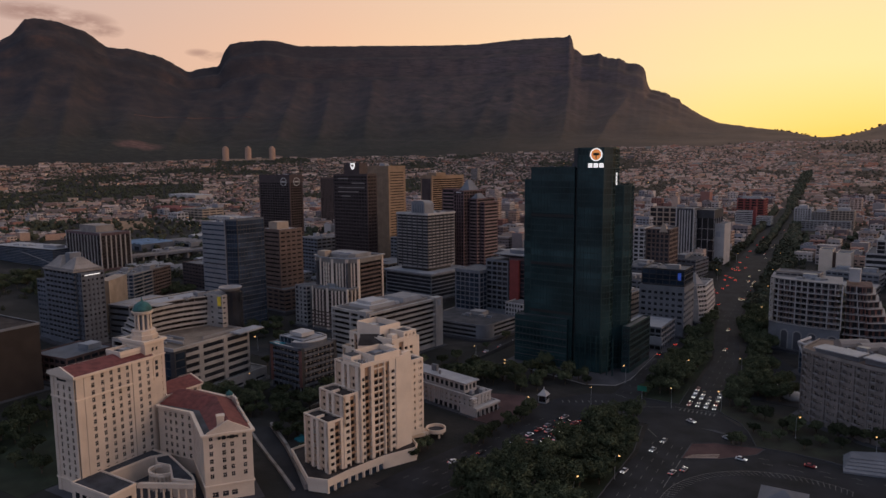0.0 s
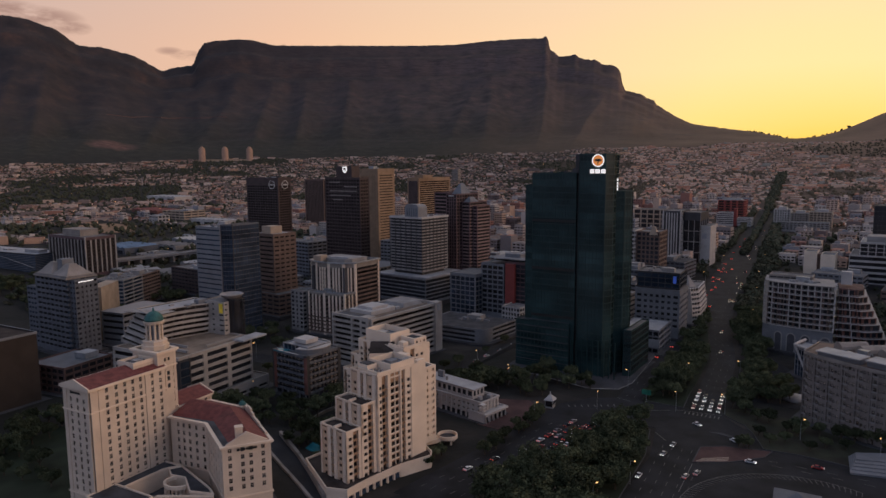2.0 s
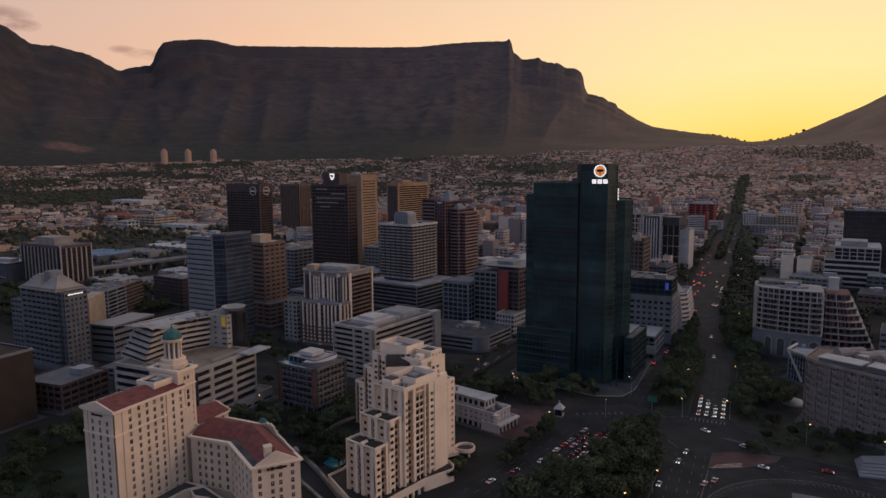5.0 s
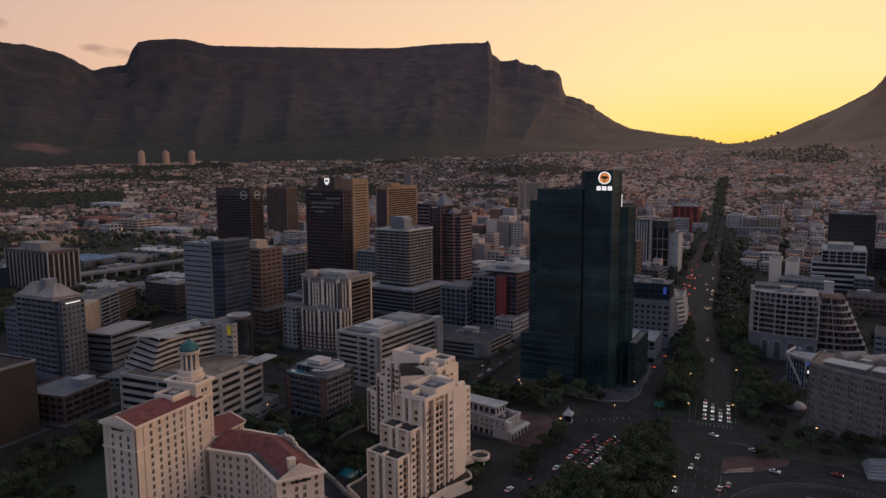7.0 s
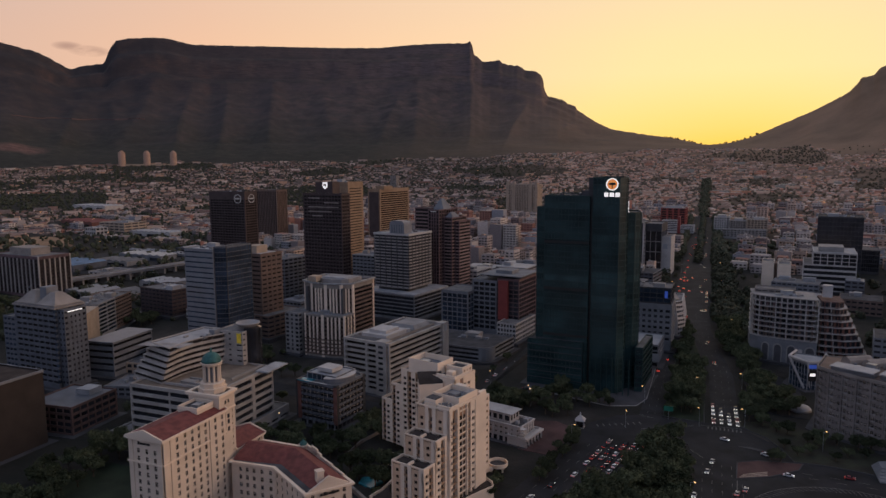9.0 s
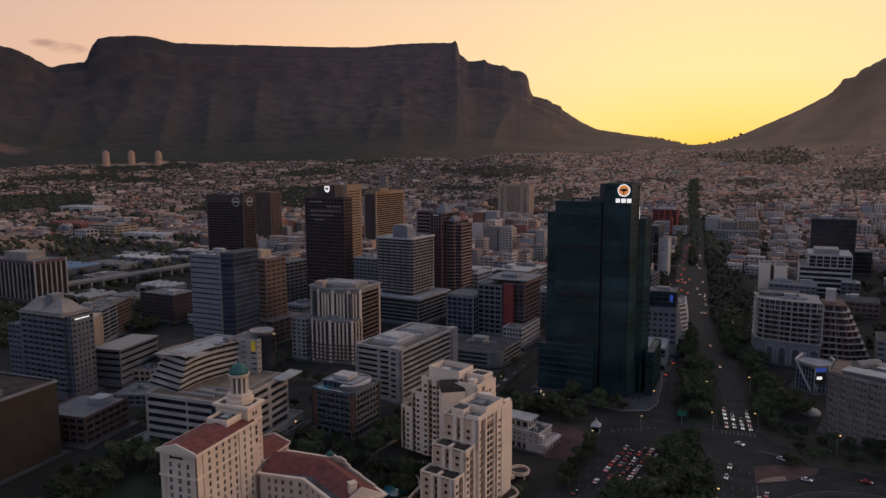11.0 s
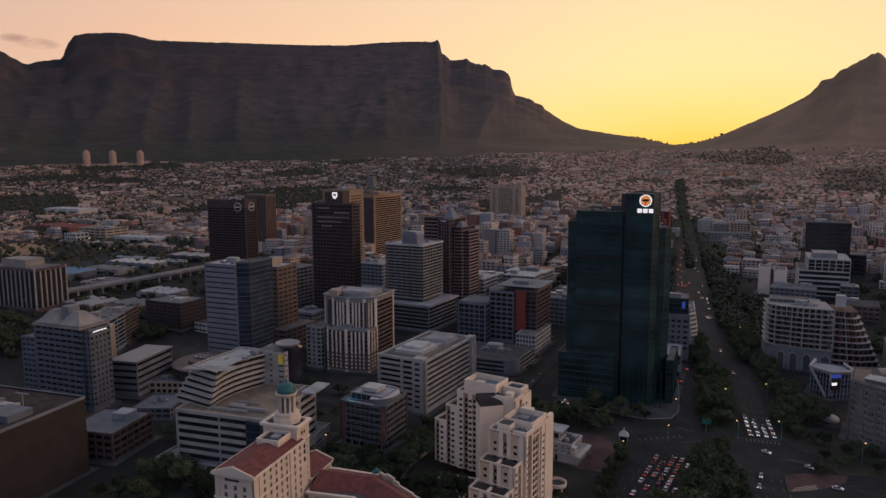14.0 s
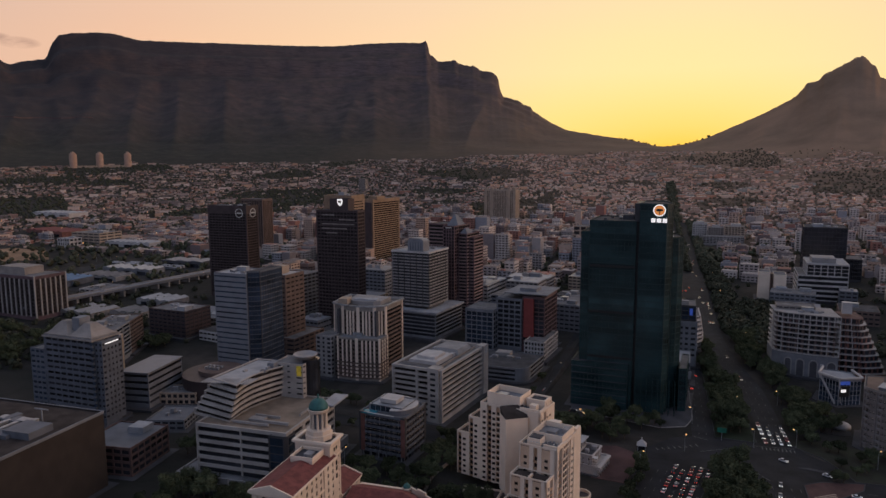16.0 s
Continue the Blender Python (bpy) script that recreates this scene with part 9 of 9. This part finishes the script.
    park_trees = [(right_way(y) + r.uniform(11, 30), y) for y in [r.uniform(585, 900) for _ in range(170)]] + [(r.uniform(-40, 4), r.uniform(545, 705)) for _ in range(110)]
    park_trees += [(right_way(y) + r.uniform(10, 15), y) for y in range(900, 1330, 7)] + [(left_way(y) - r.uniform(9, 14), y) for y in range(880, 1330, 7)]
    park_trees += [(-80 + r.uniform(-2, 2), y) for y in range(868, 1330, 6)] + [(r.uniform(-91, -72), y) for y in range(1335, 1960, 5)] + [(r.uniform(-25, 100), r.uniform(530, 640)) for _ in range(70)] + [(right_way(y) + r.uniform(9, 26), y) for y in range(860, 1330, 5)]
    for k in range(46):
        az = r.choice((r.uniform(0.3, 4.6), r.uniform(1.0, 3.4), r.uniform(-3.0, 0.2)))
        rad = float(np.interp(az, REACH_AZ, REACH)) - r.uniform(0, 25)
        x, y, s = -60 - rad * math.sin(radians(az)), -25 + rad * math.cos(radians(az)), r.uniform(2.5, 6.5)
        c, i = Vector((x, y, mountain(az, rad) + s * 0.5)), len(g.v)
        g.v += [tuple(c + v * s * r.uniform(0.5, 1.1)) for v in ico]
        g.f += [(i + a, i + b, i + e) for a, b, e in tri]
    for x, y in park_trees:
        z, s = ground_z(x, y), r.uniform(3.0, 4.6)
        for q in range(3):
            c = Vector((x + r.uniform(-1.5, 1.5), y + r.uniform(-1.5, 1.5), z + s * (0.6 + 0.4 * q)))
            if y < 950:
                clump(c, s)
                continue
            i = len(g.v)
            g.v += [tuple(c + v * s * r.uniform(0.55, 1.1)) for v in ico]
            g.f += [(i + a, i + b, i + e) for a, b, e in tri]
    tagged(new("park_trees", leafy.mesh("park_trees", "far_leaf")), "dark ragged tree crowns along the avenue and yards", "trees", kind="stuff")
    tagged(new("hillside_trees", west_g.mesh("hillside_trees", "dusty_leaf")), "haze-paled olive tree crowns between the hillside houses", "trees", kind="stuff")
    tagged(new("suburb_trees", g.mesh("suburb_trees", "far_leaf")), "dark tree crowns scattered between the houses", "trees", kind="stuff")


island_material("house_wall", [(0.605, 0.462, 0.38), (0.44, 0.336, 0.286), (0.726, 0.583, 0.495), (0.275, 0.187, 0.16), (0.55, 0.341, 0.231), (0.55, 0.413, 0.347), (0.231, 0.182, 0.165), (0.363, 0.187, 0.138), (0.583, 0.429, 0.325), (0.198, 0.16, 0.149)])
island_material("block_wall", [(0.484, 0.424, 0.385), (0.352, 0.314, 0.297), (0.594, 0.506, 0.451), (0.242, 0.204, 0.198), (0.44, 0.303, 0.231), (0.286, 0.286, 0.308), (0.187, 0.143, 0.138), (0.517, 0.38, 0.303), (0.385, 0.325, 0.303), (0.319, 0.16, 0.127)])
island_material("house_roof", [(0.12, 0.09, 0.085), (0.18, 0.078, 0.058), (0.18, 0.155, 0.148), (0.085, 0.072, 0.072), (0.21, 0.10, 0.072), (0.25, 0.205, 0.19), (0.15, 0.074, 0.058), (0.15, 0.128, 0.125), (0.33, 0.27, 0.245)])
island_material("house_flat", [(0.33, 0.27, 0.237), (0.22, 0.182, 0.167), (0.418, 0.347, 0.308), (0.165, 0.138, 0.127), (0.33, 0.176, 0.132)])
# western houses: paler, warmer palettes with the haze put into the colour
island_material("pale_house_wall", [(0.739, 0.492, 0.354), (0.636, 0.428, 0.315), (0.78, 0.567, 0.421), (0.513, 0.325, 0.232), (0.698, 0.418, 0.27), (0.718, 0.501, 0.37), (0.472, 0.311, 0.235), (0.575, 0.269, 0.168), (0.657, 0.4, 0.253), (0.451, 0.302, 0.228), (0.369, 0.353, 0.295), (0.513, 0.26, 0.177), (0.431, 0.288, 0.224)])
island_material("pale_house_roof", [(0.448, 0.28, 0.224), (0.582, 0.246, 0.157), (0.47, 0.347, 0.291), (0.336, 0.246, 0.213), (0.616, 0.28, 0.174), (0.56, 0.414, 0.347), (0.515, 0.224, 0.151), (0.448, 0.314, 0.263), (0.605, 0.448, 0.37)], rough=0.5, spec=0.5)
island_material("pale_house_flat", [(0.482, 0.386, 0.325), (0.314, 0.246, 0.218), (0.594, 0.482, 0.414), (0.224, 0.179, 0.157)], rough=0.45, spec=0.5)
# western crowns, lightened in colour for the same haze
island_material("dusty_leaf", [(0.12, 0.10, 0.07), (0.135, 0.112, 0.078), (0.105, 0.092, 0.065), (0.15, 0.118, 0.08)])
island_material("far_leaf", [(0.052, 0.058, 0.036), (0.062, 0.064, 0.040), (0.045, 0.052, 0.034), (0.07, 0.066, 0.043)])
suburbs()
far_trees()


def suburb_lamps():
    """The first street lamps lit between the houses."""
    r, g, posts = random.Random(5), Geo(), Geo()
    for k in range(45):
        az, rad = r.uniform(-14, 58), r.uniform(1150, 2250)
        x, y = -60 - rad * math.sin(radians(az)), -25 + rad * math.cos(radians(az))
        z = ground_z(x, y)
        s = r.uniform(0.4, 0.75)
        posts.tube((x, y, z), (x, y, z + 8), 0.15, 0.1, 5)
        g.lathe(x, y, [(0.05, z + 8), (s, z + 8.2), (s, z + 8.2 + s), (0.05, z + 8.5 + s)], 6)
    tagged(new("distant_posts", posts.mesh("distant_posts", "steel_dark")), "dark thin posts of far street lamps", "lamp posts", kind="stuff")
    tagged(new("distant_lamps", g.mesh("distant_lamps", "lamp_glow")), "lit street lamps scattered through the suburb", "street lamps", kind="stuff")


suburb_lamps()
tagged(new("town_walls", far_walls.mesh("town_walls", "block_wall")), "plastered walls of countless flat roofed town blocks", "buildings", kind="stuff")
tagged(new("town_roofs", far_tops.mesh("town_roofs", "house_flat")), "grey flat roofs of countless town blocks", "buildings", kind="stuff")
tagged(new("town_windows", far_glass.mesh("town_windows", "glass_dark")), "dark windows of countless town blocks", "windows", kind="stuff")

# the three round towers on the slope
def round_tower(x, y):
    b = thing("round_tower", "tall pale cylindrical apartment tower on the hillside", "apartment tower", "round towers on the slope")
    z = 146.0
    part("shaft", Geo().lathe(0, 0, [(11.6, -20), (11.6, 44), (12.0, 44.2), (12.0, 45.6), (8.6, 45.8), (8.4, 49.6), (5.0, 49.8), (4.6, 53.4), (1.5, 53.6)], 24), "peach_render", b)
    for k in range(13):
        part("balcony_ring", Geo().lathe(0, 0, [(11.5, 3 + 3.1 * k), (12.2, 3 + 3.1 * k), (12.2, 4.2 + 3.1 * k), (11.5, 4.2 + 3.1 * k)], 24), "peach_render", b)
    b.location = (x, y, z)
    return b


TOWERS = ((-2048, 1869), (-1990, 1928), (-1925, 1990))
for x, y in TOWERS:
    round_tower(x, y)
n_ = (Vector(TOWERS[2]) - Vector(TOWERS[0])).normalized()
n_ = Vector((-n_.y, n_.x)) * 6
e0, e1 = Vector(TOWERS[0]), Vector(TOWERS[2])
deck = Geo().prism([tuple(e0 + n_), tuple(e0 - n_), tuple(e1 - n_), tuple(e1 + n_)], 130, 151.5)
tagged(new("tower_podium", deck.mesh("tower_podium", "tan_plaster")), "long low podium joining the round towers", "building")


# the flyover by the railway yards
def flyover():
    b = thing("flyover", "grey concrete flyover on square piers", "bridge")
    pts = [Vector((-692, 440)), Vector((-681, 500)), Vector((-670, 551)), Vector((-659, 610)), Vector((-649, 668)), Vector((-643, 740))]
    for p0, p1 in zip(pts, pts[1:]):
        d = (p1 - p0).normalized()
        o = Vector((-d.y, d.x)) * 7
        part("deck", Geo().prism([tuple(p0 - o), tuple(p1 - o), tuple(p1 + o), tuple(p0 + o)], 28.6, 30.6), "grey_concrete", b)
        for s in (-1, 1):
            c = [tuple(p0 + o * s), tuple(p1 + o * s), tuple(p1 + o * s * 0.94), tuple(p0 + o * s * 0.94)]
            part("parapet", Geo().prism(c if s < 0 else c[::-1], 30.2, 31.6), "pale_concrete", b)
        for k in range(4):
            c = p0.lerp(p1, (k + 0.5) / 4)
            part("bridge_pier", Geo().box(c.x - 5.4, c.x + 5.4, c.y - 1.3, c.y + 1.3, 14, 28.7), "pale_concrete", b)


flyover()


# low sheds and works by the railway
def shed(x, y, w, d, h, rot, wall, roof, label, bays=5):
    b = thing("shed", label, "shed")
    z0, p = ground_z(x, y) - 1.5, rect(x, y, w, d, rot)
    part("wall", Geo().prism(p, z0, z0 + h + 1.5), wall, b)
    u, v = Vector(p[1]) - Vector(p[0]), Vector(p[3]) - Vector(p[0])
    for k in range(bays):
        a0, a1 = Vector(p[0]) + u * (k / bays), Vector(p[0]) + u * ((k + 0.96) / bays)
        m0 = (a0 + a1) / 2
        g = Geo()
        z = z0 + h + 1.5
        g.v = [(*a0, z), (*a1, z), (*(a1 + v), z), (*(a0 + v), z), (*m0, z + 1.6), (*(m0 + v), z + 1.6)]
        g.f = [(0, 1, 4), (1, 2, 5, 4), (2, 3, 5), (3, 0, 4, 5), (3, 2, 1, 0)]
        part("roof_bay", g, roof, b)
    for k in range(3):
        c = Vector(p[0]) + u * (0.14 + 0.3 * k)
        e = Vector(p[0]) + u * (0.32 + 0.3 * k)
        n_ = Vector((u.y, -u.x)).normalized() * 0.1
        part("opening", Geo().prism([tuple(c + n_), tuple(e + n_), tuple(e), tuple(c)], z0 + 2, z0 + 2 + h * 0.55), "glass_dark", b)
    return b


def box_hall(x, y, w, d, h, rot, wall, roof, label):
    b = Building("works_hall", label, "building")
    p = rect(x, y, w, d, rot)
    z = ground_z(x, y)
    b.volume(p, z - 1, z + h, max(1, int(h / 5)), 2.6, 2.0, [(5, 2.0), (3, 2.0), None, None], wall=wall, roof=roof, depth=0.5, edge=1.5)
    b.roof_kit(p, z + h - 0.8, 4, ("roof_white", "metal_grey"))


box_hall(-677, 528, 34, 33, 10, -2, "white_paint", "roof_gravel", "pale box hall with a flat roof beside the flyover")
shed(-757, 548, 58, 46, 8, -4, "slate_stone", "blue_roof", "long low shed with blue sheet roofs", 6)
shed(-718, 645, 76, 26, 7, -4, "grey_concrete", "metal_grey", "long low shed with pale sheet roofs", 6)
shed(-728, 600, 60, 30, 6, -4, "pale_concrete", "roof_gravel", "long pale railway shed with ridged roofs", 5)
shed(-688, 708, 66, 28, 8, -2, "dark_concrete", "bluegrey_panel", "dark railway shed with a grey roof", 3)
shed(-628, 458, 44, 34, 6, -6, "tan_grey", "bluegrey_panel", "low grey depot with a blue grey roof", 3)
shed(-585, 470, 36, 26, 7, -6, "tan_grey", "roof_gravel", "low grey depot with ridged roofs", 3)
shed(-590, 520, 44, 28, 7, -6, "pale_concrete", "roof_white", "low pale depot with ridged roofs", 4)
shed(-852, 806, 86, 26, 9, -2, "white_paint", "roof_white", "long white warehouse with ridged roofs", 8)
shed(-1052, 840, 106, 46, 10, -14, "red_brick", "red_tile", "long red brick works with tiled roofs", 6)
shed(-1228, 1030, 104, 44, 10, -6, "white_paint", "roof_white", "long white warehouse with ridged roofs", 7)
box_hall(-938, 800, 60, 42, 20, -6, "tan_plaster", "roof_gravel", "tan flat roofed block above the railway yards")
box_hall(-968, 772, 26, 22, 14, -6, "white_paint", "roof_white", "small white block above the railway yards")
sheet("sand_yard", [(-1060, 690), (-993, 622), (-917, 686), (-978, 738), (-1040, 738)], "sand", 0.3, "bare tan sandy ground by the railway", "ground")
sheet("rail_yard", [(-840, 560), (-760, 540), (-690, 560), (-680, 640), (-690, 745), (-760, 740), (-830, 690)], "asphalt", 0.3, "dark railway yard with sidings", "ground")


def rail_coach():
    t = thing("rail_coach", "pale grey railway coach standing in the sidings", "railway coach", "coaches in the railway yard")
    part("body", Geo().prism([(-1.5, -10), (1.5, -10), (1.5, 10), (-1.5, 10)], 0.9, 3.6, [(-1.4, -9.9), (1.4, -9.9), (1.4, 9.9), (-1.4, 9.9)]), "metal_grey", t)
    part("roof", Geo().prism([(-1.45, -10), (1.45, -10), (1.45, 10), (-1.45, 10)], 3.6, 4.1, [(-0.8, -9.8), (0.8, -9.8), (0.8, 9.8), (-0.8, 9.8)]), "roof_white", t)
    for s in (-1, 1):
        part("window_strip", Geo().box(s * 1.44, s * 1.55, -9, 9, 2.1, 3.0), "glass_dark", t)
        part("bogie", Geo().box(-1.1, 1.1, s * 7 - 1.4, s * 7 + 1.4, 0.0, 0.9), "steel_dark", t)
    return t


first_coach = rail_coach()
for k in range(14):
    x, y = -716 - 22 * (k % 5), 684 + 6.5 * (k // 5)
    m = pose(x, y, ground_z(x, y) + 0.4, 0, 0, 84)
    if k == 0:
        first_coach.matrix_basis = m
    else:
        copy_thing(first_coach, m)


# ---- kerbs, garden walls and the pool by the hotels ----
def low_wall(name, pts, w, z0, z1, mat, label, category):
    """A wall or kerb along a line of plan points."""
    g = Geo()
    for (x0, y0), (x1, y1) in zip(pts, pts[1:]):
        d = Vector((x1 - x0, y1 - y0)).normalized()
        o = Vector((-d.y, d.x)) * w / 2
        e = d * w / 2
        a, c = Vector((x0, y0)) - e, Vector((x1, y1)) + e
        g.prism([tuple(a - o), tuple(c - o), tuple(c + o), tuple(a + o)], z0, z1)
    return tagged(new(name, g.mesh(name, mat)), label, category, kind="structure")


low_wall("garden_wall", [(-227, 228.5), (-213.6, 220), (-203.4, 213.4), (-190.8, 204.2), (-180.5, 196.4), (-170.6, 188.6)], 1.3, 7.6, 10.0, "tan_grey", "pale plastered garden wall beside the service road", "wall")
low_wall("garden_wall", [(-226, 245), (-227, 262), (-224, 277)], 0.6, 7.6, 9.6, "tan_grey", "pale plastered garden wall round the pool garden", "wall")
low_wall("garden_wall", [(-232, 219.5), (-204.3, 203), (-194.3, 197.4), (-185.7, 192.4), (-174, 185.4)], 1.2, 7.6, 9.0, "tan_grey", "low pale wall on the far side of the service road", "wall")
sheet("pool", [(-207, 222), (-200, 220), (-197, 227), (-203, 231), (-208, 228)], "pool_blue", 0.5, "small green blue swimming pool in the garden", "pool")
low_wall("kerb", [(-126, 202), (-115, 230), (-105, 258), (-89, 314), (-75, 314), (-71, 284), (-72, 204)], 0.4, 8.0, 8.34, "paving", "grey stone kerb round the planted island", "kerb")
low_wall("kerb", [(-87.5, 354), (-66, 352), (-68, 470)], 0.4, 8.0, 8.36, "paving", "grey stone kerb of the planted median", "kerb")
low_wall("kerb", [(-87.5, 354), (-86.5, 470)], 0.4, 8.0, 8.36, "paving", "grey stone kerb of the planted median", "kerb")
low_wall("kerb", [(-50, 356), (-43, 347), (-36, 340.5), (-31, 330), (-26, 314), (-12, 314.5), (2, 312.5), (21, 305), (60, 290)], 0.4, 8.0, 8.36, "paving", "grey stone kerb of the planted verge", "kerb")
low_wall("kerb", [(-172, 376), (-118, 360), (-103, 366), (-98.5, 380), (-98, 520)], 0.5, 8.0, 8.3, "pale_concrete", "pale stone kerb of the tower forecourt", "kerb")
low_wall("kerb", [(-51.8, 286), (-38, 293), (-25, 305), (-22.5, 313), (-42, 309.5), (-51, 304), (-51.8, 286)], 0.5, 8.0, 8.36, "paving", "grey kerb of the brick traffic island", "kerb")


# the canopy and the low terrace by the curved parking strip
canopy = thing("canopy", "blue grey pyramid canopy on steel posts", "canopy", at=(-12, 262, 8.1))
part("canopy_roof", Geo().prism([(-8, -8), (8, -8), (8, 8), (-8, 8)], 3.2, 6.4, [(-0.4, -0.4), (0.4, -0.4), (0.4, 0.4), (-0.4, 0.4)]), "slate_stone", canopy)
for x in (-7.2, 7.2):
    for y in (-7.2, 7.2):
        part("post", Geo().tube((x, y, 0), (x, y, 3.4), 0.16, 0.14, 6), "metal_grey", canopy)
stand = thing("terrace", "low pale stepped terrace on the verge", "terrace")
for k in range(5):
    part("step", Geo().prism([(6.5 + 0.6 * k, 303.5 + 2.6 * k), (21 + 0.3 * k, 306 + 2.8 * k), (22, 327), (6.5 + 0.6 * k, 321.5)], 8.0 + 0.5 * k, 8.9 + 0.5 * k), "grey_concrete", stand)
